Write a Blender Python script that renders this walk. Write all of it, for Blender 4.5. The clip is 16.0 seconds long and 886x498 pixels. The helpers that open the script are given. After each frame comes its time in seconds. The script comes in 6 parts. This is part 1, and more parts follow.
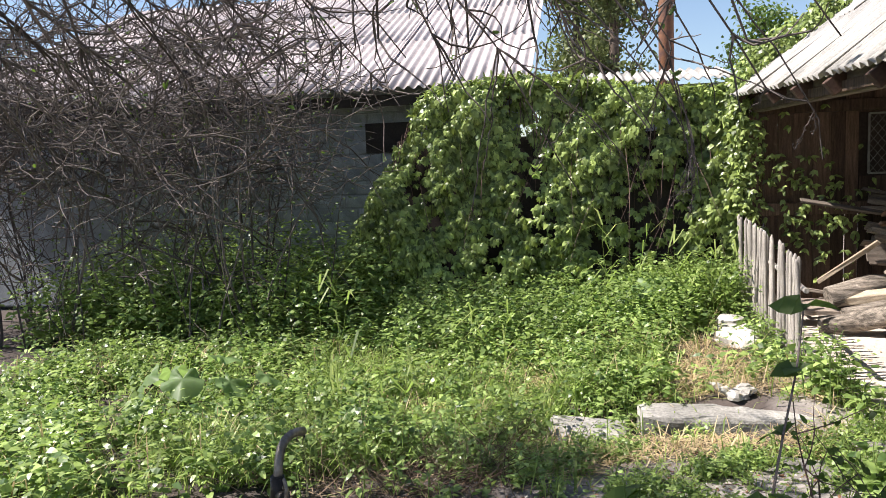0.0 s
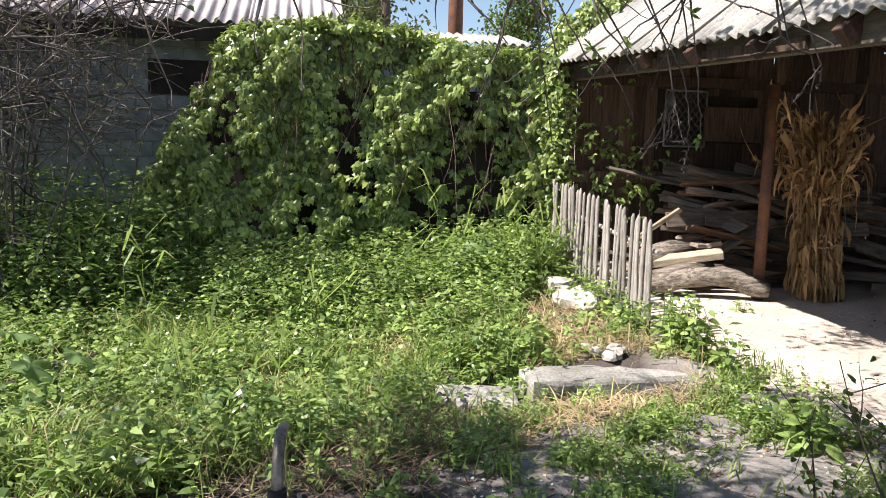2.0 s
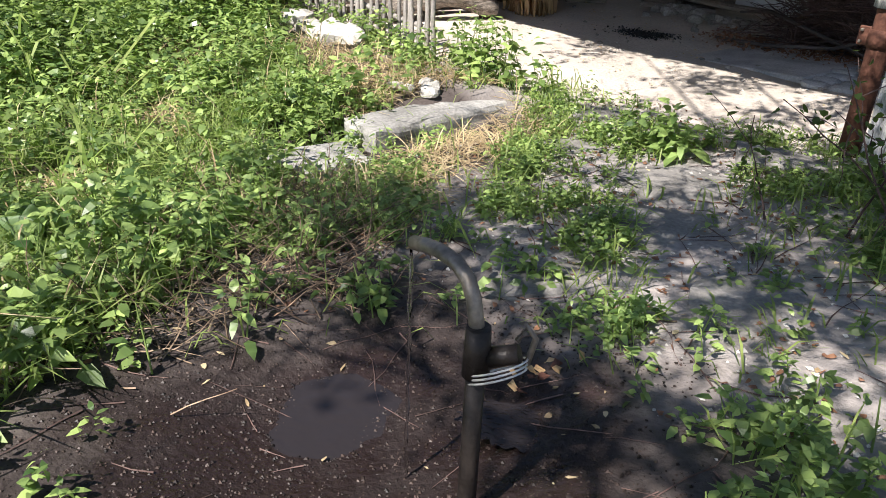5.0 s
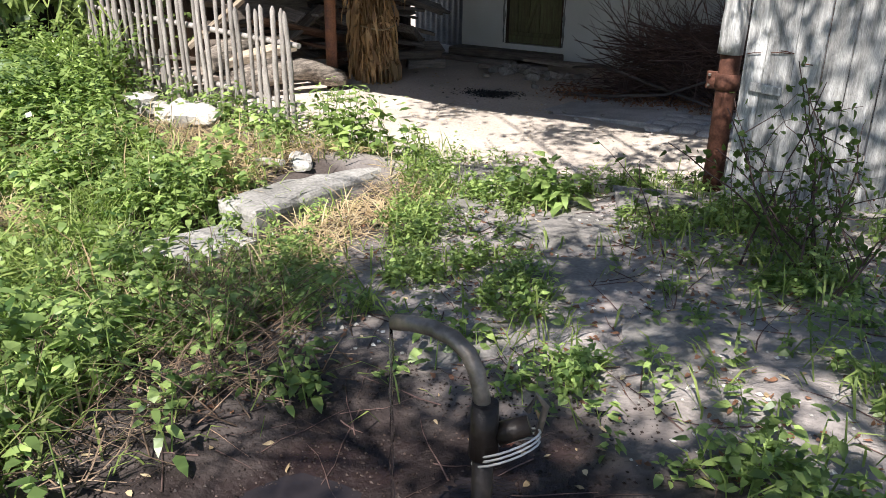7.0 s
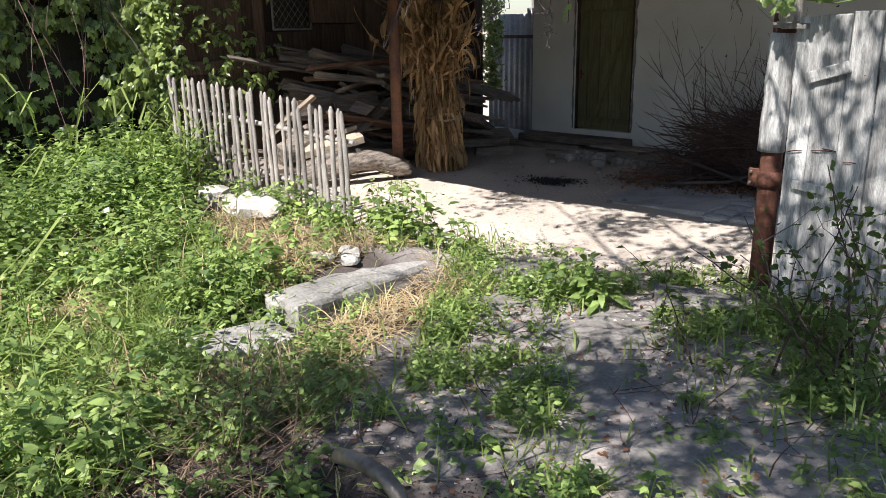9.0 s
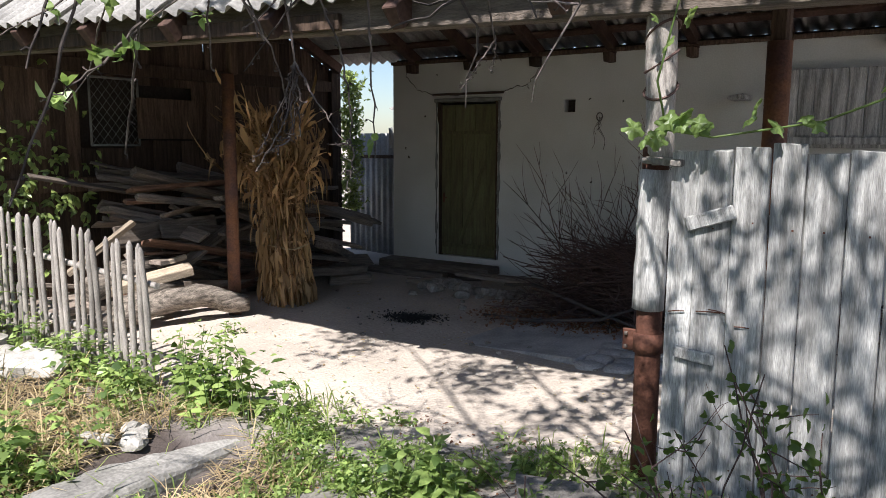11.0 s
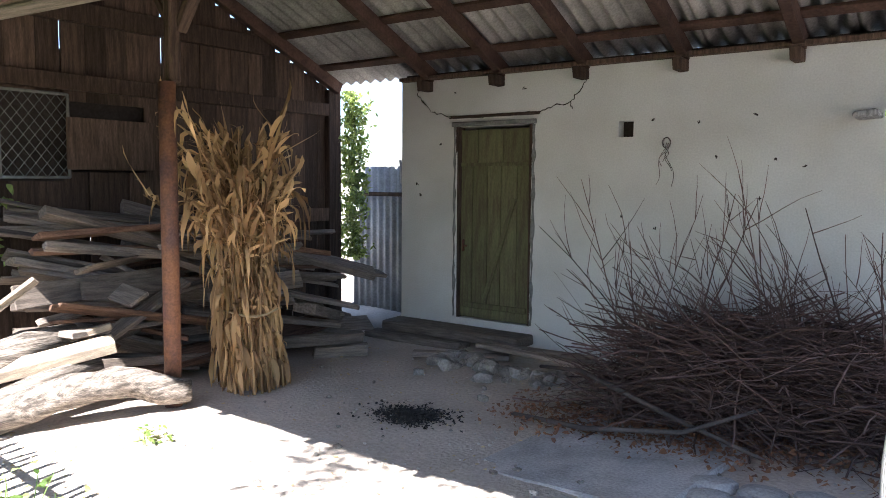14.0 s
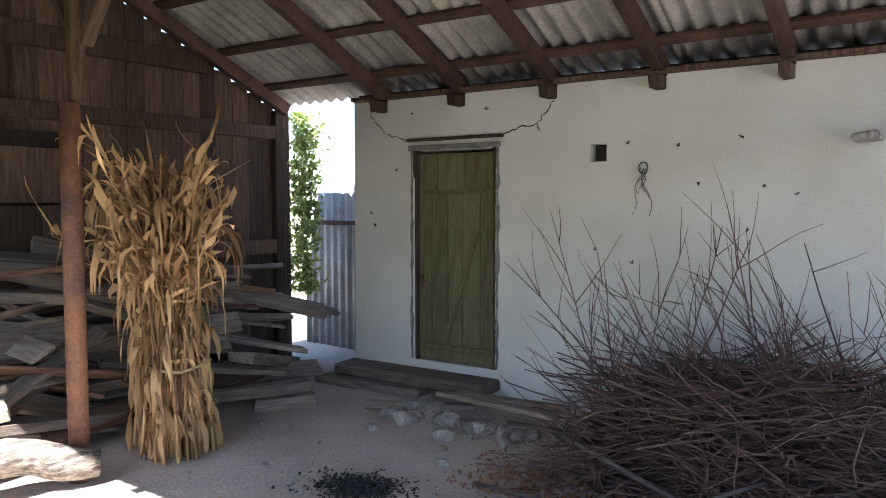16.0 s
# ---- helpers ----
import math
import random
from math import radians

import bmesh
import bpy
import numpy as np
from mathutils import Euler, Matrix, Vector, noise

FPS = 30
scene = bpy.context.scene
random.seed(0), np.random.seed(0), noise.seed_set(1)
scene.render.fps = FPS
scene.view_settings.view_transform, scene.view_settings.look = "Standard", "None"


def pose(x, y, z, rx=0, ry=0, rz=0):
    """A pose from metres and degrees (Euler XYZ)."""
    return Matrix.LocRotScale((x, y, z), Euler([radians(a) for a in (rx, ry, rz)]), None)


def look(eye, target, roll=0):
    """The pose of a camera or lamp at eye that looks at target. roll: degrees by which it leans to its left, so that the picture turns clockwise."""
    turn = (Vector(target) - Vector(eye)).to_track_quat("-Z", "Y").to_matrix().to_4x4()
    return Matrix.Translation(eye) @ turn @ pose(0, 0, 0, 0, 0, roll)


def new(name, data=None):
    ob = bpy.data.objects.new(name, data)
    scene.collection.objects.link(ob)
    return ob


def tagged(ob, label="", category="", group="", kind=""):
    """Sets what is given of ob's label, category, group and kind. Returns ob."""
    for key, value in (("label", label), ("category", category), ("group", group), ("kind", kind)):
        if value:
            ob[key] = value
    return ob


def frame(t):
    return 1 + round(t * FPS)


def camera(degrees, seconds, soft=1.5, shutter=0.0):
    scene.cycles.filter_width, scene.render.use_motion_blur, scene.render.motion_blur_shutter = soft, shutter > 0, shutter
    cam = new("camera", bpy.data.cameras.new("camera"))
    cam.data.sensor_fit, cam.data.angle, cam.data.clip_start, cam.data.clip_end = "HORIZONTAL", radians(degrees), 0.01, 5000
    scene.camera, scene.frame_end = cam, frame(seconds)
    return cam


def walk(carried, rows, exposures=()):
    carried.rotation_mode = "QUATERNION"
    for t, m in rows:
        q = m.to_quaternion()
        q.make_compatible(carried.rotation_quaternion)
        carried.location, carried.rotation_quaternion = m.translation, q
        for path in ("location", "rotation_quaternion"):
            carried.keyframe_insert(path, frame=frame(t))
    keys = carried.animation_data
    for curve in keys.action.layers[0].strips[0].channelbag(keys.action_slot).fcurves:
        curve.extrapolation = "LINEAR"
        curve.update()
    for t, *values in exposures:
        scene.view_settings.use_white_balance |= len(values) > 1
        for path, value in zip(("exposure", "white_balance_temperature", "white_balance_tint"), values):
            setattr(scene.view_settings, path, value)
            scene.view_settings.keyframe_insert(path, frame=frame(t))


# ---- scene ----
cam = camera(60.0, 16.0, soft=0.55)
PATH = [
    (0, (7.994, -7.007, 1.703), (6.035, -7.359, 1.511), -2.0),
    (0.5, (7.875, -7.338, 1.641), (5.89, -7.459, 1.433), 1.0),
    (1, (7.656, -7.659, 1.625), (5.667, -7.587, 1.433), 2.1),
    (1.5, (7.549, -7.897, 1.615), (5.568, -7.716, 1.413), 3.2),
    (2, (7.393, -8.152, 1.572), (5.446, -7.797, 1.288), 1.4),
    (2.5, (7.115, -8.338, 1.52), (5.231, -7.834, 1.08), 1.7),
    (3, (6.852, -8.55, 1.486), (5.028, -7.961, 0.914), 0.7),
    (3.5, (6.763, -8.832, 1.545), (5.033, -8.12, 0.836), -0.5),
    (4, (6.57, -8.997, 1.479), (4.955, -8.116, 0.694), 1.1),
    (4.5, (6.324, -9.141, 1.436), (4.862, -8.062, 0.598), 1.0),
    (5, (6.184, -9.254, 1.432), (4.839, -8.08, 0.53), 2.6),
    (5.2, (6.129, -9.33, 1.442), (4.837, -8.091, 0.551), 3.1),
    (7.3, (5.882, -9.395, 1.393), (4.786, -7.891, 0.66), 0.8),
    (7.5, (5.883, -9.389, 1.398), (4.778, -7.892, 0.665), 0.4),
    (8, (5.927, -9.362, 1.413), (4.786, -7.889, 0.687), 0.1),
    (8.5, (6.028, -9.291, 1.462), (4.788, -7.87, 0.796), -0.5),
    (9, (6.131, -9.166, 1.536), (4.806, -7.774, 0.982), -1.0),
    (9.5, (6.108, -9.006, 1.543), (4.839, -7.515, 1.137), -1.3),
    (10, (5.968, -8.749, 1.578), (4.776, -7.176, 1.257), -0.1),
    (10.2, (5.935, -8.661, 1.589), (4.762, -7.07, 1.287), 0.2),
    (12.3, (5.237, -7.322, 1.596), (4.139, -5.671, 1.334), -0.0),
    (12.5, (5.185, -7.216, 1.603), (4.06, -5.582, 1.346), 0.0),
    (13, (4.988, -6.946, 1.568), (3.857, -5.311, 1.349), 0.2),
    (13.5, (4.799, -6.714, 1.567), (3.667, -5.079, 1.347), 0.2),
    (14, (4.644, -6.427, 1.544), (3.449, -4.833, 1.369), 0.5),
    (14.5, (4.494, -6.24, 1.548), (3.266, -4.669, 1.396), 0.1),
    (15, (4.291, -6.08, 1.536), (3.073, -4.498, 1.409), -0.6),
    (15.5, (4.242, -5.936, 1.562), (3.048, -4.337, 1.427), -0.1),
    (16, (4.312, -5.782, 1.639), (3.178, -4.139, 1.513), -0.0),
]
walk(cam, [(t, look(eye, target, roll)) for t, eye, target, roll in PATH], [(0, 1.2, 6450, 14), (3.0, 1.15, 6450, 14), (5.0, 1.1, 6250, 13), (9.0, 1.0, 6200, 14), (10.2, 0.9, 6150, 14), (12.4, 0.95, 6050, 14), (13.2, 1.65, 6000, 14), (14.5, 2.8, 5900, 15), (16, 2.85, 5950, 15)])

# ---- world, sun ----
SUN = Vector((-0.12, 0.80, -1.0)).normalized()
world = bpy.data.worlds.new("sky")
scene.world = world
world.use_nodes = True
nt = world.node_tree
sky = nt.nodes.new("ShaderNodeTexSky")
sky.sky_type = "NISHITA"
sky.sun_disc = False
sky.sun_elevation = math.asin(-SUN.z)
sky.sun_rotation = math.atan2(-SUN.x, -SUN.y)
sky.air_density, sky.dust_density, sky.ozone_density = 1.0, 0.6, 1.5
nt.links.new(sky.outputs[0], nt.nodes["Background"].inputs[0])
nt.nodes["Background"].inputs[1].default_value = 0.072
sun = new("sun", bpy.data.lights.new("sun", "SUN"))
sun.data.energy, sun.data.angle, sun.data.color = 5.0, radians(0.53), (1.0, 0.95, 0.87)
sun.matrix_world = SUN.to_track_quat("-Z", "Y").to_matrix().to_4x4()


# ---- materials ----
def mat(name, col, rough=0.85, var=0.35, scale=6.0, fine=60.0, bump=0.3, metal=0.0, col2=None, grain=None,
        island=0.0, objrand=0.0, dist=0.01, spec=0.3):
    """Two scales of noise over a base colour, with relief; grain stretches the noise along an axis."""
    m = bpy.data.materials.new(name)
    m.use_nodes = True
    n, l = m.node_tree.nodes, m.node_tree.links
    b = n["Principled BSDF"]
    b.inputs["Roughness"].default_value, b.inputs["Metallic"].default_value = rough, metal
    b.inputs["Specular IOR Level"].default_value = spec
    co = n.new("ShaderNodeTexCoord")
    mp = n.new("ShaderNodeMapping")
    l.new(co.outputs["Object"], mp.inputs[0])
    if grain:
        mp.inputs["Scale"].default_value = grain
    n1, n2 = n.new("ShaderNodeTexNoise"), n.new("ShaderNodeTexNoise")
    n1.inputs["Scale"].default_value, n2.inputs["Scale"].default_value = scale, fine
    n1.inputs["Detail"].default_value, n2.inputs["Detail"].default_value = 5.0, 4.0
    l.new(mp.outputs[0], n1.inputs[0])
    l.new(mp.outputs[0], n2.inputs[0])
    r1 = n.new("ShaderNodeValToRGB")
    c2 = col2 or tuple(c * (1 - var) for c in col)
    r1.color_ramp.elements[0].position, r1.color_ramp.elements[1].position = 0.36, 0.64
    r1.color_ramp.elements[0].color, r1.color_ramp.elements[1].color = (*c2, 1), (*col, 1)
    l.new(n1.outputs[0], r1.inputs[0])
    hsv = n.new("ShaderNodeHueSaturation")
    l.new(r1.outputs[0], hsv.inputs["Color"])
    mr = n.new("ShaderNodeMapRange")
    mr.inputs[1].default_value, mr.inputs[2].default_value = 0.3, 0.7
    mr.inputs[3].default_value, mr.inputs[4].default_value = 1 - var * 0.7, 1 + var * 0.4
    l.new(n2.outputs[0], mr.inputs[0])
    last = mr.outputs[0]
    for amount, kind in ((island, "ShaderNodeNewGeometry"), (objrand, "ShaderNodeObjectInfo")):
        if amount:
            src = n.new(kind)
            r = n.new("ShaderNodeMapRange")
            r.inputs[3].default_value, r.inputs[4].default_value = 1 - amount, 1 + amount
            l.new(src.outputs["Random Per Island" if amount is island and kind.endswith("Geometry") else "Random"], r.inputs[0])
            mu = n.new("ShaderNodeMath")
            mu.operation = "MULTIPLY"
            l.new(last, mu.inputs[0])
            l.new(r.outputs[0], mu.inputs[1])
            last = mu.outputs[0]
    l.new(last, hsv.inputs["Value"])
    l.new(hsv.outputs[0], b.inputs["Base Color"])
    if bump:
        bp = n.new("ShaderNodeBump")
        bp.inputs["Strength"].default_value, bp.inputs["Distance"].default_value = bump, dist
        l.new(n2.outputs[0], bp.inputs["Height"])
        l.new(bp.outputs[0], b.inputs["Normal"])
    return m


def leafmat(name, col, col2, through_col, trans=0.35, rough=0.5):
    """Leaves: each one a little different, some light passing through."""
    m = bpy.data.materials.new(name)
    m.use_nodes = True
    n, l = m.node_tree.nodes, m.node_tree.links
    b = n["Principled BSDF"]
    b.inputs["Roughness"].default_value = rough
    b.inputs["Specular IOR Level"].default_value = 0.35
    geo = n.new("ShaderNodeNewGeometry")
    ramp = n.new("ShaderNodeValToRGB")
    ramp.color_ramp.elements[0].color, ramp.color_ramp.elements[1].color = (*col2, 1), (*col, 1)
    l.new(geo.outputs["Random Per Island"], ramp.inputs[0])
    nz = n.new("ShaderNodeTexNoise")
    nz.inputs["Scale"].default_value = 1.7
    co = n.new("ShaderNodeTexCoord")
    l.new(co.outputs["Object"], nz.inputs[0])
    mr = n.new("ShaderNodeMapRange")
    mr.inputs[1].default_value, mr.inputs[2].default_value, mr.inputs[3].default_value, mr.inputs[4].default_value = 0.3, 0.7, 0.7, 1.3
    l.new(nz.outputs[0], mr.inputs[0])
    hsv = n.new("ShaderNodeHueSaturation")
    l.new(ramp.outputs[0], hsv.inputs["Color"])
    l.new(mr.outputs[0], hsv.inputs["Value"])
    l.new(hsv.outputs[0], b.inputs["Base Color"])
    tr = n.new("ShaderNodeBsdfTranslucent")
    tr.inputs[0].default_value = (*through_col, 1)
    mix = n.new("ShaderNodeMixShader")
    mix.inputs[0].default_value = trans
    l.new(b.outputs[0], mix.inputs[1])
    l.new(tr.outputs[0], mix.inputs[2])
    l.new(mix.outputs[0], n["Material Output"].inputs["Surface"])
    return m


M_PLASTER = mat("limewashed_plaster", (0.68, 0.68, 0.645), 0.95, 0.13, 1.1, 70, 0.4, dist=0.008, col2=(0.58, 0.57, 0.525))
M_OLDWOOD = mat("weathered_brown_wood", (0.115, 0.075, 0.053), 0.9, 0.5, 3, 25, 0.6, grain=(12, 12, 1.2), objrand=0.5)
M_RAFTER = mat("reddish_brown_timber", (0.10, 0.058, 0.044), 0.85, 0.4, 4, 40, 0.4, objrand=0.25)
M_GREYWOOD = mat("grey_weathered_wood", (0.63, 0.62, 0.59), 0.9, 0.55, 2.4, 30, 0.9, grain=(14, 14, 1.0), objrand=0.18)
M_STAKE = mat("bleached_stake_wood", (0.42, 0.38, 0.34), 0.9, 0.4, 5, 40, 0.6, grain=(10, 10, 1.5), objrand=0.25)
M_ASBESTOS = mat("weathered_fibre_cement", (0.44, 0.42, 0.39), 0.95, 0.35, 2.5, 50, 0.3, objrand=0.1)
M_PINKROOF = mat("pinkish_fibre_cement", (0.56, 0.50, 0.49), 0.95, 0.25, 2.0, 40, 0.3, objrand=0.08)
M_RUST = mat("rusty_painted_steel", (0.17, 0.075, 0.05), 0.8, 0.45, 8, 70, 0.4, 0.3)
M_POST = mat("brown_painted_steel", (0.12, 0.062, 0.05), 0.7, 0.4, 7, 60, 0.3, col2=(0.22, 0.10, 0.05))
M_GREENDOOR = mat("worn_green_boards", (0.165, 0.165, 0.08), 0.85, 0.4, 3, 30, 0.5, col2=(0.12, 0.105, 0.06), grain=(10, 10, 1.2), objrand=0.15)
M_DIRT = mat("dry_yard_dirt", (0.56, 0.485, 0.41), 0.97, 0.25, 1.5, 40, 0.6, col2=(0.45, 0.39, 0.33), dist=0.02)
M_CONC = mat("old_concrete", (0.40, 0.38, 0.345), 0.95, 0.45, 3, 50, 0.5, objrand=0.12)
M_SLAB = mat("pale_cracked_slab", (0.52, 0.50, 0.48), 0.95, 0.35, 3, 60, 0.6, objrand=0.15)
M_DEADLEAF = leafmat("dead_brown_leaves", (0.30, 0.15, 0.08), (0.12, 0.06, 0.04), (0.3, 0.15, 0.07), 0.2, 0.7)
M_FLAG = mat("dusty_flat_stone", (0.27, 0.25, 0.225), 0.97, 0.35, 5, 60, 0.6, objrand=0.15)
M_STONE = mat("pale_rubble_stone", (0.52, 0.49, 0.44), 0.95, 0.35, 7, 60, 0.6, objrand=0.25)
M_BLOCK = mat("grey_block_masonry", (0.34, 0.36, 0.37), 0.95, 0.3, 5, 60, 0.5, objrand=0.15)
M_LOG = mat("pale_barkless_log", (0.40, 0.34, 0.28), 0.95, 0.7, 5, 26, 1.0, grain=(7, 0.8, 7), dist=0.02)
M_SPLIT = mat("pale_split_wood", (0.52, 0.42, 0.31), 0.9, 0.4, 5, 35, 0.6, grain=(1.2, 10, 10), objrand=0.3)
M_PLANK = mat("grey_brown_scrap_plank", (0.30, 0.245, 0.20), 0.9, 0.45, 4, 35, 0.6, grain=(1.2, 12, 12), objrand=0.4)
M_REDWOOD = mat("reddish_split_timber", (0.26, 0.15, 0.10), 0.9, 0.5, 4, 35, 0.7, grain=(1.2, 12, 12), objrand=0.3)
M_TWIG = mat("dry_brown_twigs", (0.145, 0.092, 0.078), 0.9, 0.4, 9, 60, 0.0, island=0.45)
M_DRYSTEM = mat("dry_buff_stems", (0.27, 0.195, 0.13), 0.85, 0.5, 6, 60, 0.0, col2=(0.12, 0.075, 0.05), island=0.6)
M_DEADTWIG = mat("dead_grey_twigs", (0.145, 0.12, 0.11), 0.9, 0.4, 3, 60, 0.0, island=0.5)
M_BARK = mat("brown_bark", (0.16, 0.12, 0.095), 0.95, 0.45, 6, 40, 0.7, grain=(3, 3, 0.8))
M_IRON = mat("grey_worn_steel", (0.30, 0.26, 0.22), 0.5, 0.4, 12, 60, 0.2, 0.7)
M_BLACKIRON = mat("black_wet_steel", (0.035, 0.028, 0.024), 0.45, 0.4, 12, 60, 0.3, 0.2)
M_WIRE = mat("pale_wire", (0.62, 0.60, 0.57), 0.5, 0.1, 20, 60, 0.0, 0.4)
M_ASH = mat("charcoal_ash", (0.05, 0.048, 0.046), 0.95, 0.5, 30, 90, 0.5, island=0.6)
# near black for cracks, and for shade coloured into recesses and hidden walls
M_DARK = mat("near_black_void_and_shade", (0.05, 0.04, 0.034), 0.95, 0.3, 5, 40, 0.2)
M_ZINC = mat("dull_zinc_sheet", (0.36, 0.36, 0.36), 0.6, 0.3, 3, 40, 0.1, 0.3)
M_WHITEPAINT = mat("chipped_white_paint", (0.24, 0.24, 0.22), 0.8, 0.4, 9, 60, 0.3)
M_GRASS = leafmat("fresh_grass", (0.34, 0.40, 0.12), (0.07, 0.11, 0.03), (0.38, 0.55, 0.12), 0.40)
M_HERB = leafmat("green_herb_leaves", (0.33, 0.43, 0.13), (0.03, 0.065, 0.02), (0.42, 0.60, 0.13), 0.27, 0.36)
M_VINE = leafmat("vine_leaves", (0.36, 0.45, 0.13), (0.035, 0.06, 0.02), (0.36, 0.46, 0.09), 0.22, 0.34)
M_STRAW = leafmat("dry_straw", (0.62, 0.50, 0.30), (0.34, 0.24, 0.13), (0.5, 0.4, 0.2), 0.25, 0.7)
M_CORN = leafmat("dry_corn_leaves", (0.68, 0.45, 0.22), (0.16, 0.085, 0.04), (0.55, 0.36, 0.15), 0.22, 0.6)
M_TREE = leafmat("tree_leaves", (0.09, 0.14, 0.03), (0.04, 0.07, 0.015), (0.16, 0.26, 0.04), 0.35)
M_FARTREE = leafmat("poplar_leaves", (0.17, 0.19, 0.08), (0.09, 0.11, 0.04), (0.2, 0.25, 0.08), 0.3)
M_BIGLEAF = leafmat("burdock_leaves", (0.17, 0.25, 0.10), (0.12, 0.18, 0.07), (0.30, 0.45, 0.12), 0.4)


# ---- building kit ----
def mesh_np(name, v, f, material, smooth=False):
    me = bpy.data.meshes.new(name)
    v, f = np.asarray(v, np.float32), np.asarray(f, np.int32)
    k = f.shape[1]
    me.vertices.add(len(v))
    me.vertices.foreach_set("co", v.ravel())
    me.loops.add(f.size)
    me.loops.foreach_set("vertex_index", f.ravel())
    me.polygons.add(len(f))
    me.polygons.foreach_set("loop_start", np.arange(0, f.size, k, dtype=np.int32))
    me.polygons.foreach_set("use_smooth", np.full(len(f), smooth))
    me.update(calc_edges=True)
    me.materials.append(material)
    return me


def part(name, data, material, parent, label=""):
    """One mesh object under a thing or a part; data is a bmesh or a mesh."""
    if isinstance(data, bmesh.types.BMesh):
        me = bpy.data.meshes.new(name)
        data.to_mesh(me)
        data.free()
        me.materials.append(material)
    else:
        me = data
    ob = new(name, me)
    ob.parent = parent
    return tagged(ob, label)


def thing(name, x=0, y=0, z=0, label="", category="", group="", kind="", rz=0, data=None):
    ob = new(name, data)
    ob.matrix_world = pose(x, y, z, 0, 0, rz)
    return tagged(ob, label, category, group, kind)


def block(bm, size, m=None, bevel=0.006, wob=0.0, rng=None):
    """A box of that size about its centre, edges eased, corners uneven by wob."""
    ret = bmesh.ops.create_cube(bm, size=1.0)
    vs = ret["verts"]
    for v in vs:
        v.co = Vector((v.co.x * size[0], v.co.y * size[1], v.co.z * size[2]))
        if wob:
            v.co += Vector([rng.uniform(-wob, wob) for _ in range(3)])
    if bevel:
        es = {e for v in vs for e in v.link_edges}
        out = bmesh.ops.bevel(bm, geom=list(es), offset=bevel, segments=1, affect="EDGES")
        vs = out["verts"]
    if m is not None:
        bmesh.ops.transform(bm, matrix=m, verts=list(vs))
    return vs


def box_mesh(name, size, material, bevel=0.006, wob=0.0, seed=0):
    bm = bmesh.new()
    block(bm, size, None, bevel, wob, random.Random(seed))
    me = bpy.data.meshes.new(name)
    bm.to_mesh(me)
    bm.free()
    me.materials.append(material)
    return me


def put(name, me, parent, m, label=""):
    ob = part(name, me, None, parent, label)
    ob.matrix_local = m
    return ob


def tubes(paths, sides=4):
    """Tubes along many paths: each a pair of points (n, 3) and radii (n). Vertices and quads."""
    vs, fs, base = [], [], 0
    ang = np.arange(sides) * 2 * np.pi / sides
    for pts, rad in paths:
        pts = np.asarray(pts, float)
        d = np.gradient(pts, axis=0)
        d /= np.linalg.norm(d, axis=1, keepdims=True) + 1e-9
        up = np.where(np.abs(d[:, 2:3]) > 0.9, [[1.0, 0, 0]], [[0, 0, 1.0]])
        u = np.cross(d, up)
        u /= np.linalg.norm(u, axis=1, keepdims=True) + 1e-9
        w = np.cross(d, u)
        ring = pts[:, None] + np.asarray(rad)[:, None, None] * (np.cos(ang)[None, :, None] * u[:, None] + np.sin(ang)[None, :, None] * w[:, None])
        n = len(pts)
        vs.append(ring.reshape(-1, 3))
        i = np.arange(n - 1)[:, None] * sides + np.arange(sides)[None]
        j = np.arange(n - 1)[:, None] * sides + (np.arange(sides)[None] + 1) % sides
        fs.append((np.stack([i, j, j + sides, i + sides], -1).reshape(-1, 4)) + base)
        if sides == 4:
            fs.append(np.array([[0, 3, 2, 1]]) + base)
            fs.append(np.array([[0, 1, 2, 3]]) + base + (n - 1) * sides)
        base += n * sides
    return np.concatenate(vs), np.concatenate(fs)


def capped_tube(pts, rad, sides=14):
    """A round bar with closed ends as a bmesh."""
    v, f = tubes([(pts, rad)], sides)
    bm = bmesh.new()
    bv = [bm.verts.new(p) for p in v]
    for q in f[: (len(pts) - 1) * sides]:
        bm.faces.new([bv[i] for i in q]).smooth = True
    bm.faces.new(bv[:sides][::-1])
    bm.faces.new(bv[-sides:])
    bmesh.ops.recalc_face_normals(bm, faces=bm.faces)
    return bm


def leaves_np(p, d, nrm, length, width, fold=0.15, droop=0.25):
    """Bent, slightly twisted oval leaves: bases p, ways d, normals nrm. Six points and four triangles each."""
    p, d, nrm = (np.asarray(a, float) for a in (p, d, nrm))
    d = d / (np.linalg.norm(d, axis=1, keepdims=True) + 1e-9)
    s = np.cross(d, nrm)
    s /= np.linalg.norm(s, axis=1, keepdims=True) + 1e-9
    n2 = np.cross(s, d)
    L, W = np.asarray(length)[:, None], np.asarray(width)[:, None]
    tip = p + d * L - n2 * L * droop
    lo, hi = p + d * L * 0.28 + n2 * L * fold * 0.25, p + d * L * 0.64 - n2 * L * droop * 0.3
    v = np.stack([p, lo + s * W * 0.46 + n2 * W * fold, hi + s * W * 0.40 + n2 * W * fold * 0.6, tip, hi - s * W * 0.40, lo - s * W * 0.46], 1).reshape(-1, 3)
    b = np.arange(len(p))[:, None] * 6
    f = np.stack([b + [0, 1, 5], b + [1, 2, 5], b + [2, 4, 5], b + [2, 3, 4]], 1).reshape(-1, 3)
    return v, f


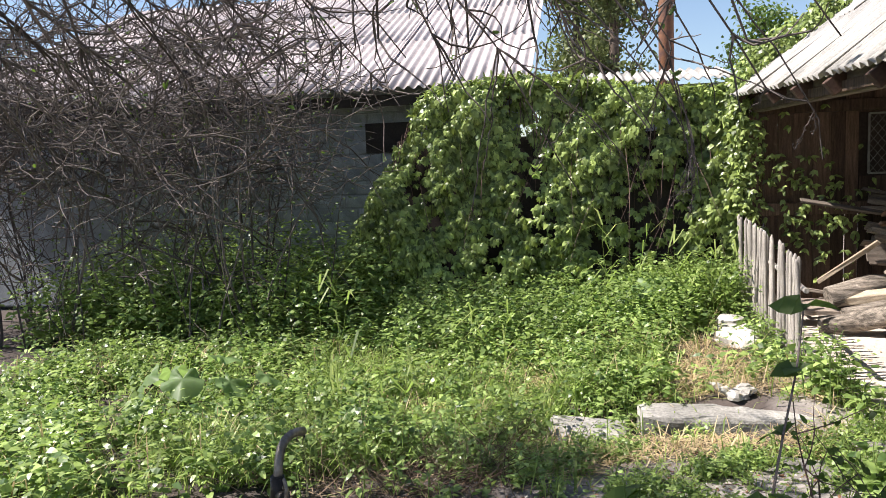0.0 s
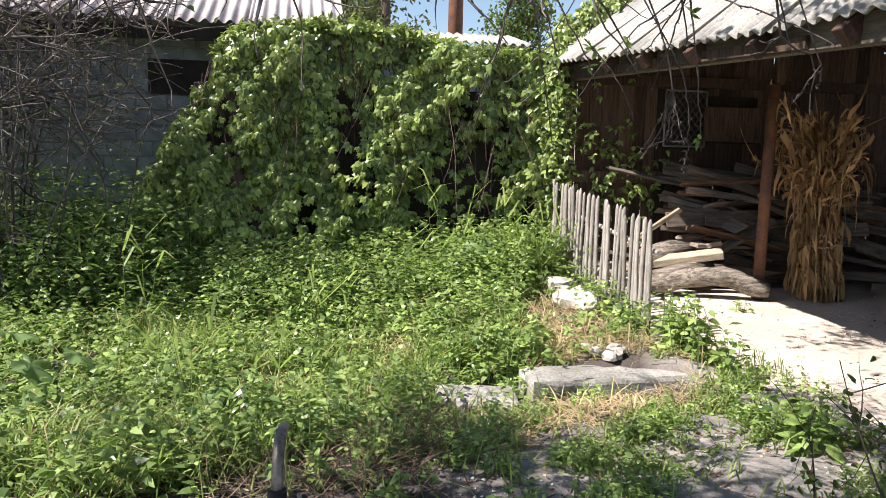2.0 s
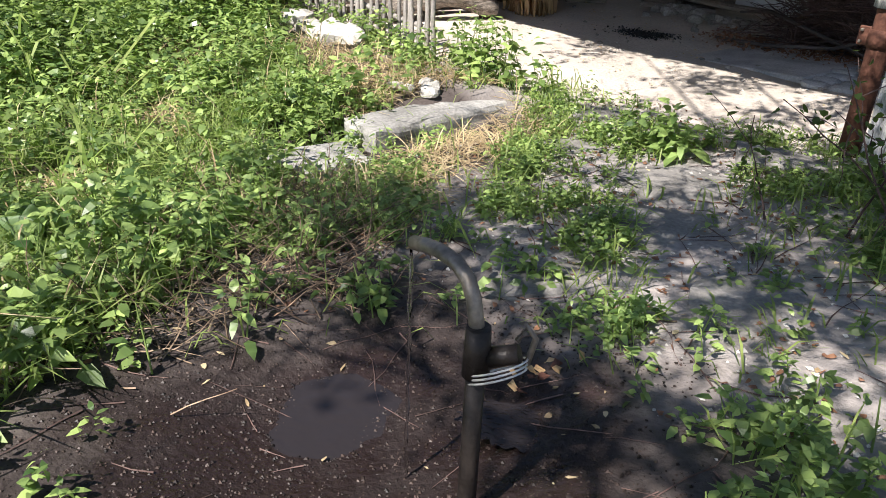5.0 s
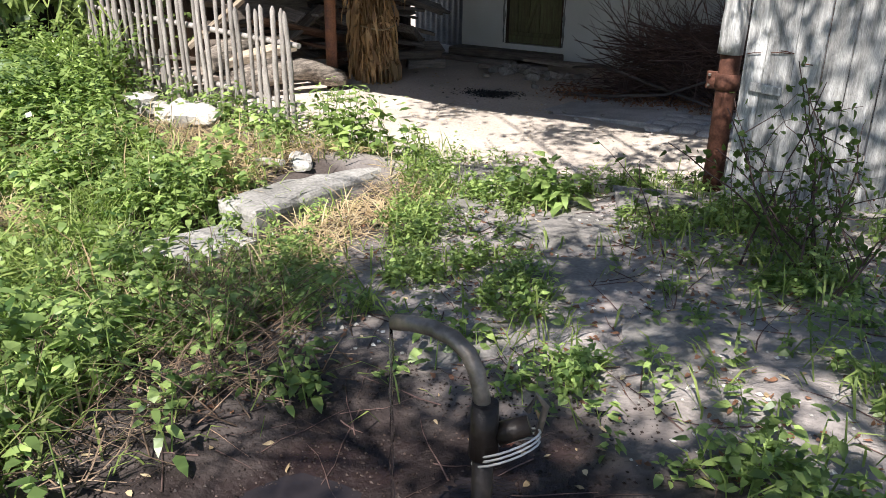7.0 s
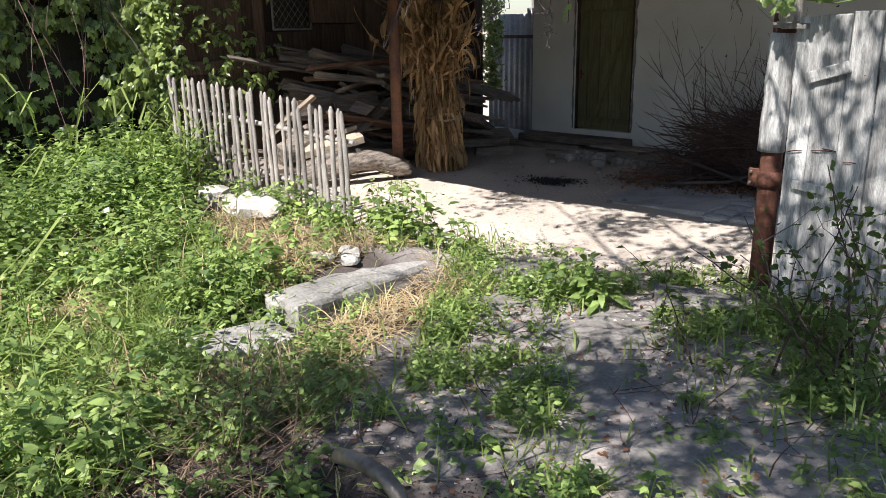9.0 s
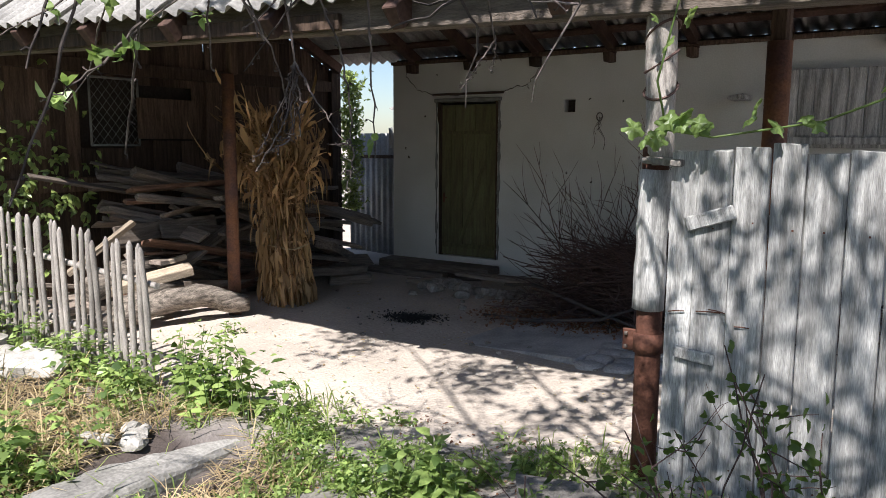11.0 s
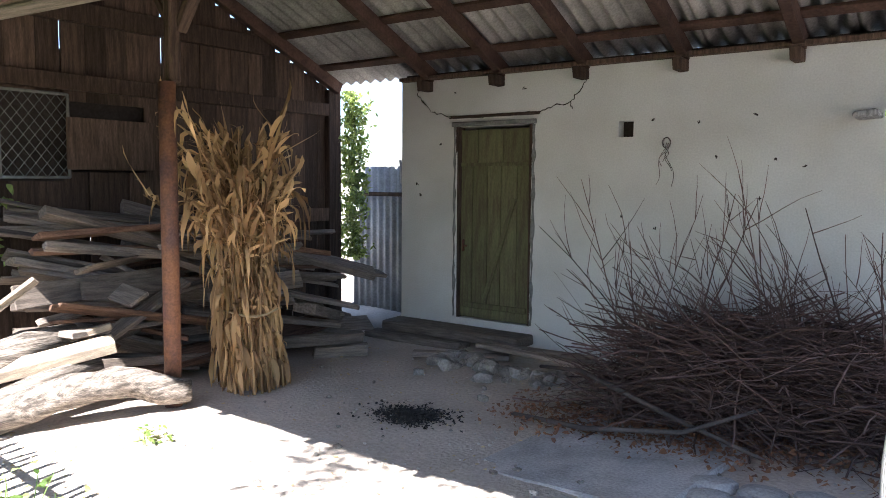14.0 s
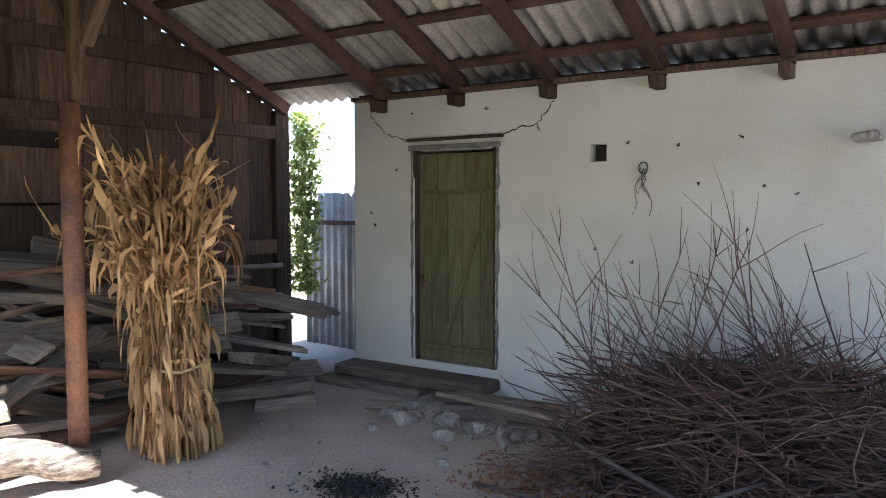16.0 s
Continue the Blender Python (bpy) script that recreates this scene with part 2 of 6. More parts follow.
def blades_np(p, d, length, width, bend, up=0.0):
    """Grass blades: base p, way d (n, 3), bending over by bend along their flat way. Three joints each."""
    p, d = np.asarray(p, float), np.asarray(d, float)
    d = d / (np.linalg.norm(d, axis=1, keepdims=True) + 1e-9)
    flat = np.stack([d[:, 0], d[:, 1], 0 * d[:, 0]], 1) + 1e-4
    flat /= np.linalg.norm(flat, axis=1, keepdims=True)
    s = np.stack([-flat[:, 1], flat[:, 0], 0 * flat[:, 0]], 1)
    L, W, B = (np.asarray(a)[:, None] for a in (length, width, bend))
    m = p + d * L * 0.55 + flat * B * L * 0.2
    t = p + d * L * 0.9 + flat * B * L * 0.75 - np.array([[0, 0, 1.0]]) * B * L * 0.35
    v = np.stack([p - s * W * 0.4, p + s * W * 0.4, m + s * W * 0.5, m - s * W * 0.5, t], 1).reshape(-1, 3)
    b = np.arange(len(p))[:, None] * 5
    f = np.stack([b + [0, 1, 2], b + [0, 2, 3], b + [3, 2, 4]], 1).reshape(-1, 3)
    return v, f


def join_np(chunks):
    vs, fs, n = [], [], 0
    for v, f in chunks:
        vs.append(v)
        fs.append(f + n)
        n += len(v)
    return np.concatenate(vs), np.concatenate(fs)


def rough_block(size, seed, amp=0.02, cuts=7):
    """A cast block with worn, chipped edges."""
    bm = bmesh.new()
    bmesh.ops.create_cube(bm, size=1.0)
    bmesh.ops.subdivide_edges(bm, edges=bm.edges[:], cuts=cuts, use_grid_fill=True)
    for v in bm.verts:
        q = v.co.copy()
        edge = sorted(abs(c) for c in q)[1]
        v.co = Vector((q.x * size[0], q.y * size[1], q.z * size[2]))
        n3 = noise.noise(v.co * 5 + Vector((seed * 7, 0, 0))) + 0.5 * noise.noise(v.co * 13 + Vector((seed, 3, 0)))
        wear = max(0.0, edge - 0.38) / 0.12
        v.co -= Vector((q.x, q.y, q.z)).normalized() * (amp * 0.5 * n3 + amp * 1.1 * wear * (0.5 + abs(n3)))
    return bm


RNG = np.random.default_rng(7)


def unit(n, rng=RNG):
    v = rng.normal(size=(n, 3))
    return v / np.linalg.norm(v, axis=1, keepdims=True)


# ---- ground ----
def lump(x, y, s=1.0):
    """Gentle uneven relief of about one."""
    return (np.sin(1.3 * x * s + 0.7) * np.cos(1.1 * y * s + 0.2) + 0.6 * np.sin(2.9 * x * s + 1.9 * y * s) + 0.4 * np.sin(5.1 * y * s - 3.7 * x * s + 1)) / 2.0


def ground_z(x, y):
    """Height of the ground: the yard in front of the shed, the garden path rising to the gate, the bed."""
    x, y = np.asarray(x, float), np.asarray(y, float)
    k = np.clip((-4.2 - y) / 3.5, 0, 1)
    k = k * k * (3 - 2 * k)
    yard = np.interp(x, [1.5, 2.6, 3.4, 4.5, 5.5, 7.5], [-0.10, -0.10, -0.07, -0.01, 0.07, 0.12])
    lane = np.interp(x, [2.3, 2.7, 3.2, 3.8, 4.5, 5.0, 5.6, 7.5], [-0.29, -0.25, -0.16, -0.10, -0.06, 0.01, 0.09, 0.14])
    z = yard + (lane - yard) * k
    # trodden bank at the gate, hollow round the standpipe
    z = z + 0.07 * np.exp(-((x - 4.9) / 0.7) ** 2 - ((y + 4.95) / 0.5) ** 2)
    z = z - 0.15 * np.exp(-((x - 4.6) / 0.75) ** 2 - ((y + 8.2) / 0.65) ** 2)
    # the bed behind the concrete edge lies higher
    bed = np.clip((2.14 + 0.30 * (y + 6.5) - x) / 0.15, 0, 1) * np.clip((-5.0 - y) / 0.4, 0, 1) * np.clip((y + 7.6) / 0.8, 0, 1)
    z = z + 0.13 * bed
    clods = 0.006 * lump(x * 7 + 2, y * 7) + 0.004 * lump(x * 15, y * 15 + 1)
    return z + 0.018 * lump(x, y) + 0.008 * lump(x * 3, y * 3) + clods * np.clip((-3.6 - y) / 0.8, 0.35, 1)


def grid_sheet(name, xs, ys, material, off=0.0):
    X, Y = np.meshgrid(xs, ys, indexing="ij")
    Z = ground_z(X, Y) + off
    v = np.stack([X, Y, Z], -1).reshape(-1, 3)
    n, m = len(xs), len(ys)
    i = (np.arange(n - 1)[:, None] * m + np.arange(m - 1)[None]).ravel()
    return mesh_np(name, v, np.stack([i, i + m, i + m + 1, i + 1], 1), material, True)


def spaced(lo, hi, near, step, far):
    core = np.arange(near[0], near[1] + 1e-6, step)
    left = near[0] - np.geomspace(step, near[0] - lo, far)[::-1]
    right = near[1] + np.geomspace(step, hi - near[1], far)
    return np.concatenate([left, core, right])


def soil_mask(x, y):
    """1 where the garden's dark soil lies, 0 on the dusty yard."""
    e = 0.25 * lump(x * 2, y * 2) + 0.12 * lump(x * 5, y * 5)
    a = np.clip((-5.25 - y + e) / 0.5, 0, 1) * np.clip((3.5 + np.clip((-8 - y) * 0.9, 0, 2) - x + 2 * e) / 0.6, 0, 1)
    b = np.clip((-7.15 - y + e) / 0.5, 0, 1) * np.clip((6.1 - x + 2 * e) / 0.5, 0, 1)
    return np.maximum(np.maximum(a, b * 0.9), np.clip((-9.2 - y + e) / 0.5, 0, 1))


def lane_mask(x, y):
    e = 0.3 * lump(x * 2 + 3, y * 2)
    return np.clip((-4.7 - y + e) / 0.7, 0, 1)


def damp_mask(x, y):
    """1 where spilt water keeps the ground round the standpipe dark."""
    e = 0.3 * lump(x * 2.2, y * 2.2) + 0.3 * lump(x * 6, y * 6) + 0.2 * lump(x * 14, y * 14)
    r = np.hypot((x - 4.72) / 1.0, (y + 8.4) / 1.15)
    return np.clip((1.05 - r + 0.45 * e) / 0.45, 0, 1)


ground_me = grid_sheet("ground", spaced(-900, 900, (-4, 9), 0.045, 26), spaced(-900, 900, (-13, 2), 0.045, 26), M_DIRT)
gv = np.empty(len(ground_me.vertices) * 3, np.float32)
ground_me.vertices.foreach_get("co", gv)
gv = gv.reshape(-1, 3)
for att, fn in (("soil", soil_mask), ("lane", lane_mask), ("damp", damp_mask)):
    ground_me.attributes.new(att, "FLOAT", "POINT").data.foreach_set("value", fn(gv[:, 0], gv[:, 1]).astype(np.float32))
ground = thing("ground", data=ground_me, label="dry trodden dirt with dust and patches of dark garden soil", category="ground", kind="structure")
gn, gl = M_DIRT.node_tree.nodes, M_DIRT.node_tree.links
gb = gn["Principled BSDF"]
for att, col in (("lane", (0.30, 0.265, 0.24, 1)), ("soil", (0.115, 0.088, 0.07, 1)), ("damp", (0.10, 0.066, 0.055, 1))):
    src = gb.inputs["Base Color"].links[0].from_socket
    at = gn.new("ShaderNodeAttribute")
    at.attribute_name = att
    mx = gn.new("ShaderNodeMix")
    mx.data_type = "RGBA"
    gl.new(at.outputs["Fac"], mx.inputs["Factor"])
    gl.new(src, mx.inputs["A"])
    tint = gn.new("ShaderNodeMix")
    tint.data_type, tint.blend_type = "RGBA", "MULTIPLY"
    tint.inputs["Factor"].default_value = 1.0
    gl.new(src, tint.inputs["A"])
    tint.inputs["B"].default_value = tuple(min(1.0, c / k) for c, k in zip(col, (0.5, 0.43, 0.36, 1)))
    gl.new(tint.outputs["Result"], mx.inputs["B"])
    gl.new(mx.outputs["Result"], gb.inputs["Base Color"])


# wet ground shines in patches
rough_noise = gn.new("ShaderNodeTexNoise")
rough_noise.inputs["Scale"].default_value, rough_noise.inputs["Detail"].default_value = 3.5, 6.0
gl.new(gn["Texture Coordinate"].outputs["Object"], rough_noise.inputs[0])
gloss = gn.new("ShaderNodeMapRange")
gloss.inputs[1].default_value, gloss.inputs[2].default_value, gloss.inputs[3].default_value, gloss.inputs[4].default_value = 0.42, 0.62, 0.75, 0.12
gl.new(rough_noise.outputs[0], gloss.inputs[0])
wet_mix = gn.new("ShaderNodeMix")
gl.new(at.outputs["Fac"], wet_mix.inputs["Factor"])
wet_mix.inputs["A"].default_value = 0.97
gl.new(gloss.outputs[0], wet_mix.inputs["B"])
gl.new(wet_mix.outputs["Result"], gb.inputs["Roughness"])


# ---- white shed wall with its door ----
def wall_with_holes(name, x0, x1, z0, z1, y0, y1, holes, material):
    """A wall along x with rectangular openings right through it."""
    bm = bmesh.new()
    xs = sorted({x0, x1, *[h[0] for h in holes], *[h[1] for h in holes]})
    zs = sorted({z0, z1, *[h[2] for h in holes], *[h[3] for h in holes]})
    solid = lambda i, k: 0 <= i < len(xs) - 1 and 0 <= k < len(zs) - 1 and not any(
        h[0] <= (xs[i] + xs[i + 1]) / 2 <= h[1] and h[2] <= (zs[k] + zs[k + 1]) / 2 <= h[3] for h in holes)
    P = lambda x, y, z: bm.verts.new((x, y, z))
    for i in range(len(xs) - 1):
        for k in range(len(zs) - 1):
            if not solid(i, k):
                continue
            a, b, c, d = xs[i], xs[i + 1], zs[k], zs[k + 1]
            bm.faces.new([P(a, y0, c), P(b, y0, c), P(b, y0, d), P(a, y0, d)])
            bm.faces.new([P(b, y1, c), P(a, y1, c), P(a, y1, d), P(b, y1, d)])
            if not solid(i - 1, k):
                bm.faces.new([P(a, y1, c), P(a, y0, c), P(a, y0, d), P(a, y1, d)])
            if not solid(i + 1, k):
                bm.faces.new([P(b, y0, c), P(b, y1, c), P(b, y1, d), P(b, y0, d)])
            if not solid(i, k - 1):
                bm.faces.new([P(a, y1, c), P(b, y1, c), P(b, y0, c), P(a, y0, c)])
            if not solid(i, k + 1):
                bm.faces.new([P(a, y0, d), P(b, y0, d), P(b, y1, d), P(a, y1, d)])
    bmesh.ops.remove_doubles(bm, verts=bm.verts, dist=0.0005)
    me = bpy.data.meshes.new(name)
    bm.to_mesh(me)
    bm.free()
    me.materials.append(material)
    return me


WALL_TOP = 2.60
white_wall = thing("wall_north", label="whitewashed uneven plaster wall of a shed, cracked and stained", category="wall", kind="structure",
                   data=wall_with_holes("wall_north", -0.74, 6.6, -0.2, WALL_TOP, 0.0, 0.34, [(0.0, 0.88, 0.14, 2.10), (1.76, 1.90, 1.95, 2.09)], M_PLASTER))
# unseen sheet added behind the wall; its near black stands for the unlit inside
thing("wall_dark_backing", label="added near-black backing standing for the shed's unlit inside", category="wall", kind="structure", data=box_mesh("wall_dark_backing", (7.3, 0.1, 2.8), M_DARK, 0.0)).location = (2.93, 0.42, 1.2)

# ---- roof over the yard: ridge, two slopes ----
RIDGE_Y, RIDGE_Z, BACK_Z, EAVE_Y, EAVE_Z = -3.0, 3.98, 2.66, -5.08, 2.60
ROOF_X0, ROOF_X1 = -2.05, 6.6


def roof_z(y):
    if y > RIDGE_Y:
        return BACK_Z + (RIDGE_Z - BACK_Z) * (y - 0.0) / RIDGE_Y
    return RIDGE_Z + (EAVE_Z - RIDGE_Z) * (y - RIDGE_Y) / (EAVE_Y - RIDGE_Y)


def eave_z(x):
    """The sagging front eave: it falls towards the gate."""
    return float(np.interp(x, [-2.0, -0.5, 1.2, 2.6, 6.6], [2.58, 2.46, 2.35, 2.275, 2.24]))


def corrugated(name, width, length, material, pitch=0.15, amp=0.025, thick=0.007):
    """A corrugated sheet lying in its own xy, waves across x."""
    n = int(width / pitch * 8)
    x = np.linspace(0, width, n + 1)
    z = amp * np.cos(2 * np.pi * x / pitch)
    ys = (0.0, length)
    v = [(a, y, c + o) for o in (0, -thick) for y in ys for a, c in zip(x, z)]
    f, m = [], n + 1
    for i in range(n):
        f.append((i, i + 1, m + i + 1, m + i))
        f.append((2 * m + i, 3 * m + i, 3 * m + i + 1, 2 * m + i + 1))
        f.append((i, 2 * m + i, 2 * m + i + 1, i + 1))
        f.append((m + i, m + i + 1, 3 * m + i + 1, 3 * m + i))
    f.append((0, m, 3 * m, 2 * m))
    f.append((n, 2 * m + n, 3 * m + n, m + n))
    me = bpy.data.meshes.new(name)
    me.from_pydata(v, [], f)
    me.polygons.foreach_set("use_smooth", [True] * len(f))
    me.materials.append(material)
    me.update()
    bm = bmesh.new()
    bm.from_mesh(me)
    bmesh.ops.recalc_face_normals(bm, faces=bm.faces)
    bm.to_mesh(me)
    bm.free()
    return me


roof = thing("roof", label="open shed roof of grey corrugated fibre cement sheets on brown rafters", category="roof", kind="structure")
rr = random.Random(3)
ang_b = math.degrees(math.atan2(RIDGE_Z - BACK_Z, -RIDGE_Y))
len_b = math.hypot(RIDGE_Z - BACK_Z, RIDGE_Y) + 0.12
ang_f = math.degrees(math.atan2(RIDGE_Z - EAVE_Z, RIDGE_Y - EAVE_Y))
len_f = math.hypot(RIDGE_Z - EAVE_Z, RIDGE_Y - EAVE_Y) + 0.10
sheet_b = corrugated("corrugated_sheet", 1.2, len_b / 2 + 0.1, M_ASBESTOS)
sheet_f = corrugated("corrugated_sheet", 1.2, len_f / 2 + 0.1, M_ASBESTOS)
nx = int((ROOF_X1 - ROOF_X0) / 1.125) + 1
for i in range(nx):
    x = ROOF_X0 + i * 1.125
    for k in range(2):
        # back slope runs down to +y, front slope to -y
        s = k * len_b / 2
        c, sn = math.cos(radians(ang_b)), math.sin(radians(ang_b))
        put("corrugated_sheet", sheet_b, roof, pose(x, RIDGE_Y + s * c, RIDGE_Z + 0.11 - s * sn + (0.012 if k == 0 else 0) + rr.uniform(-.006, .006), -ang_b))
        af = math.atan2(RIDGE_Z + 0.11 - eave_z(x + 0.6), RIDGE_Y - EAVE_Y + 0.07)
        tilt = math.degrees(math.atan2(eave_z(x + 1.2) - eave_z(x), 1.2)) * (0.3 + 0.45 * k)
        s = k * len_f / 2
        put("corrugated_sheet", sheet_f, roof, Matrix.Translation((x + 1.2, RIDGE_Y - s * math.cos(af), RIDGE_Z + 0.11 - s * math.sin(af) + (0.012 if k == 0 else 0) + 0.6 * math.tan(radians(tilt))))
            @ pose(0, 0, 0, 0, -tilt, 0) @ pose(0, 0, 0, 0, 0, 180) @ pose(0, 0, 0, -math.degrees(af)))
raf_b = box_mesh("rafter", (0.085, len_b, 0.13), M_RAFTER, 0.006, 0.004, 1)
raf_f = box_mesh("rafter", (0.085, len_f, 0.13), M_RAFTER, 0.006, 0.004, 2)
RAFTERS = [-1.78, -0.36, 0.52, 1.42, 2.33, 3.23, 4.13, 5.03, 5.95]
for x in RAFTERS:
    put("rafter", raf_b, roof, pose(x, RIDGE_Y / 2 + 0.04, (RIDGE_Z + BACK_Z) / 2 - 0.03, -ang_b))
    ez = eave_z(x) - 0.07
    put("rafter", raf_f, roof, pose(x, (RIDGE_Y + EAVE_Y) / 2 - 0.02, (RIDGE_Z + ez) / 2 - 0.035, math.degrees(math.atan2(RIDGE_Z - ez, RIDGE_Y - EAVE_Y))))
batten = box_mesh("batten", (ROOF_X1 - ROOF_X0 - 0.1, 0.10, 0.035), M_RAFTER, 0.004, 0.003, 3)
for s in (0.25, 0.95, 1.65, 2.4, 3.05):
    c, sn = math.cos(radians(ang_b)), math.sin(radians(ang_b))
    put("batten", batten, roof, pose((ROOF_X0 + ROOF_X1) / 2, RIDGE_Y + s * c, RIDGE_Z + 0.057 - s * sn, -ang_b))
for s in (0.2, 0.85, 1.5, 2.2):
    for x0, x1 in ((ROOF_X0 + 0.05, 2.6), (2.6, ROOF_X1 - 0.05)):
        e0, e1 = eave_z(x0) - 0.055, eave_z(x1) - 0.055
        a_ = math.atan2(RIDGE_Z - (e0 + e1) / 2, RIDGE_Y - EAVE_Y)
        zz = RIDGE_Z + 0.05 - s * math.sin(a_)
        put("batten", box_mesh("batten", (x1 - x0, 0.10, 0.035), M_RAFTER, 0.004, 0.003, 3), roof,
            pose((x0 + x1) / 2, RIDGE_Y - s * math.cos(a_), zz, math.degrees(a_), math.degrees(math.atan2((e0 - e1) * s / len_f, x1 - x0)), 0))
put("ridge_beam", box_mesh("ridge_beam", (ROOF_X1 - ROOF_X0 - 0.2, 0.13, 0.15), M_RAFTER, 0.008, 0.004, 4), roof, pose((ROOF_X0 + ROOF_X1) / 2, RIDGE_Y, RIDGE_Z - 0.18))
put("eave_beam", box_mesh("eave_beam", (ROOF_X1 - ROOF_X0 - 0.2, 0.12, 0.19), M_PLANK, 0.008, 0.006, 5), roof, pose((ROOF_X0 + ROOF_X1) / 2, EAVE_Y + 0.20, 2.295, 0, 1.6))
for bx in (-1.9, 0.2, 2.3, 4.4, 6.4):
    put("eave_block", box_mesh("eave_block", (0.1, 0.1, 0.14), M_OLDWOOD, 0.006, 0.004, 6), roof, pose(bx, EAVE_Y + 0.24, 2.445 - 0.028 * (bx - 2.3)))
put("fascia_board", box_mesh("fascia_board", (4.6, 0.03, 0.09), M_OLDWOOD, 0.004, 0.004, 5), roof, pose(0.5, EAVE_Y + 0.12, 2.31, 0, 1.6))
# unseen cap added so that no sun leaks through the gap at the ridge
cap = bmesh.new()
for sg in (-1, 1):
    a_ = radians(ang_b if sg > 0 else ang_f)
    block(cap, (ROOF_X1 - ROOF_X0 + 0.1, 0.34, 0.012), Matrix.Translation((0, sg * 0.165 * math.cos(a_), -0.165 * math.sin(a_))) @ pose(0, 0, 0, -math.degrees(a_) * sg), 0.003)
part("ridge_cap", cap, M_ASBESTOS, roof).location = ((ROOF_X0 + ROOF_X1) / 2, RIDGE_Y, RIDGE_Z + 0.165)
stub = box_mesh("rafter_end", (0.075, 0.22, 0.10), M_OLDWOOD, 0.006, 0.006, 6)
for x in RAFTERS[1:]:
    put("rafter_end", stub, white_wall, pose(x, -0.07, 2.525))
# the first is a dark filler added against skylight leaking in; the second a plate
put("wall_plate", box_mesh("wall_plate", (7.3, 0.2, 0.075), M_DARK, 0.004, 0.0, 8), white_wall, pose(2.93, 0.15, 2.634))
put("wall_plate", box_mesh("wall_plate", (7.3, 0.10, 0.04), M_OLDWOOD, 0.006, 0.004, 7), white_wall, pose(2.93, -0.03, 2.615))


# ---- board wall to the west ----
wood_wall = thing("wall_west", label="dark brown upright board wall with gaps and cross rails", category="wall", kind="structure")
WX = -1.9
y, i = -5.0, 0
wr = random.Random(11)
while y < 0.12:
    w = wr.uniform(0.15, 0.25)
    top = roof_z(y + w / 2) - 0.02
    zb = -0.16
    spans = [(zb, top)]
    if -3.66 < y + w / 2 < -3.06:
        spans = [(zb, 1.52), (2.27, top)]
    elif -3.06 <= y + w / 2 < -2.3:
        spans = [(zb, 1.60), (2.2, top)]
    for a, b in spans:
        put("board", box_mesh("board", (0.024, w + wr.choice((0.0, -0.004, 0.004, -0.012)), b - a), M_OLDWOOD, 0.003, 0.003, i), wood_wall,
            pose(WX + wr.uniform(-.006, .006), y + w / 2, (a + b) / 2, wr.uniform(-.3, .3)))
    y += w
    i += 1
for z, y0, y1, h in ((2.36, -4.95, 0.1, 0.14), (1.15, -4.95, 0.1, 0.15), (2.95, -4.3, -0.9, 0.18)):
    put("rail", box_mesh("rail", (0.06, y1 - y0, h), M_OLDWOOD, 0.006, 0.005, 9), wood_wall, pose(WX + 0.045, (y0 + y1) / 2, z))
put("rail", box_mesh("rail", (0.10, 0.12, 2.75), M_OLDWOOD, 0.008, 0.005, 10), wood_wall, pose(WX + 0.03, 0.03, 1.22))
put("rail", box_mesh("rail", (0.10, 0.12, 2.7), M_OLDWOOD, 0.008, 0.005, 11), wood_wall, pose(WX + 0.03, -4.93, 1.2))
# near-black sheet added behind the openings to keep them dark
put("shade_backing", box_mesh("shade_backing", (0.02, 2.4, 1.5), M_DARK, 0, 0, 0), wood_wall, pose(WX - 0.10, -2.9, 1.9))


# ---- things in the yard ----
def G(x, y):
    return float(ground_z(x, y))


door = thing("door_1", 0.44, 0.03, 0.14, "weathered green board door, shut, with a diagonal brace", "door", kind="structure")
dr = random.Random(5)
x = -0.42
for i, w in enumerate((0.15, 0.18, 0.16, 0.19, 0.16)):
    put("board", box_mesh("board", (w - 0.006, 0.026, 1.55), M_GREENDOOR, 0.003, 0.002, i), door, pose(x + w / 2, 0.02 + dr.uniform(-.003, .003), 0.79))
    x += w
x = -0.42
for i, w in enumerate((0.21, 0.30, 0.33)):
    put("board", box_mesh("board", (w - 0.006, 0.026, 0.34), M_GREENDOOR, 0.003, 0.002, i + 9), door, pose(x + w / 2, 0.022, 1.76))
    x += w
put("ledge", box_mesh("ledge", (0.84, 0.03, 0.035), M_GREENDOOR, 0.004, 0.003, 3), door, pose(0, 0.005, 1.58))
put("ledge", box_mesh("ledge", (0.72, 0.02, 0.05), M_GREENDOOR, 0.004, 0.003, 4), door, pose(0.02, 0.002, 0.14))
put("brace", box_mesh("brace", (0.055, 0.012, 1.1), M_GREENDOOR, 0.003, 0.003, 5), door, pose(0.06, 0.001, 0.72, 0, 18))
put("bottom_patch", box_mesh("bottom_patch", (0.80, 0.012, 0.10), M_GREENDOOR, 0.003, 0.004, 6), door, pose(0, 0.004, 0.06))
hd = put("handle", box_mesh("handle", (0.02, 0.03, 0.12), M_RUST, 0.004, 0, 6), door, pose(-0.37, -0.008, 0.75), "rusty iron pull")
put("ring", box_mesh("ring", (0.05, 0.012, 0.02), M_RUST, 0.004, 0, 6), hd, pose(0.03, -0.01, 0.0))
frame_v = box_mesh("frame_post", (0.05, 0.09, 2.0), M_OLDWOOD, 0.006, 0.006, 12)
put("frame_post", frame_v, door, pose(-0.435, 0.02, 0.97))
put("frame_post", frame_v, door, pose(0.435, 0.02, 0.97))
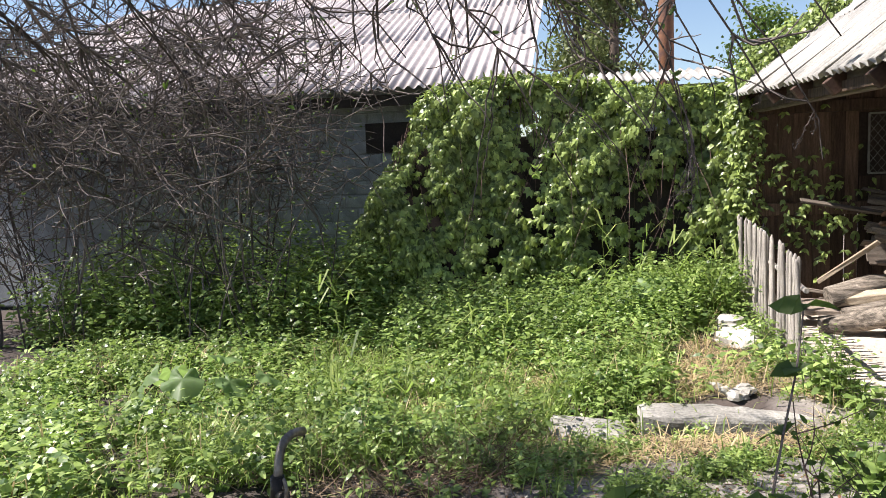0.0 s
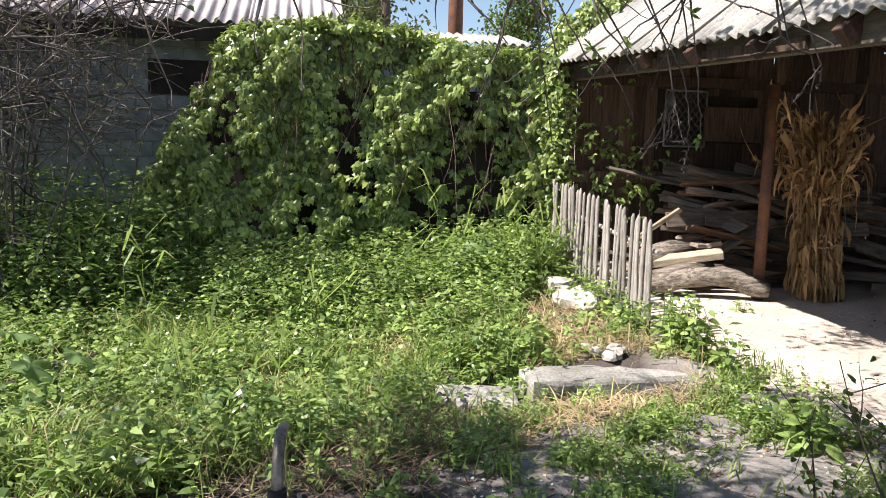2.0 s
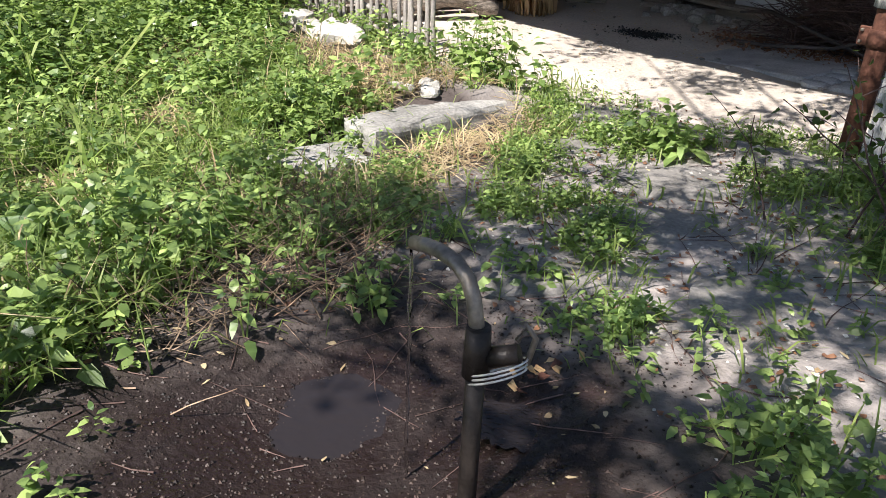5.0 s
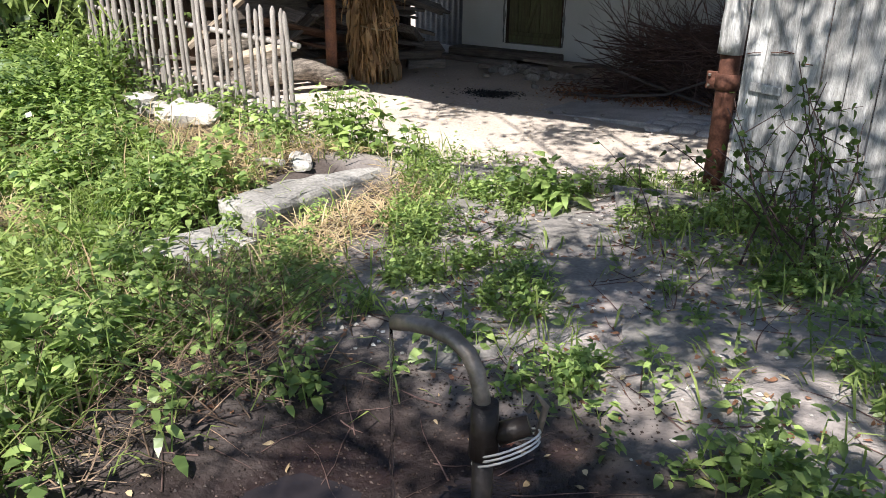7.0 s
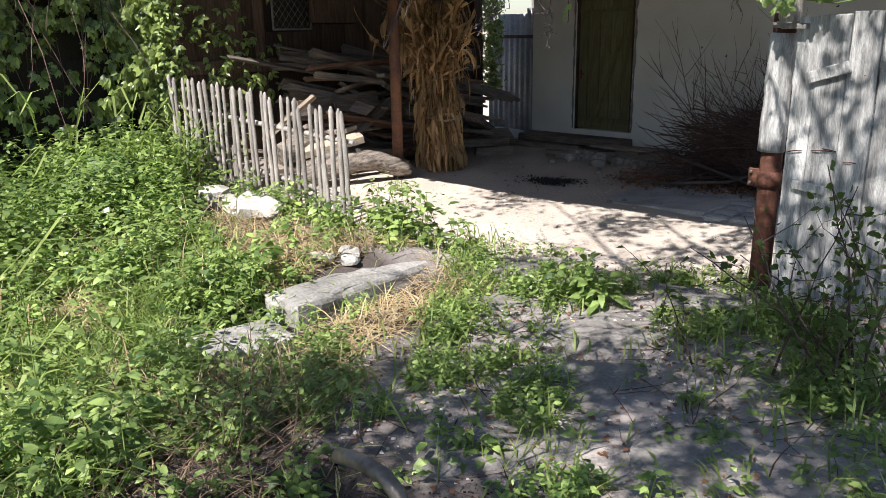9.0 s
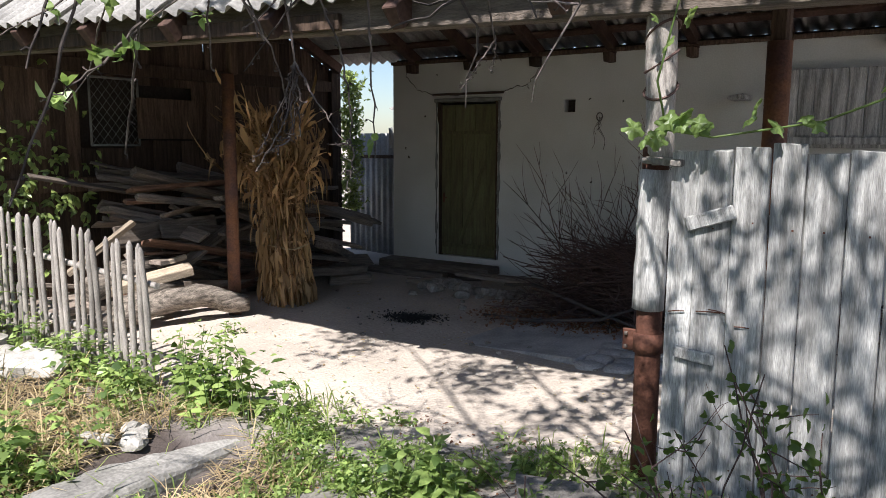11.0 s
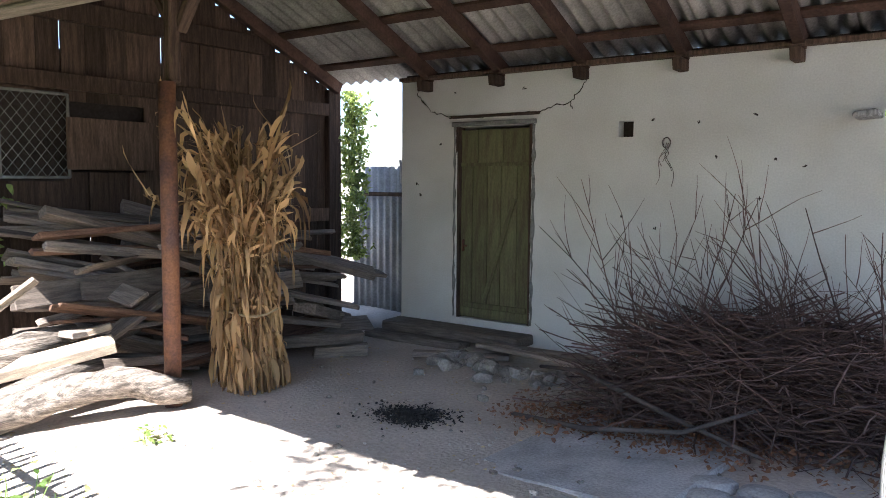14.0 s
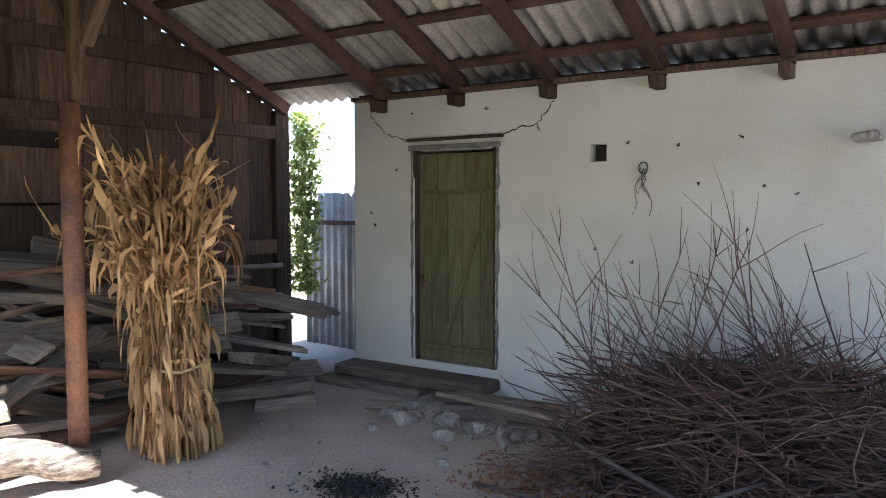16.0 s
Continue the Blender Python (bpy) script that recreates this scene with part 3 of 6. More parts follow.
put("lintel", box_mesh("lintel", (0.98, 0.10, 0.05), M_WHITEPAINT, 0.006, 0.005, 13), door, pose(0, -0.02, 1.985))
put("lintel", box_mesh("lintel", (1.04, 0.06, 0.03), M_OLDWOOD, 0.004, 0.005, 14), door, pose(0, -0.022, 2.06))


def jagged_strip(length, width, seed):
    """A ragged scab of bare plaster along an edge."""
    r = random.Random(seed)
    bm = bmesh.new()
    n = 26
    rows = []
    for i in range(n + 1):
        z = length * i / n
        w = width * (0.35 + 0.9 * r.random())
        rows.append([bm.verts.new((-w / 2, 0, z)), bm.verts.new((-w / 4, -0.012 * r.random() - 0.004, z)), bm.verts.new((w / 2 * r.random(), 0, z))])
    for a, b in zip(rows, rows[1:]):
        for k in range(2):
            bm.faces.new((a[k], a[k + 1], b[k + 1], b[k]))
    return bm


for xx, sd in ((-0.025, 1), (0.905, 2)):
    ob = part("plaster_chip", jagged_strip(1.95, 0.05, sd), M_WHITEPAINT, white_wall)
    ob.location = (xx, -0.004, 0.15)


def crack(points, seed):
    r = random.Random(seed)
    pts = []
    for (x0, z0), (x1, z1) in zip(points, points[1:]):
        for k in range(6):
            f = k / 6
            pts.append((x0 + (x1 - x0) * f + r.uniform(-.012, .012), -0.001, z0 + (z1 - z0) * f + r.uniform(-.012, .012)))
    v, f = tubes([(pts, [r.uniform(0.002, 0.006) for _ in pts])], 4)
    return mesh_np("crack", v, f, M_DARK)


part("crack", crack([(-0.08, 2.2), (-0.35, 2.28), (-0.52, 2.45), (-0.5, 2.58)], 1), None, white_wall)
part("crack", crack([(0.92, 2.2), (1.1, 2.26), (1.28, 2.28), (1.30, 2.22)], 2), None, white_wall)
part("crack", crack([(1.28, 2.28), (1.38, 2.4), (1.45, 2.5)], 3), None, white_wall)
part("crack", crack([(-0.10, 2.20), (0.3, 2.19), (0.95, 2.215)], 4), None, white_wall)
cr = random.Random(8)
for i in range(20):
    cx, cz = cr.uniform(-0.6, 5.5), cr.uniform(1.0, 2.5)
    pits = [(cx + cr.uniform(-.012, .012) * k, cz + cr.uniform(-.01, .01)) for k in range(3)]
    part("pit", crack(pits, 20 + i), None, white_wall)

coil = thing("wire_coil", 2.21, -0.02, 1.89, "small coil of dark wire hanging from a hole in the wall", "wire")
cw = []
for k in range(3):
    a = np.linspace(0, 6.3, 22)
    cw.append((np.stack([0.035 * np.cos(a + k), -0.005 * k + 0 * a, 0.045 * np.sin(a + k)], 1), np.full(22, 0.004)))
for k, (dx, dz) in enumerate(((-0.05, -0.20), (0.03, -0.24), (-0.09, -0.36), (0.07, -0.37), (0.0, -0.16))):
    s = np.linspace(0, 1, 9)
    cw.append((np.stack([dx * s + 0.025 * np.sin(s * 7 + k), -0.01 + 0 * s, dz * s], 1), np.full(9, 0.003)))
v, f = tubes(cw, 4)
part("strand", mesh_np("strand", v, f, M_DEADTWIG), None, coil)
# near-black panel set in the hole, standing for the shade inside it
part("hole_shade_panel", box_mesh("hole_shade_panel", (0.15, 0.02, 0.15), M_DARK, 0), None, white_wall).location = (1.83, 0.12, 2.02)
spike = thing("wall_peg", 3.74, -0.16, 2.05, "pointed grey wooden peg stuck in the wall", "peg",
              data=box_mesh("wall_peg", (0.16, 0.30, 0.05), M_GREYWOOD, 0.012, 0.012, 3))
panel = thing("leaning_panel", 4.62, -0.12, 1.93, "grey boarded hatch panel hung on the shed wall", "panel")
for i in range(7):
    put("board", box_mesh("board", (0.135, 0.025, 0.74), M_GREYWOOD, 0.004, 0.003, i), panel, pose(-0.42 + 0.142 * i, 0, 0, 0, 0, 0))
put("rail", box_mesh("rail", (1.0, 0.03, 0.07), M_GREYWOOD, 0.004, 0.003, 9), panel, pose(0, -0.03, -0.3))

sill = thing("doorstep", 0.1, -0.2, 0.0, "worn grey timber doorstep below the green door", "step")
put("beam", box_mesh("beam", (1.7, 0.30, 0.10), M_PLANK, 0.012, 0.01, 3), sill, pose(0.0, 0.03, 0.02))
put("beam", box_mesh("beam", (1.2, 0.22, 0.09), M_PLANK, 0.012, 0.01, 4), sill, pose(-0.35, -0.15, -0.08, 0, 0, 2))


def bar(name, pts, rad, material, parent, sides=14, label=""):
    return part(name, capped_tube(pts, rad, sides), material, parent, label)


def wavy(n, z0, z1, r, amp, seed):
    rg = random.Random(seed)
    ph = rg.uniform(0, 6)
    pts = [(amp * math.sin(ph + 4 * k / n), amp * math.cos(ph * 2 + 3 * k / n), z0 + (z1 - z0) * k / n) for k in range(n + 1)]
    return pts, [r * rg.uniform(0.94, 1.06) for _ in pts]


post = thing("roof_post", -0.23, -3.2, -0.12, "brown painted steel pipe post with timber braces on top", "post")
bar("pipe", [(0, 0, 0), (0, 0, 2.35)], [0.062, 0.062], M_POST, post)
put("timber", box_mesh("timber", (0.105, 0.105, 1.3), M_OLDWOOD, 0.02, 0.01, 2), post, pose(0, 0.05, 3.0))
for sgn in (-1, 1):
    put("brace", box_mesh("brace", (0.06, 0.09, 0.85), M_OLDWOOD, 0.008, 0.004, 3), post, pose(0.28 * sgn, 0.10, 3.05, 0, 38 * sgn))
post2 = thing("roof_post", 4.65, -2.95, -0.12, "brown painted steel pipe post holding up the ridge", "post")
bar("pipe", [(0, 0, 0), (0, 0, 2.35)], [0.075, 0.075], M_POST, post2)
put("timber", box_mesh("timber", (0.12, 0.12, 1.4), M_OLDWOOD, 0.02, 0.01, 2), post2, pose(0, 0, 3.0))

# gate post: rusty pipe below, grey half-log sleeve, barked pole above
gp = thing("gate_post", 4.545, -4.84, -0.12, "barked wooden pole lashed to a rusty steel pipe", "post")
bar("pipe", [(0, 0, 0), (0.0, 0, 1.7)], [0.058, 0.058], M_RUST, gp)
clamp = bar("clamp", [(0, 0, 0.77), (0, 0, 0.86)], [0.068, 0.068], M_RUST, gp)
put("flange", box_mesh("flange", (0.07, 0.02, 0.10), M_RUST, 0.004), clamp, pose(-0.085, 0, 0.815))
for zz in (0.785, 0.845):
    put("bolt", box_mesh("bolt", (0.016, 0.05, 0.016), M_IRON, 0.003), clamp, pose(-0.10, 0, zz))
pts, rad = wavy(10, 0.97, 1.60, 0.072, 0.004, 3)
bar("sleeve", [(a - 0.01 + 0.03 * (c - 1.0), b, c) for a, b, c in pts], rad, M_GREYWOOD, gp, 12, "grey split-log sleeve")
pts, rad = wavy(12, 1.62, 2.62, 0.066, 0.008, 4)
bar("pole", [(a + 0.005, b + 0.01, c) for a, b, c in pts], rad, M_STAKE, gp, 12, "barked pale wooden pole")
put("bracket", box_mesh("bracket", (0.17, 0.16, 0.025), M_STAKE, 0.004, 0.004), gp, pose(0.07, -0.06, 1.64, 4, 5))
for k in range(3):
    a = np.linspace(0, 6.3, 16)
    v, f = tubes([(np.stack([0.072 * np.cos(a) + 0.005, 0.072 * np.sin(a) + 0.01, 1.95 + 0.12 * k + 0.05 * np.sin(a + k)], 1), np.full(16, 0.006))], 4)
    part("creeper", mesh_np("creeper", v, f, M_TWIG), None, gp)

gate = thing("gate", 4.64, -4.91, -0.09, "whitish weathered board gate with a nailed wooden latch block", "gate")
gr = random.Random(21)
x, i = 0.0, 0
while x < 1.75:
    w = (0.115, 0.145, 0.15, 0.125, 0.15, 0.14)[i % 6]
    h = 1.66 + gr.uniform(-.015, .015) + (0.02 if i == 3 else 0)
    gbd = put("board", box_mesh("board", (w - 0.005, 0.024, h), M_GREYWOOD, 0.003, 0.006, 30 + i), gate, pose(x + w / 2, gr.uniform(-.004, .004), h / 2, 0, gr.uniform(-.4, .4)))
    for zz in (0.28, 1.35):
        put("nail", box_mesh("nail", (0.008, 0.004, 0.008), M_RUST, 0.001), gbd, pose(gr.uniform(-.03, .03), -0.014, zz - h / 2 + gr.uniform(-.02, .02)))
    x += w
    i += 1
for z in (0.28, 1.35):
    put("rail", box_mesh("rail", (1.78, 0.035, 0.09), M_GREYWOOD, 0.005, 0.004, 3), gate, pose(0.88, 0.035, z))
put("latch_block", box_mesh("latch_block", (0.21, 0.03, 0.065), M_GREYWOOD, 0.006, 0.004, 5), gate, pose(0.18, -0.028, 1.375, 0, -19))
put("latch_block", box_mesh("latch_block", (0.17, 0.025, 0.05), M_GREYWOOD, 0.005, 0.004, 6), gate, pose(0.14, -0.026, 0.78, 0, 5))
for (x0, z0, x1, z1) in ((0.02, 0.96, 0.09, 0.97), (0.14, 0.975, 0.24, 0.98), (0.19, 0.99, 0.26, 0.98), (0.3, 0.93, 0.36, 0.93)):
    bar("nail_wire", [(x0, -0.025, z0), ((x0 + x1) / 2, -0.027, (z0 + z1) / 2 + 0.003), (x1, -0.022, z1)], [0.0028] * 3, M_RUST, gate, 5)

# picket fence of thin half-round stakes
fence = thing("picket_fence", 0, 0, 0, "leaning fence of bleached thin wooden stakes with pointed tops", "fence")
fr = random.Random(14)


def stake_mesh(h, r, seed):
    g = random.Random(seed)
    pts = [(g.uniform(-.006, .006), g.uniform(-.006, .006), h * k / 5) for k in range(6)] + [(0, 0, h + 0.035)]
    return capped_tube(pts, [r * g.uniform(0.9, 1.1) for _ in range(6)] + [r * 0.3], 7)


A, B = Vector((1.36, -5.24, 0)), Vector((-2.0, -5.08, 0))
NST = 31
for k in range(NST + 1):
    f = k / NST
    p = A.lerp(B, f ** 1.02)
    gz = G(p.x, p.y) - 0.04
    top = 0.90 + 0.19 * f + fr.uniform(-.025, .025) - (0.06 if k in (4, 6) else 0)
    ob = part("stake", stake_mesh(top - gz, fr.uniform(0.017, 0.023), 60 + k), M_STAKE, fence)
    ob.matrix_local = pose(p.x, p.y + fr.uniform(-.012, .012), gz, fr.uniform(-1.5, 1.5), fr.uniform(-1.4, 1.4) - 1.5 * (1 - f))
    if k % 7 == 3:
        ob = part("stake", stake_mesh(0.55, 0.018, 160 + k), M_STAKE, fence)
        ob.matrix_local = pose(p.x - 0.05, p.y + 0.015, gz, 0, fr.uniform(-3, 3))
for z in (0.2, 0.66):
    bar("rail", [(1.4, -5.20, z), (0, -5.13, z + 0.05), (-2.0, -5.04, z + 0.12)], [0.022, 0.025, 0.022], M_STAKE, fence, 8)

# barkless bent log
log = thing("log", 0, 0, 0, "thick bent barkless log, pale and cracked, lying on the dirt", "log")
lp = np.array([(-0.10, -3.10, -0.01), (-0.16, -3.32, 0.05), (-0.25, -3.56, 0.14), (-0.33, -3.80, 0.14), (-0.42, -4.05, 0.08), (-0.52, -4.32, 0.0), (-0.62, -4.6, -0.02)])
tt, ti = np.linspace(0, 6, 25), np.arange(7)
lpts = np.stack([np.interp(tt, ti, lp[:, k]) for k in range(3)], 1)
lpts = (lpts + np.roll(lpts, 1, 0) + np.roll(lpts, -1, 0))[1:-1] / 3
lr = np.interp(np.linspace(0, 1, len(lpts)), [0, 0.1, 0.5, 1], [0.088, 0.105, 0.112, 0.10]) * (1 + 0.05 * np.sin(np.arange(len(lpts)) * 1.7))
lb = capped_tube(lpts, lr, 18)
for v_ in lb.verts:
    v_.co += Vector((noise.noise(v_.co * 7), noise.noise(v_.co * 7 + Vector((5, 0, 0))), noise.noise(v_.co * 7 + Vector((0, 9, 0))))) * 0.02
part("trunk", lb, M_LOG, log)

# scrap planks and split wood against the board wall
pr = random.Random(33)


def plank(L, w, t, m, seed, material=M_PLANK):
    ob = thing("plank", label="weathered grey-brown scrap plank in a loose heap", category="plank", group="heap of scrap wood",
               data=box_mesh("plank", (L, w, t), material, 0.006, 0.012, seed))
    ob.matrix_world = m
    return ob


# lower layers lie, upper ones lean on the wall and on one another
for k in range(78):
    f = k / 78
    y = pr.uniform(-4.3, -0.9)
    depth = 1.45 * (1 - f) + 0.25
    xx = WX + 0.15 + pr.uniform(0.0, 1) * depth
    near = (xx - WX) / 1.6
    zz = -0.04 + 1.3 * f * (1 - 0.35 * near) * (0.72 + 0.28 * min(1.0, (-y) / 2.2))
    L = pr.uniform(0.8, 2.2) if f < 0.7 else pr.uniform(1.4, 2.8)
    yaw = 90 + pr.gauss(-14, 27)
    half = L / 2 * abs(math.cos(radians(yaw)))
    xx = max(xx, WX + 0.12 + half)
    y = min(max(y, (-4.75 if f < 0.3 else -3.75) + L / 2), -0.15 - L / 2 * 0.8)
    shape = (pr.uniform(0.05, 0.2), pr.uniform(0.02, 0.085), pr.uniform(-40, 40), pr.gauss(9 if f > 0.4 else 4, 8))
    end = max(xx + half, xx)
    if y - L / 2 < -2.9 and end > -0.75 or abs(y + 2.5) < 0.5 and end > -0.35:
        xx -= max(0.0, min(end + 0.8, xx - half - WX - 0.1))
    if y - L / 2 < -2.1 and y + L / 2 > -2.95 and xx + half > -0.62:
        yaw, xx = 91 + pr.uniform(-3, 3), min(xx, pr.uniform(-1.3, -0.75))
    plank(L, shape[0], shape[1], pose(xx, y, zz, shape[2], shape[3], yaw), 200 + k, M_REDWOOD if k % 5 == 2 else M_PLANK)
for k, (x, y, z, L, w, t, rx, ry, rz) in enumerate((
        (-0.98, -4.13, 0.60, 0.75, 0.09, 0.06, 10, -38, 60), (-0.72, -3.9, 0.27, 0.95, 0.13, 0.10, 20, -12, 62), (-0.95, -3.75, 0.33, 0.9, 0.07, 0.05, 10, -16, 55),
        (-1.05, -3.95, 0.2, 1.1, 0.14, 0.05, 25, -14, 62), (-0.85, -3.2, 0.42, 1.3, 0.12, 0.05, 15, -25, 95), (-1.0, -2.8, 0.62, 1.3, 0.17, 0.03, 60, 6, 88),
        (-1.1, -3.3, 0.70, 1.2, 0.16, 0.03, 75, -2, 90), (-1.2, -2.4, 0.50, 1.7, 0.2, 0.03, 30, 14, 80), (-0.75, -1.9, 0.30, 1.5, 0.09, 0.06, 10, 10, 72),
        (-0.5, -1.75, 0.10, 1.3, 0.10, 0.09, 0, 2, 70), (-0.9, -1.3, 0.42, 1.2, 0.10, 0.03, 15, 14, 68), (-1.2, -1.5, 0.62, 1.6, 0.09, 0.03, 10, 12, 75),
        (-0.35, -1.35, -0.03, 0.5, 0.12, 0.10, 5, 0, 50), (-1.45, -3.2, 1.02, 2.6, 0.1, 0.035, 20, 11, 86), (-1.55, -2.6, 1.10, 2.4, 0.08, 0.03, 10, 13, 84), (-1.0, -4.4, 0.1, 0.8, 0.3, 0.05, 15, 0, 75))):
    plank(L, w, t, pose(x, y, z, rx, ry, rz), 400 + k, M_SPLIT if k in (0, 1, 2, 3) else M_PLANK)
round_log = thing("split_log", 0, 0, 0, "rough grey split log lying in the wood heap", "log", group="heap of scrap wood")
part("trunk", capped_tube([(-0.9, -4.35, 0.22), (-0.95, -3.9, 0.34), (-0.95, -3.55, 0.36)], [0.12, 0.13, 0.11], 10), M_LOG, round_log)
part("trunk", capped_tube([(-0.55, -4.3, 0.10), (-0.6, -3.9, 0.17), (-0.62, -3.55, 0.20)], [0.07, 0.075, 0.07], 9), M_LOG, round_log)

# grille and loose board over the openings of the board wall
grille = thing("window_grille", WX + 0.05, -3.36, 1.9, "white painted steel frame with a diamond mesh over an opening", "grille")
for (a, b) in (((0, -0.28, -0.35), (0, 0.28, -0.35)), ((0, -0.28, 0.35), (0, 0.28, 0.35)), ((0, -0.28, -0.35), (0, -0.28, 0.35)), ((0, 0.28, -0.35), (0, 0.28, 0.35))):
    bar("frame", [a, b], [0.014, 0.014], M_WHITEPAINT, grille, 6)
for k in range(-9, 10):
    for sg in (-1, 1):
        c = k * 0.115
        y0, y1 = max(-0.27, (-0.34 - c) * 0.8), min(0.27, (0.34 - c) * 0.8)
        if y1 > y0:
            bar("wire", [(0.004 * sg, sg * y0, c + y0 / 0.8), (0.004 * sg, sg * y1, c + y1 / 0.8)], [0.003] * 2, M_WHITEPAINT, grille, 4)
thing("loose_board", WX + 0.07, -2.7, 1.84, "wide grey board propped over an opening", "board", data=box_mesh("loose_board", (0.02, 0.82, 0.44), M_OLDWOOD, 0.004, 0.008, 3))

# tied sheaf of dry corn stalks leaning at the heap
sheaf = thing("corn_sheaf", -0.18, -2.52, -0.10, "tall tied sheaf of dry yellow corn stalks and leaves", "corn sheaf")
rng = np.random.default_rng(5)
stalks, chunks = [], []
for k in range(78):
    a, r0 = rng.uniform(0, 2 * np.pi), 0.27 * math.sqrt(rng.uniform(0, 1))
    foot = np.array([r0 * math.cos(a), r0 * math.sin(a), 0.0])
    waist = foot * 0.72 + np.array([-0.03, 0.0, 1.15])
    top = waist + np.array([rng.normal(-0.26, 0.22), rng.normal(0, 0.2), rng.uniform(0.3, 0.95)])
    s = np.linspace(0, 1, 7)[:, None]
    pts = (1 - s) ** 2 * foot + 2 * s * (1 - s) * waist + s ** 2 * top
    stalks.append((pts, np.linspace(0.012, 0.004, 7)))
    for j in range(26):
        f = rng.uniform(0.08, 1.0)
        p = (1 - f) ** 2 * foot + 2 * f * (1 - f) * waist + f ** 2 * top
        high = p[2] > 1.05
        out = np.array([p[0] + 0.05, p[1], 0.0])
        out = out / (np.linalg.norm(out) + 1e-6) + rng.normal(0, 0.6, 3)
        d = np.array([out[0], out[1], 0]) / (np.hypot(out[0], out[1]) + 1e-6)
        L = rng.uniform(0.25, 0.65)
        n = 6
        ss = np.linspace(0, 1, n)
        if high:
            # ragged tops: blades stand up and outward, some break over
            rise, fall, spread = rng.uniform(0.2, 1.0), rng.choice((0.2, 0.45, 1.1)), L * rng.uniform(0.15, 0.55)
        else:
            # husks hang down close along the bundle
            rise, fall, spread = rng.uniform(-0.7, 0.6), rng.uniform(0.3, 0.8), L * rng.uniform(0.03, 0.24)
        c = p + np.outer(spread * np.sin(ss * 1.7), d) + np.outer(L * (rise * ss - fall * ss ** 2), [0, 0, 1])
        c += np.outer(np.sin(ss * rng.uniform(3, 8)) * 0.018, np.cross(d, [0, 0, 1]))
        c[:, 2] = np.maximum(c[:, 2], 0.01)
        side = np.cross(d, [0, 0, 1]) + rng.normal(0, 0.6, 3)
        side /= np.linalg.norm(side)
        w = 0.016 * rng.uniform(0.35, 1.8) * np.sin(np.clip(ss * 0.9 + 0.12, 0, 1) * np.pi) ** 0.6
        tw = rng.normal(0, 3.2)
        sd = np.outer(np.cos(ss * tw), side) + np.outer(np.sin(ss * tw), d)
        v = np.stack([c - sd * w[:, None], c + sd * w[:, None]], 1).reshape(-1, 3)
        i = np.arange(n - 1) * 2
        chunks.append((v, np.stack([i, i + 1, i + 3, i + 2], 1)))
v, f = tubes(stalks, 5)
tagged(part("stalk", mesh_np("stalk", v, f, M_CORN, True), None, sheaf), kind="stuff")
v, f = join_np(chunks)
tagged(part("leaves", mesh_np("leaves", v, f, M_CORN, True), None, sheaf, "curled dry corn leaves"), kind="stuff")
a = np.linspace(0, 6.4, 24)
v, f = tubes([(np.stack([0.245 * np.cos(a) - 0.02, 0.245 * np.sin(a), 0.62 + 0.02 * np.sin(3 * a)], 1), np.full(24, 0.008))], 4)
part("tie", mesh_np("tie", v, f, M_STRAW), None, sheaf)


# heap of cut brushwood
def twig_path(p, d, L, n, bend, rng, r0):
    d = d / np.linalg.norm(d)
    pts = [p]
    for _ in range(n):
        d = d + rng.normal(0, bend, 3)
        d /= np.linalg.norm(d)
        pts.append(pts[-1] + d * L / n)
    return np.array(pts), np.linspace(r0, r0 * 0.35, n + 1)


brush = thing("brush_pile", 0, 0, 0, "big heap of thin cut brown brushwood against the white wall", "brush pile")
rng = np.random.default_rng(9)
low, high = [], []
for k in range(2300):
    x = float(np.clip(rng.normal(3.35, 0.6), 2.35, 4.7))
    y = rng.uniform(-1.6, -0.25)
    hmax = 0.70 * max(0.05, 1 - abs((x - 3.25) / 1.5) ** 2.2) * max(0.1, 1 - ((y + 0.95) / 1.15) ** 2 * 0.8)
    z = G(x, y) + rng.uniform(0.01, 1) * hmax
    a = rng.normal(2.95, 0.85) + (np.pi if rng.uniform() < 0.35 else 0)
    L = rng.uniform(0.5, 1.5)
    d = np.array([math.cos(a), math.sin(a) * 0.7, rng.normal(0.02, 0.24)])
    d /= np.linalg.norm(d)
    p = np.array([x, y, z]) - d * L / 2
    pts, r = twig_path(p, d, L, 6, 0.14, rng, rng.uniform(0.003, 0.0075))
    pts[:, 1] = np.minimum(pts[:, 1], -0.04)
    pts[:, 2] = np.maximum(pts[:, 2], ground_z(pts[:, 0], pts[:, 1]) + 0.012)
    low.append((pts, r))
for k in range(58):
    x, y = rng.uniform(2.2, 4.3), rng.uniform(-1.3, -0.4)
    lean = rng.normal(-0.55, 0.35) if k % 3 else rng.normal(0.1, 0.3)
    d = np.array([lean, rng.normal(0.0, 0.12), rng.uniform(0.75, 1.1)])
    L = rng.uniform(0.6, 1.45)
    p = np.array([x, y, 0.2])
    pts, r = twig_path(p, d, L, 7, 0.06, rng, rng.uniform(0.005, 0.009))
    pts[:, 1] = np.minimum(pts[:, 1], -0.05)
    high.append((pts, r))
    for j in range(rng.integers(3, 6)):
        i = rng.integers(2, 7)
        dd = d / np.linalg.norm(d) + rng.normal(0, 0.42, 3)
        q, r2 = twig_path(pts[i], dd, L * rng.uniform(0.18, 0.42), 4, 0.08, rng, 0.0038)
        q[:, 1] = np.minimum(q[:, 1], -0.04)
        high.append((q, r2))
v, f = tubes(low, 4)
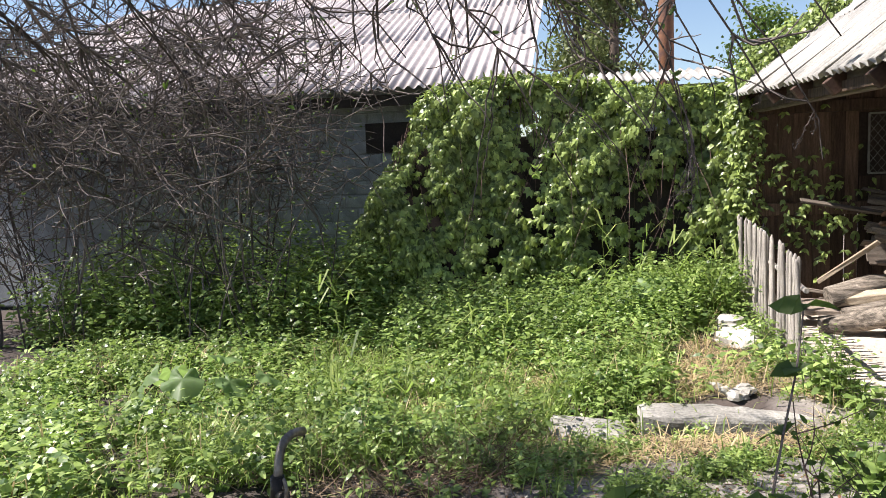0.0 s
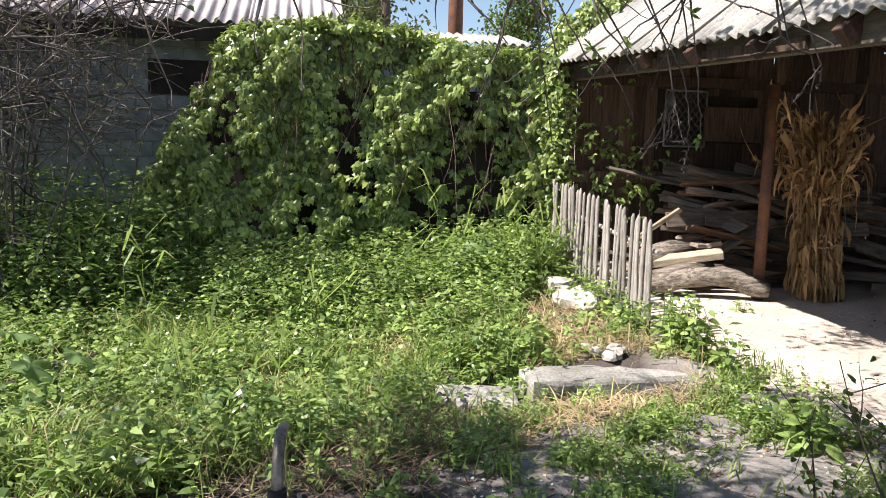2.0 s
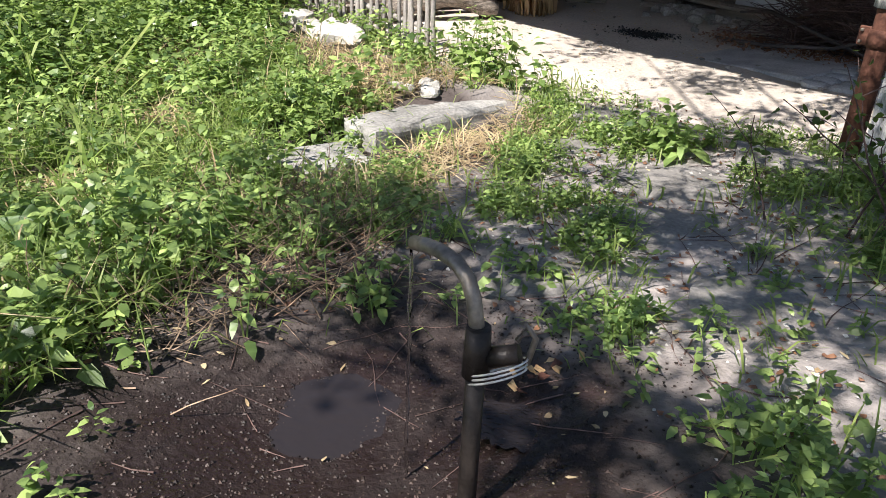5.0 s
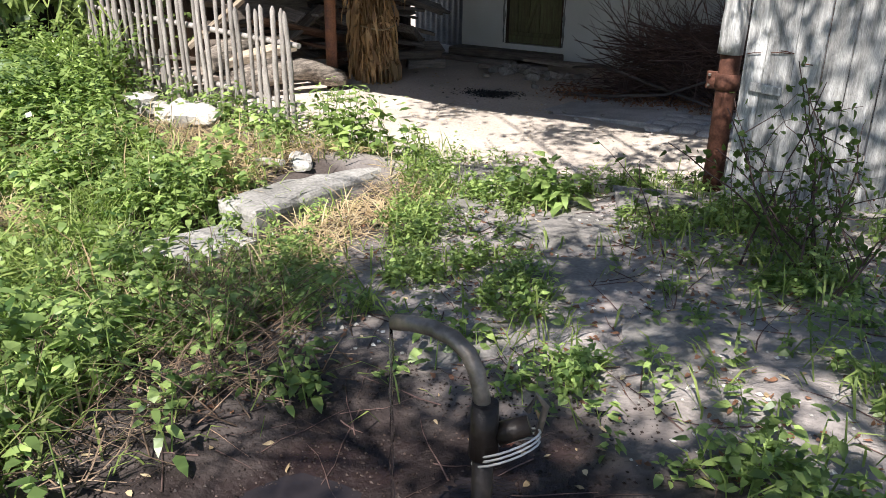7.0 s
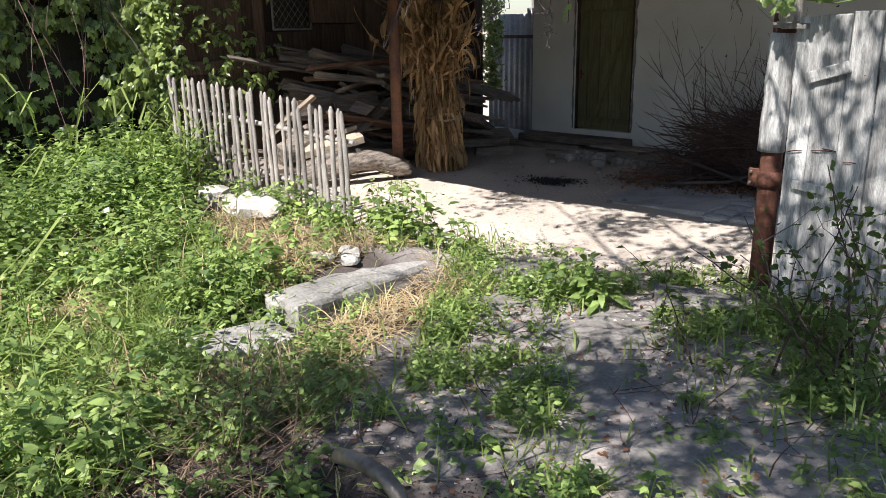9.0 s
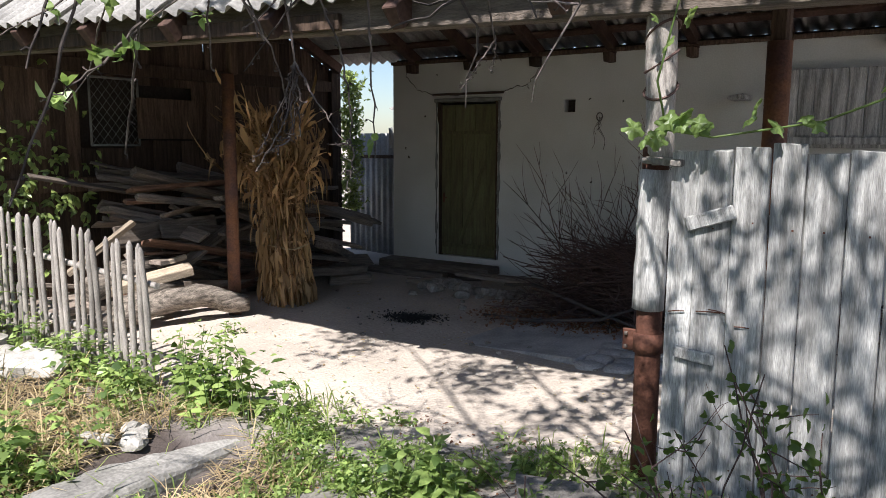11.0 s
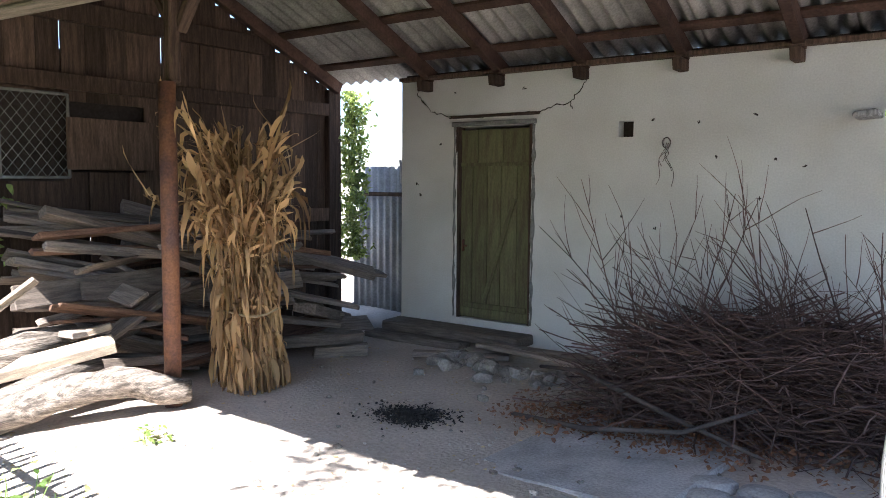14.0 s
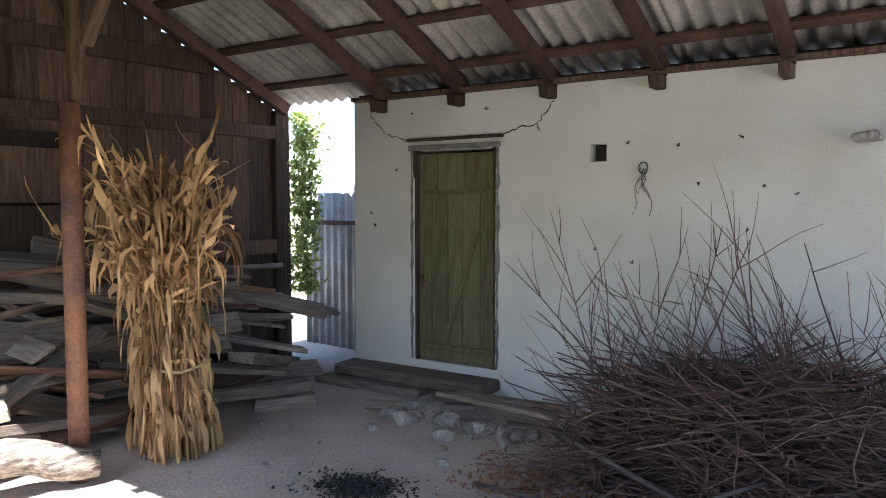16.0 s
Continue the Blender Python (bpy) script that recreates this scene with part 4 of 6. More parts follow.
tagged(part("twig", mesh_np("twig", v, f, M_TWIG), None, brush), kind="stuff")
v, f = tubes(high, 4)
tagged(part("shoot", mesh_np("shoot", v, f, M_TWIG), None, brush), kind="stuff")
for k, pts in enumerate((((1.9, -1.95, -0.06), (2.5, -2.05, -0.02), (3.1, -1.95, 0.05), (3.5, -1.75, 0.22)), ((1.7, -1.2, 0.1), (2.2, -1.5, 0.2), (3.0, -1.85, 0.1), (3.6, -2.0, 0.0)))):
    bar("branch", [Vector(p) for p in pts], [0.014, 0.018, 0.016, 0.01], M_DEADTWIG, brush, 7, "paler thick branch")
# dark core of packed twigs under the heap
v, f = tubes([(np.array([(2.0 + 0.04 * j, -0.4 - 0.1 * j % 1.0, -0.05), (3.0, -0.5 - 0.1 * (j % 11), 0.10 + 0.03 * (j % 9)), (4.1, -0.4 - 0.1 * (j % 12), -0.03)]), [0.02, 0.03, 0.02]) for j in range(40)], 4)
tagged(part("packed_core", mesh_np("packed_core", v, f, M_TWIG), None, brush), kind="stuff")


# stones, rubble, ash
def stone_mesh(size, seed, material, rough=0.22):
    bm = bmesh.new()
    bmesh.ops.create_icosphere(bm, subdivisions=2, radius=0.5)
    o = Vector((seed * 3.1, seed * 1.7, 0))
    for v in bm.verts:
        q = v.co.copy()
        q = Vector([math.copysign(min(abs(c), 0.36) / 0.36 * 0.5, c) for c in q]) * 0.6 + q * 0.4
        q *= 1 + rough * noise.noise(v.co * 2.2 + o)
        v.co = Vector((q.x * size[0], q.y * size[1], q.z * size[2]))
    me = bpy.data.meshes.new("stone")
    bm.to_mesh(me)
    bm.free()
    me.materials.append(material)
    return me


sr = random.Random(41)
M_RUBBLE = mat("dusty_broken_rubble", (0.40, 0.36, 0.315), 0.97, 0.4, 8, 60, 0.7, objrand=0.3)
kinds = [stone_mesh((0.16, 0.12, 0.10), k, M_RUBBLE, 0.55) for k in range(6)]
white_kinds = [stone_mesh((0.16, 0.12, 0.10), 9 + k, M_STONE, 0.55) for k in range(3)]


def stone(x, y, s, me, label, group, rz=None, sink=0.25):
    ob = thing("stone", label=label, category="stone", group=group, data=me)
    ob.matrix_world = pose(x, y, G(x, y) + 0.045 * s * (1 - sink), sr.uniform(-12, 12), sr.uniform(-12, 12), sr.uniform(0, 360) if rz is None else rz) @ Matrix.Diagonal((s, s, s, 1))
    return ob


for k in range(46):
    stone(sr.uniform(0.5, 1.75), sr.gauss(-0.95, 0.12), sr.uniform(0.35, 1.15), kinds[k % 6], "pale broken rubble stone on the yard dirt", "rubble by the doorstep")
for k in range(40):
    stone(sr.uniform(-0.2, 3.6), sr.uniform(-3.4, -1.1), sr.uniform(0.1, 0.35), kinds[k % 6], "small pale stone on the yard dirt", "pebbles in the yard")
stone(1.5, -1.72, 0.5, kinds[2], "small pale stone on the yard dirt", "pebbles in the yard")
for k, (x, y, L, rz) in enumerate(((1.25, -0.62, 1.15, -6), (1.3, -0.48, 1.0, 3), (0.6, -0.75, 0.9, 28))):
    ob = thing("plank", label="weathered plank lying over rubble by the doorstep", category="plank", group="planks by the doorstep",
               data=box_mesh("plank", (L, 0.11, 0.04), M_PLANK, 0.006, 0.008, 90 + k))
    ob.matrix_world = pose(x, y, G(x, y) + (0.12 if k < 2 else 0.03), 0, 0, rz)

ash = thing("ash_patch", 1.28, -2.30, G(1.28, -2.3), "dark burnt patch of ash and charcoal on the dirt", "ash", kind="stuff")
rng = np.random.default_rng(3)
n = 2200
rad = np.abs(rng.normal(0, 0.14, n))
th = rng.uniform(0, 6.3, n)
px, py = 1.28 + rad * np.cos(th) * 1.25, -2.30 + rad * np.sin(th) * 0.9
p = np.stack([px - 1.28, py + 2.30, ground_z(px, py) - G(1.28, -2.3) + 0.004], 1)
v, f = leaves_np(p, unit(n, rng) * [1, 1, 0.3], np.tile([0, 0, 1.0], (n, 1)) + rng.normal(0, 0.4, (n, 3)), rng.uniform(0.010, 0.034, n), rng.uniform(0.010, 0.028, n), 0.3, 0.0)
part("charcoal", mesh_np("charcoal", v, f, M_ASH), None, ash)

# old concrete slab and stone paving by the brush heap
slab = thing("yard_slab", 2.80, -2.30, -0.105, "thin cracked concrete slab set in the yard", "slab", kind="structure", rz=-4)
sl = bmesh.new()
block(sl, (1.2, 1.25, 0.09), None, 0.012, 0.02, random.Random(3))
part("slab", sl, M_SLAB, slab).matrix_local = pose(0, 0, 0, 0, -2)
paving = thing("stone_paving", 0, 0, 0, "uneven rough stone paving at the edge of the yard", "paving", kind="structure")
flat = [stone_mesh((0.24, 0.19, 0.08), 20 + k, M_SLAB, 0.25) for k in range(5)]
for i in range(7):
    for j in range(4):
        xx, yy = 3.45 + 0.235 * i + sr.uniform(-.03, .03), -3.0 + 0.21 * j + sr.uniform(-.03, .03)
        put("paving_stone", flat[(i + j) % 5], paving, pose(xx, yy, G(xx, yy) + 0.005, 0, 0, sr.uniform(-20, 20)))

# through the gap: corrugated zinc fence, neighbour's low white shed
zf = thing("zinc_fence", 0, 0, 0, "dull corrugated zinc sheet fence behind the shed", "fence")
for k in range(2):
    put("sheet", corrugated("sheet", 1.1, 1.85, M_ZINC, 0.11, 0.016, 0.004), zf, pose(-2.35 + 1.08 * k, 0.95, -0.12, 90))
put("rail", box_mesh("rail", (2.2, 0.03, 0.05), M_OLDWOOD, 0.004, 0.003, 2), zf, pose(-1.25, 0.9, 1.38))
for k in range(7):
    put("sharp_top", box_mesh("sharp_top", (0.06, 0.015, 0.30), M_ZINC, 0.004, 0.01, k), zf, pose(-1.5 + 0.1 * k, 0.90, 1.66, 0, sr.uniform(-5, 5)))
nb = thing("neighbour_shed", -3.2, 8.0, 0, "low white walled shed with a pale corrugated roof", "shed")
put("wall", box_mesh("wall", (7, 0.3, 2.6), M_WHITEPAINT, 0.01), nb, pose(0, 0, 1.2))
put("roof", corrugated("roof", 7.4, 3.0, M_ASBESTOS), nb, pose(-3.7, -0.35, 2.45, 16))
put("lean_to_roof", corrugated("lean_to_roof", 5.0, 1.8, M_ASBESTOS), nb, pose(-2.2, -2.4, 1.75, 14))

# dead leaves under the brushwood, old concrete ring behind it
lg = np.random.default_rng(19)
n = 1800
x, y = lg.normal(2.9, 0.7, n), lg.normal(-1.75, 0.22, n)
k = (x > 1.7) & (y > -2.35)
x, y = x[k], y[k]
n = len(x)
v, f = leaves_np(np.stack([x, y, ground_z(x, y) + lg.uniform(0.012, 0.06, n)], 1), np.stack([lg.normal(size=n), lg.normal(size=n), 0.2 * lg.normal(size=n)], 1),
                 np.tile([0, 0, 1.0], (n, 1)) + lg.normal(0, 0.5, (n, 3)), lg.uniform(0.025, 0.06, n), lg.uniform(0.012, 0.03, n), 0.4, 0.1)
thing("dead_leaves", label="dry reddish brown leaves fallen round the brushwood", category="leaves", kind="stuff", data=mesh_np("dead_leaves", v, f, M_DEADLEAF))
ring = thing("concrete_ring", 4.25, -0.55, -0.12, "round grey concrete well ring beside the white wall", "well ring")
rb = capped_tube([(0, 0, 0), (0, 0, 0.46), (0, 0, 0.50)], [0.38, 0.38, 0.36], 28)
part("shell", rb, M_CONC, ring)
bar("lid", [(0, 0, 0.50), (0, 0, 0.53)], [0.33, 0.32], M_CONC, ring, 26)


# ---- garden: masonry and standpipe ----
edge = thing("concrete_edge", 2.27, -5.97, 0, "broken concrete kerb slab edging the garden bed", "kerb", rz=92)
eb = rough_block((1.30, 0.36, 0.36), 5, 0.028, 13)
eb_ob = part("slab", eb, M_CONC, edge)
eb_ob.location = (0.02, 0.02, -0.255)
edge2 = thing("concrete_block", 2.42, -6.98, 0, "fallen concrete block with a chipped top", "block", rz=86)
eb = rough_block((0.56, 0.36, 0.24), 6, 0.03, 9)
part("slab", eb, M_CONC, edge2).matrix_local = pose(0, 0, -0.275, 3, 2)

big = [stone_mesh((0.50, 0.36, 0.28), 50 + k, M_STONE, 0.6) for k in range(3)]
for x, y, s, k, z in ((-0.45, -5.45, 0.8, 0, 0.0), (-0.1, -5.52, 0.55, 1, 0.0), (0.16, -5.48, 0.7, 2, 0.0), (0.45, -5.52, 0.85, 1, 0.0), (0.3, -5.66, 0.4, 0, -0.02)):
    ob = thing("stone", label="large pale limestone lump beside the fence", category="stone", group="large stones by the fence", data=big[k])
    ob.matrix_world = pose(x, y, G(x, y) + 0.04 + z, 5, -4, 30 * k) @ Matrix.Diagonal((s, s, s * 0.9, 1))
for k in range(9):
    xx, yy = sr.gauss(2.0, 0.12), sr.gauss(-5.83, 0.07)
    stone(xx, yy, sr.uniform(0.4, 0.8), white_kinds[k % 3], "small white stone on dry straw", "white stones on the bed", sink=0)
flag = [stone_mesh((0.62, 0.46, 0.07), 70 + k, M_FLAG, 0.45) for k in range(4)]
for k, (x, y, s, rz) in enumerate(((2.95, -5.0, 0.95, 10), (3.55, -4.95, 0.85, 40), (4.35, -5.25, 0.75, 15), (4.15, -5.75, 1.35, 70), (4.5, -6.35, 1.3, 30), (5.2, -6.7, 1.2, 60),
                                   (3.3, -5.7, 0.9, 80), (4.35, -7.1, 0.9, 50))):
    ob = thing("flagstone", label="flat worn grey stone sunk in the dirt path", category="flagstone", group="flat stones of the path", data=flag[k % 4])
    ob.matrix_world = pose(x, y, G(x, y) + (-0.016 if k != 2 else 0.02), 0, 0, rz) @ Matrix.Diagonal((s, s, 0.9 if k != 2 else 1.4, 1))


# shallow puddle under the spout
M_PUDDLE = bpy.data.materials.new("dark_puddle")
M_PUDDLE.use_nodes = True
pb = M_PUDDLE.node_tree.nodes["Principled BSDF"]
pb.inputs["Base Color"].default_value = (0.022, 0.018, 0.018, 1)
pb.inputs["Roughness"].default_value, pb.inputs["IOR"].default_value = 0.03, 1.33
pn = M_PUDDLE.node_tree.nodes.new("ShaderNodeTexNoise")
pn.inputs["Scale"].default_value = 14
pbump = M_PUDDLE.node_tree.nodes.new("ShaderNodeBump")
pbump.inputs["Strength"].default_value, pbump.inputs["Distance"].default_value = 0.5, 0.012
M_PUDDLE.node_tree.links.new(pn.outputs[0], pbump.inputs["Height"])
M_PUDDLE.node_tree.links.new(pbump.outputs[0], pb.inputs["Normal"])


def puddle(name, cx, cy, rx, ry, seed, label):
    bm = bmesh.new()
    z = G(cx, cy) + 0.010
    N = 120
    top = []
    for j in range(N):
        t = 2 * math.pi * j / N
        r = 1 + 0.28 * noise.noise(Vector((2 * math.cos(t), 2 * math.sin(t), seed))) + 0.2 * noise.noise(Vector((6 * math.cos(t), 6 * math.sin(t), seed))) + 0.1 * noise.noise(Vector((15 * math.cos(t), 15 * math.sin(t), seed)))
        top.append(bm.verts.new((rx * r * math.cos(t), ry * r * math.sin(t), 0)))
    bm.faces.new(top)
    ob = thing(name, cx, cy, z, label, "puddle", kind="structure", rz=35)
    part("water", bm, M_PUDDLE, ob)


puddle("puddle", 4.55, -8.36, 0.62, 0.45, 3, "shallow dark puddle reflecting the sky on wet ground")
puddle("puddle", 4.99, -7.86, 0.20, 0.10, 8, "shallow dark puddle reflecting the sky on wet ground")
for k in range(16):
    xx, yy = 4.83 + sr.gauss(0, 0.05), -7.62 + sr.gauss(0, 0.07)
    ob = thing("fallen_leaf", label="rusty orange fallen leaf in a broken hollow", category="leaf", group="leaves in the hollow",
               data=box_mesh("fallen_leaf", (0.032, 0.02, 0.003), M_CORN if k % 3 else M_RUST, 0, 0.008, k))
    ob.matrix_world = pose(xx, yy, G(xx, yy) - 0.02 + 0.004 * k, sr.uniform(-25, 25), sr.uniform(-25, 25), sr.uniform(0, 360))
# grit and pebbles over path and yard
gk = np.random.default_rng(77)
n = 15000
x = gk.uniform(0.0, 7.2, n)
y = gk.uniform(-9.2, -0.6, n)
k = ((y < -4.6) & (x > 2.7) & (damp_mask(x, y) < 0.15)) | ((y > -4.6) & (gk.uniform(size=n) < 0.3))
x, y = x[k], y[k]
n = len(x)
r = 0.003 + 0.012 * gk.uniform(0, 1, n) ** 2.5
oct_v = np.array([(1, 0, 0), (0, 1, 0), (-1, 0, 0), (0, -1, 0), (0, 0, 0.7), (0, 0, -0.7)], float)
oct_f = np.array([(0, 1, 4), (1, 2, 4), (2, 3, 4), (3, 0, 4), (1, 0, 5), (2, 1, 5), (3, 2, 5), (0, 3, 5)])
pz = ground_z(x, y)
v = (np.stack([x, y, pz + r * 0.4], 1)[:, None] + r[:, None, None] * oct_v[None] * gk.uniform(0.6, 1.3, (n, 6, 1))).reshape(-1, 3)
f = (np.arange(n)[:, None, None] * 6 + oct_f[None]).reshape(-1, 3)
thing("grit", label="loose grit and tiny pebbles on path and yard", category="grit", kind="stuff", data=mesh_np("grit", v, f, M_STONE))

# wet grit and twig scraps on the damp ground
wx, wy = gk.uniform(3.6, 6.0, 15000), gk.uniform(-9.6, -7.2, 15000)
k = damp_mask(wx, wy) > 0.2
wx, wy = wx[k], wy[k]
n = len(wx)
r = 0.0025 + 0.006 * gk.uniform(0, 1, n) ** 2.5
v = (np.stack([wx, wy, ground_z(wx, wy) + r * 0.3], 1)[:, None] + r[:, None, None] * oct_v[None] * gk.uniform(0.6, 1.3, (n, 6, 1))).reshape(-1, 3)
f = (np.arange(n)[:, None, None] * 6 + oct_f[None]).reshape(-1, 3)
M_WETGRIT = mat("wet_brown_grit", (0.065, 0.046, 0.038), 0.4, 0.5, 20, 90, 0.0, col2=(0.022, 0.018, 0.017), island=0.6, spec=0.1)
thing("wet_grit", label="dark wet grit round the standpipe", category="grit", kind="stuff", data=mesh_np("wet_grit", v, f, M_WETGRIT))

pipe = thing("standpipe", 5.15, -8.235, -0.17, "bent steel standpipe dripping water, tied with white wire", "standpipe")
bar("lower_pipe", [(0, 0, -0.1), (0.0, 0, 0.66)], [0.025, 0.023], M_BLACKIRON, pipe)
bar("coupling", [(0, 0, 0.55), (0, 0, 0.68)], [0.033, 0.029], M_BLACKIRON, pipe)
d = Vector((-1.0, 0.07, 0)).normalized()
bend = [Vector((0, 0, 0.64))] + [d * a + Vector((0, 0, b)) for a, b in ((0.012, 0.695), (0.024, 0.74), (0.048, 0.778), (0.09, 0.80), (0.15, 0.803), (0.21, 0.793), (0.262, 0.778))]
bar("spout", bend, [0.0185] * 8, M_IRON, pipe, 14, "worn bare steel gooseneck spout")
valve = bar("valve", [(0.02, 0.02, 0.60), (0.075, 0.06, 0.625)], [0.026, 0.022], M_BLACKIRON, pipe)
for k in range(3):
    a = np.linspace(0, 6.3, 20)
    c = np.stack([0.036 + 0.075 * np.cos(a), 0.03 + 0.058 * np.sin(a), 0.555 + 0.012 * k + 0.05 * np.cos(a)], 1)
    v, f = tubes([(c, np.full(20, 0.0028))], 4)
    part("wire_loop", mesh_np("wire_loop", v, f, M_WIRE), None, pipe, "white wire wound round the valve")
bar("hook", [(0.09, 0.07, 0.60), (0.10, 0.08, 0.67), (0.085, 0.065, 0.70), (0.07, 0.055, 0.66)], [0.008] * 4, M_IRON, valve, 7)
M_WATER = bpy.data.materials.new("water")
M_WATER.use_nodes = True
wb = M_WATER.node_tree.nodes["Principled BSDF"]
wb.inputs["Transmission Weight"].default_value, wb.inputs["IOR"].default_value, wb.inputs["Roughness"].default_value = 1.0, 1.33, 0.02
tip = bend[-1] + d * 0.012
drip = [(tip.x + 0.002 * math.sin(k), tip.y, tip.z - 0.015 - 0.035 * k) for k in range(24)]
bar("water_thread", drip, [0.003 + 0.002 * (k % 3) for k in range(24)], M_WATER, pipe, 6, "thin clear thread of falling water")


# ---- plants ----
def in_any(x, y, spots):
    hit = np.zeros(len(x), bool)
    for sx, sy, rx, ry in spots:
        hit |= ((x - sx) / rx) ** 2 + ((y - sy) / ry) ** 2 < 1
    return hit


def herbs(x, y, h, rng, leaf=(0.03, 0.075), per=26, lean=0.25, z=None):
    """Upright weeds: stems are implied by leaf whorls that climb to height h."""
    n = len(x)
    tilt = rng.normal(0, lean, (n, 2))
    k = np.repeat(np.arange(n), per)
    f = np.tile((np.arange(per) + 0.5) / per, n) ** 0.75
    f = np.clip(f + rng.normal(0, 0.05, len(k)), 0.05, 1)
    a = rng.uniform(0, 2 * np.pi, len(k))
    gz = (ground_z(x, y) if z is None else z)[k]
    H = h[k]
    r = (0.10 + 0.28 * (1 - f)) * H * rng.uniform(0.2, 1.0, len(k))
    p = np.stack([x[k] + tilt[k, 0] * H * f + r * np.cos(a), y[k] + tilt[k, 1] * H * f + r * np.sin(a), gz + H * f], 1)
    d = np.stack([np.cos(a), np.sin(a), rng.uniform(-0.35, 0.7, len(k))], 1)
    nr = np.stack([-np.cos(a) * 0.3, -np.sin(a) * 0.3, np.ones(len(k))], 1) + rng.normal(0, 0.35, (len(k), 3))
    L = rng.uniform(*leaf, len(k)) * (1.15 - 0.5 * f)
    return leaves_np(p, d, nr, L, L * rng.uniform(0.38, 0.62, len(k)))


def stems(x, y, h, rng, r=0.003):
    gz = ground_z(x, y)
    out = []
    for a, b, c, z in zip(x, y, h, gz):
        t = rng.normal(0, 0.12, 2)
        out.append((np.array([[a, b, z - 0.01], [a + t[0] * c * 0.5, b + t[1] * c * 0.5, z + c * 0.5], [a + t[0] * c, b + t[1] * c, z + c * 0.95]]), np.array([r, r * 0.8, r * 0.5])))
    return tubes(out, 4)


def scatter(n, x0, x1, y0, y1, rng):
    return rng.uniform(x0, x1, n), rng.uniform(y0, y1, n)


STRAW = [(1.35, -5.88, 1.2, 0.45), (2.2, -5.75, 0.6, 0.5), (0.0, -6.85, 0.75, 0.24), (1.2, -7.4, 0.4, 0.15), (1.9, -8.3, 0.25, 0.3)]
KERB = [(2.30, -6.0, 0.28, 0.72), (2.50, -6.98, 0.38, 0.36), (0.05, -5.48, 0.7, 0.2)]


def bed_edge(y):
    """The garden's eastern rim."""
    return np.interp(y, [-13, -10, -9.2, -8.4, -7.6, -7.0, -6.5, -5.2], [6.6, 5.2, 4.0, 3.65, 3.15, 2.75, 2.3, 1.7])


def bed(n, rng, x0=-2.2, y0=-13.0, y1=-5.3, near=None):
    x, y = scatter(n, x0, 6.5, y0, y1, rng)
    keep = (x < bed_edge(y) + 0.15 * lump(x * 4, y * 4)) & ~in_any(x, y, KERB)
    return x[keep], y[keep]


rng = np.random.default_rng(101)
chunks = []
x, y = bed(9000, rng)
dens = np.clip(0.5 + 0.8 * lump(x * 1.6, y * 1.6) + 0.5 * lump(x * 5, y * 5), 0.06, 1) * np.where(in_any(x, y, STRAW), 0.12, 1)
k = rng.uniform(size=len(x)) < dens
x, y = x[k], y[k]
h = rng.uniform(0.08, 0.34, len(x)) * (1 + 0.35 * lump(x * 0.9, y * 0.9) + 0.3 * lump(x * 4, y * 4 + 2)) * np.where(x < -0.8, 1.5, 1)
chunks.append(herbs(x, y, h * 1.15, rng, (0.05, 0.125), 15))
v, f = join_np(chunks)
weeds = thing("weeds", label="lush fresh green weeds covering the garden bed", category="weeds", kind="stuff", data=mesh_np("weeds", v, f, M_HERB))
# taller dark-leaved stand at the foot of the vine
x, y = scatter(900, -2.1, 0.3, -9.2, -5.25, rng)
k = (rng.uniform(size=len(x)) < np.clip(0.9 - 0.35 * (x + 1.2), 0, 1)) & ~in_any(x, y, [(0.3, -5.6, 1.0, 0.4)])
x, y = x[k], y[k]
v, f = herbs(x, y, rng.uniform(0.35, 0.75, len(x)), rng, (0.06, 0.13), 24)
thing("tall_weeds", label="tall broad-leaved weeds at the foot of the vine", category="weeds", kind="stuff", data=mesh_np("tall_weeds", v, f, M_HERB))

# shaded shrubs along the block house
x, y = scatter(620, -2.9, -0.3, -14.0, -9.35, rng)
k = rng.uniform(size=len(x)) < np.clip(0.95 - 0.3 * (x + 1.6), 0.2, 1)
x, y = x[k], y[k]
v, f = herbs(x, y, rng.uniform(0.6, 1.5, len(x)) * np.interp(x, [-2.9, -0.3], [1.15, 0.6]), rng, (0.08, 0.16), 34, 0.15)
thing("shrubs", label="dark green leafy shrubs along the block house", category="shrubs", kind="stuff", data=mesh_np("shrubs", v, f, M_HERB))

# grass
gx, gy = bed(34000, rng)
k = rng.uniform(size=len(gx)) < np.clip(0.55 + 0.6 * lump(gx * 1.2 + 2, gy * 1.2), 0.1, 1) * np.where(in_any(gx, gy, STRAW), 0.25, 1)
gx, gy = gx[k], gy[k]
lx, ly = scatter(60000, 1.5, 7.5, -9.3, -4.3, rng)
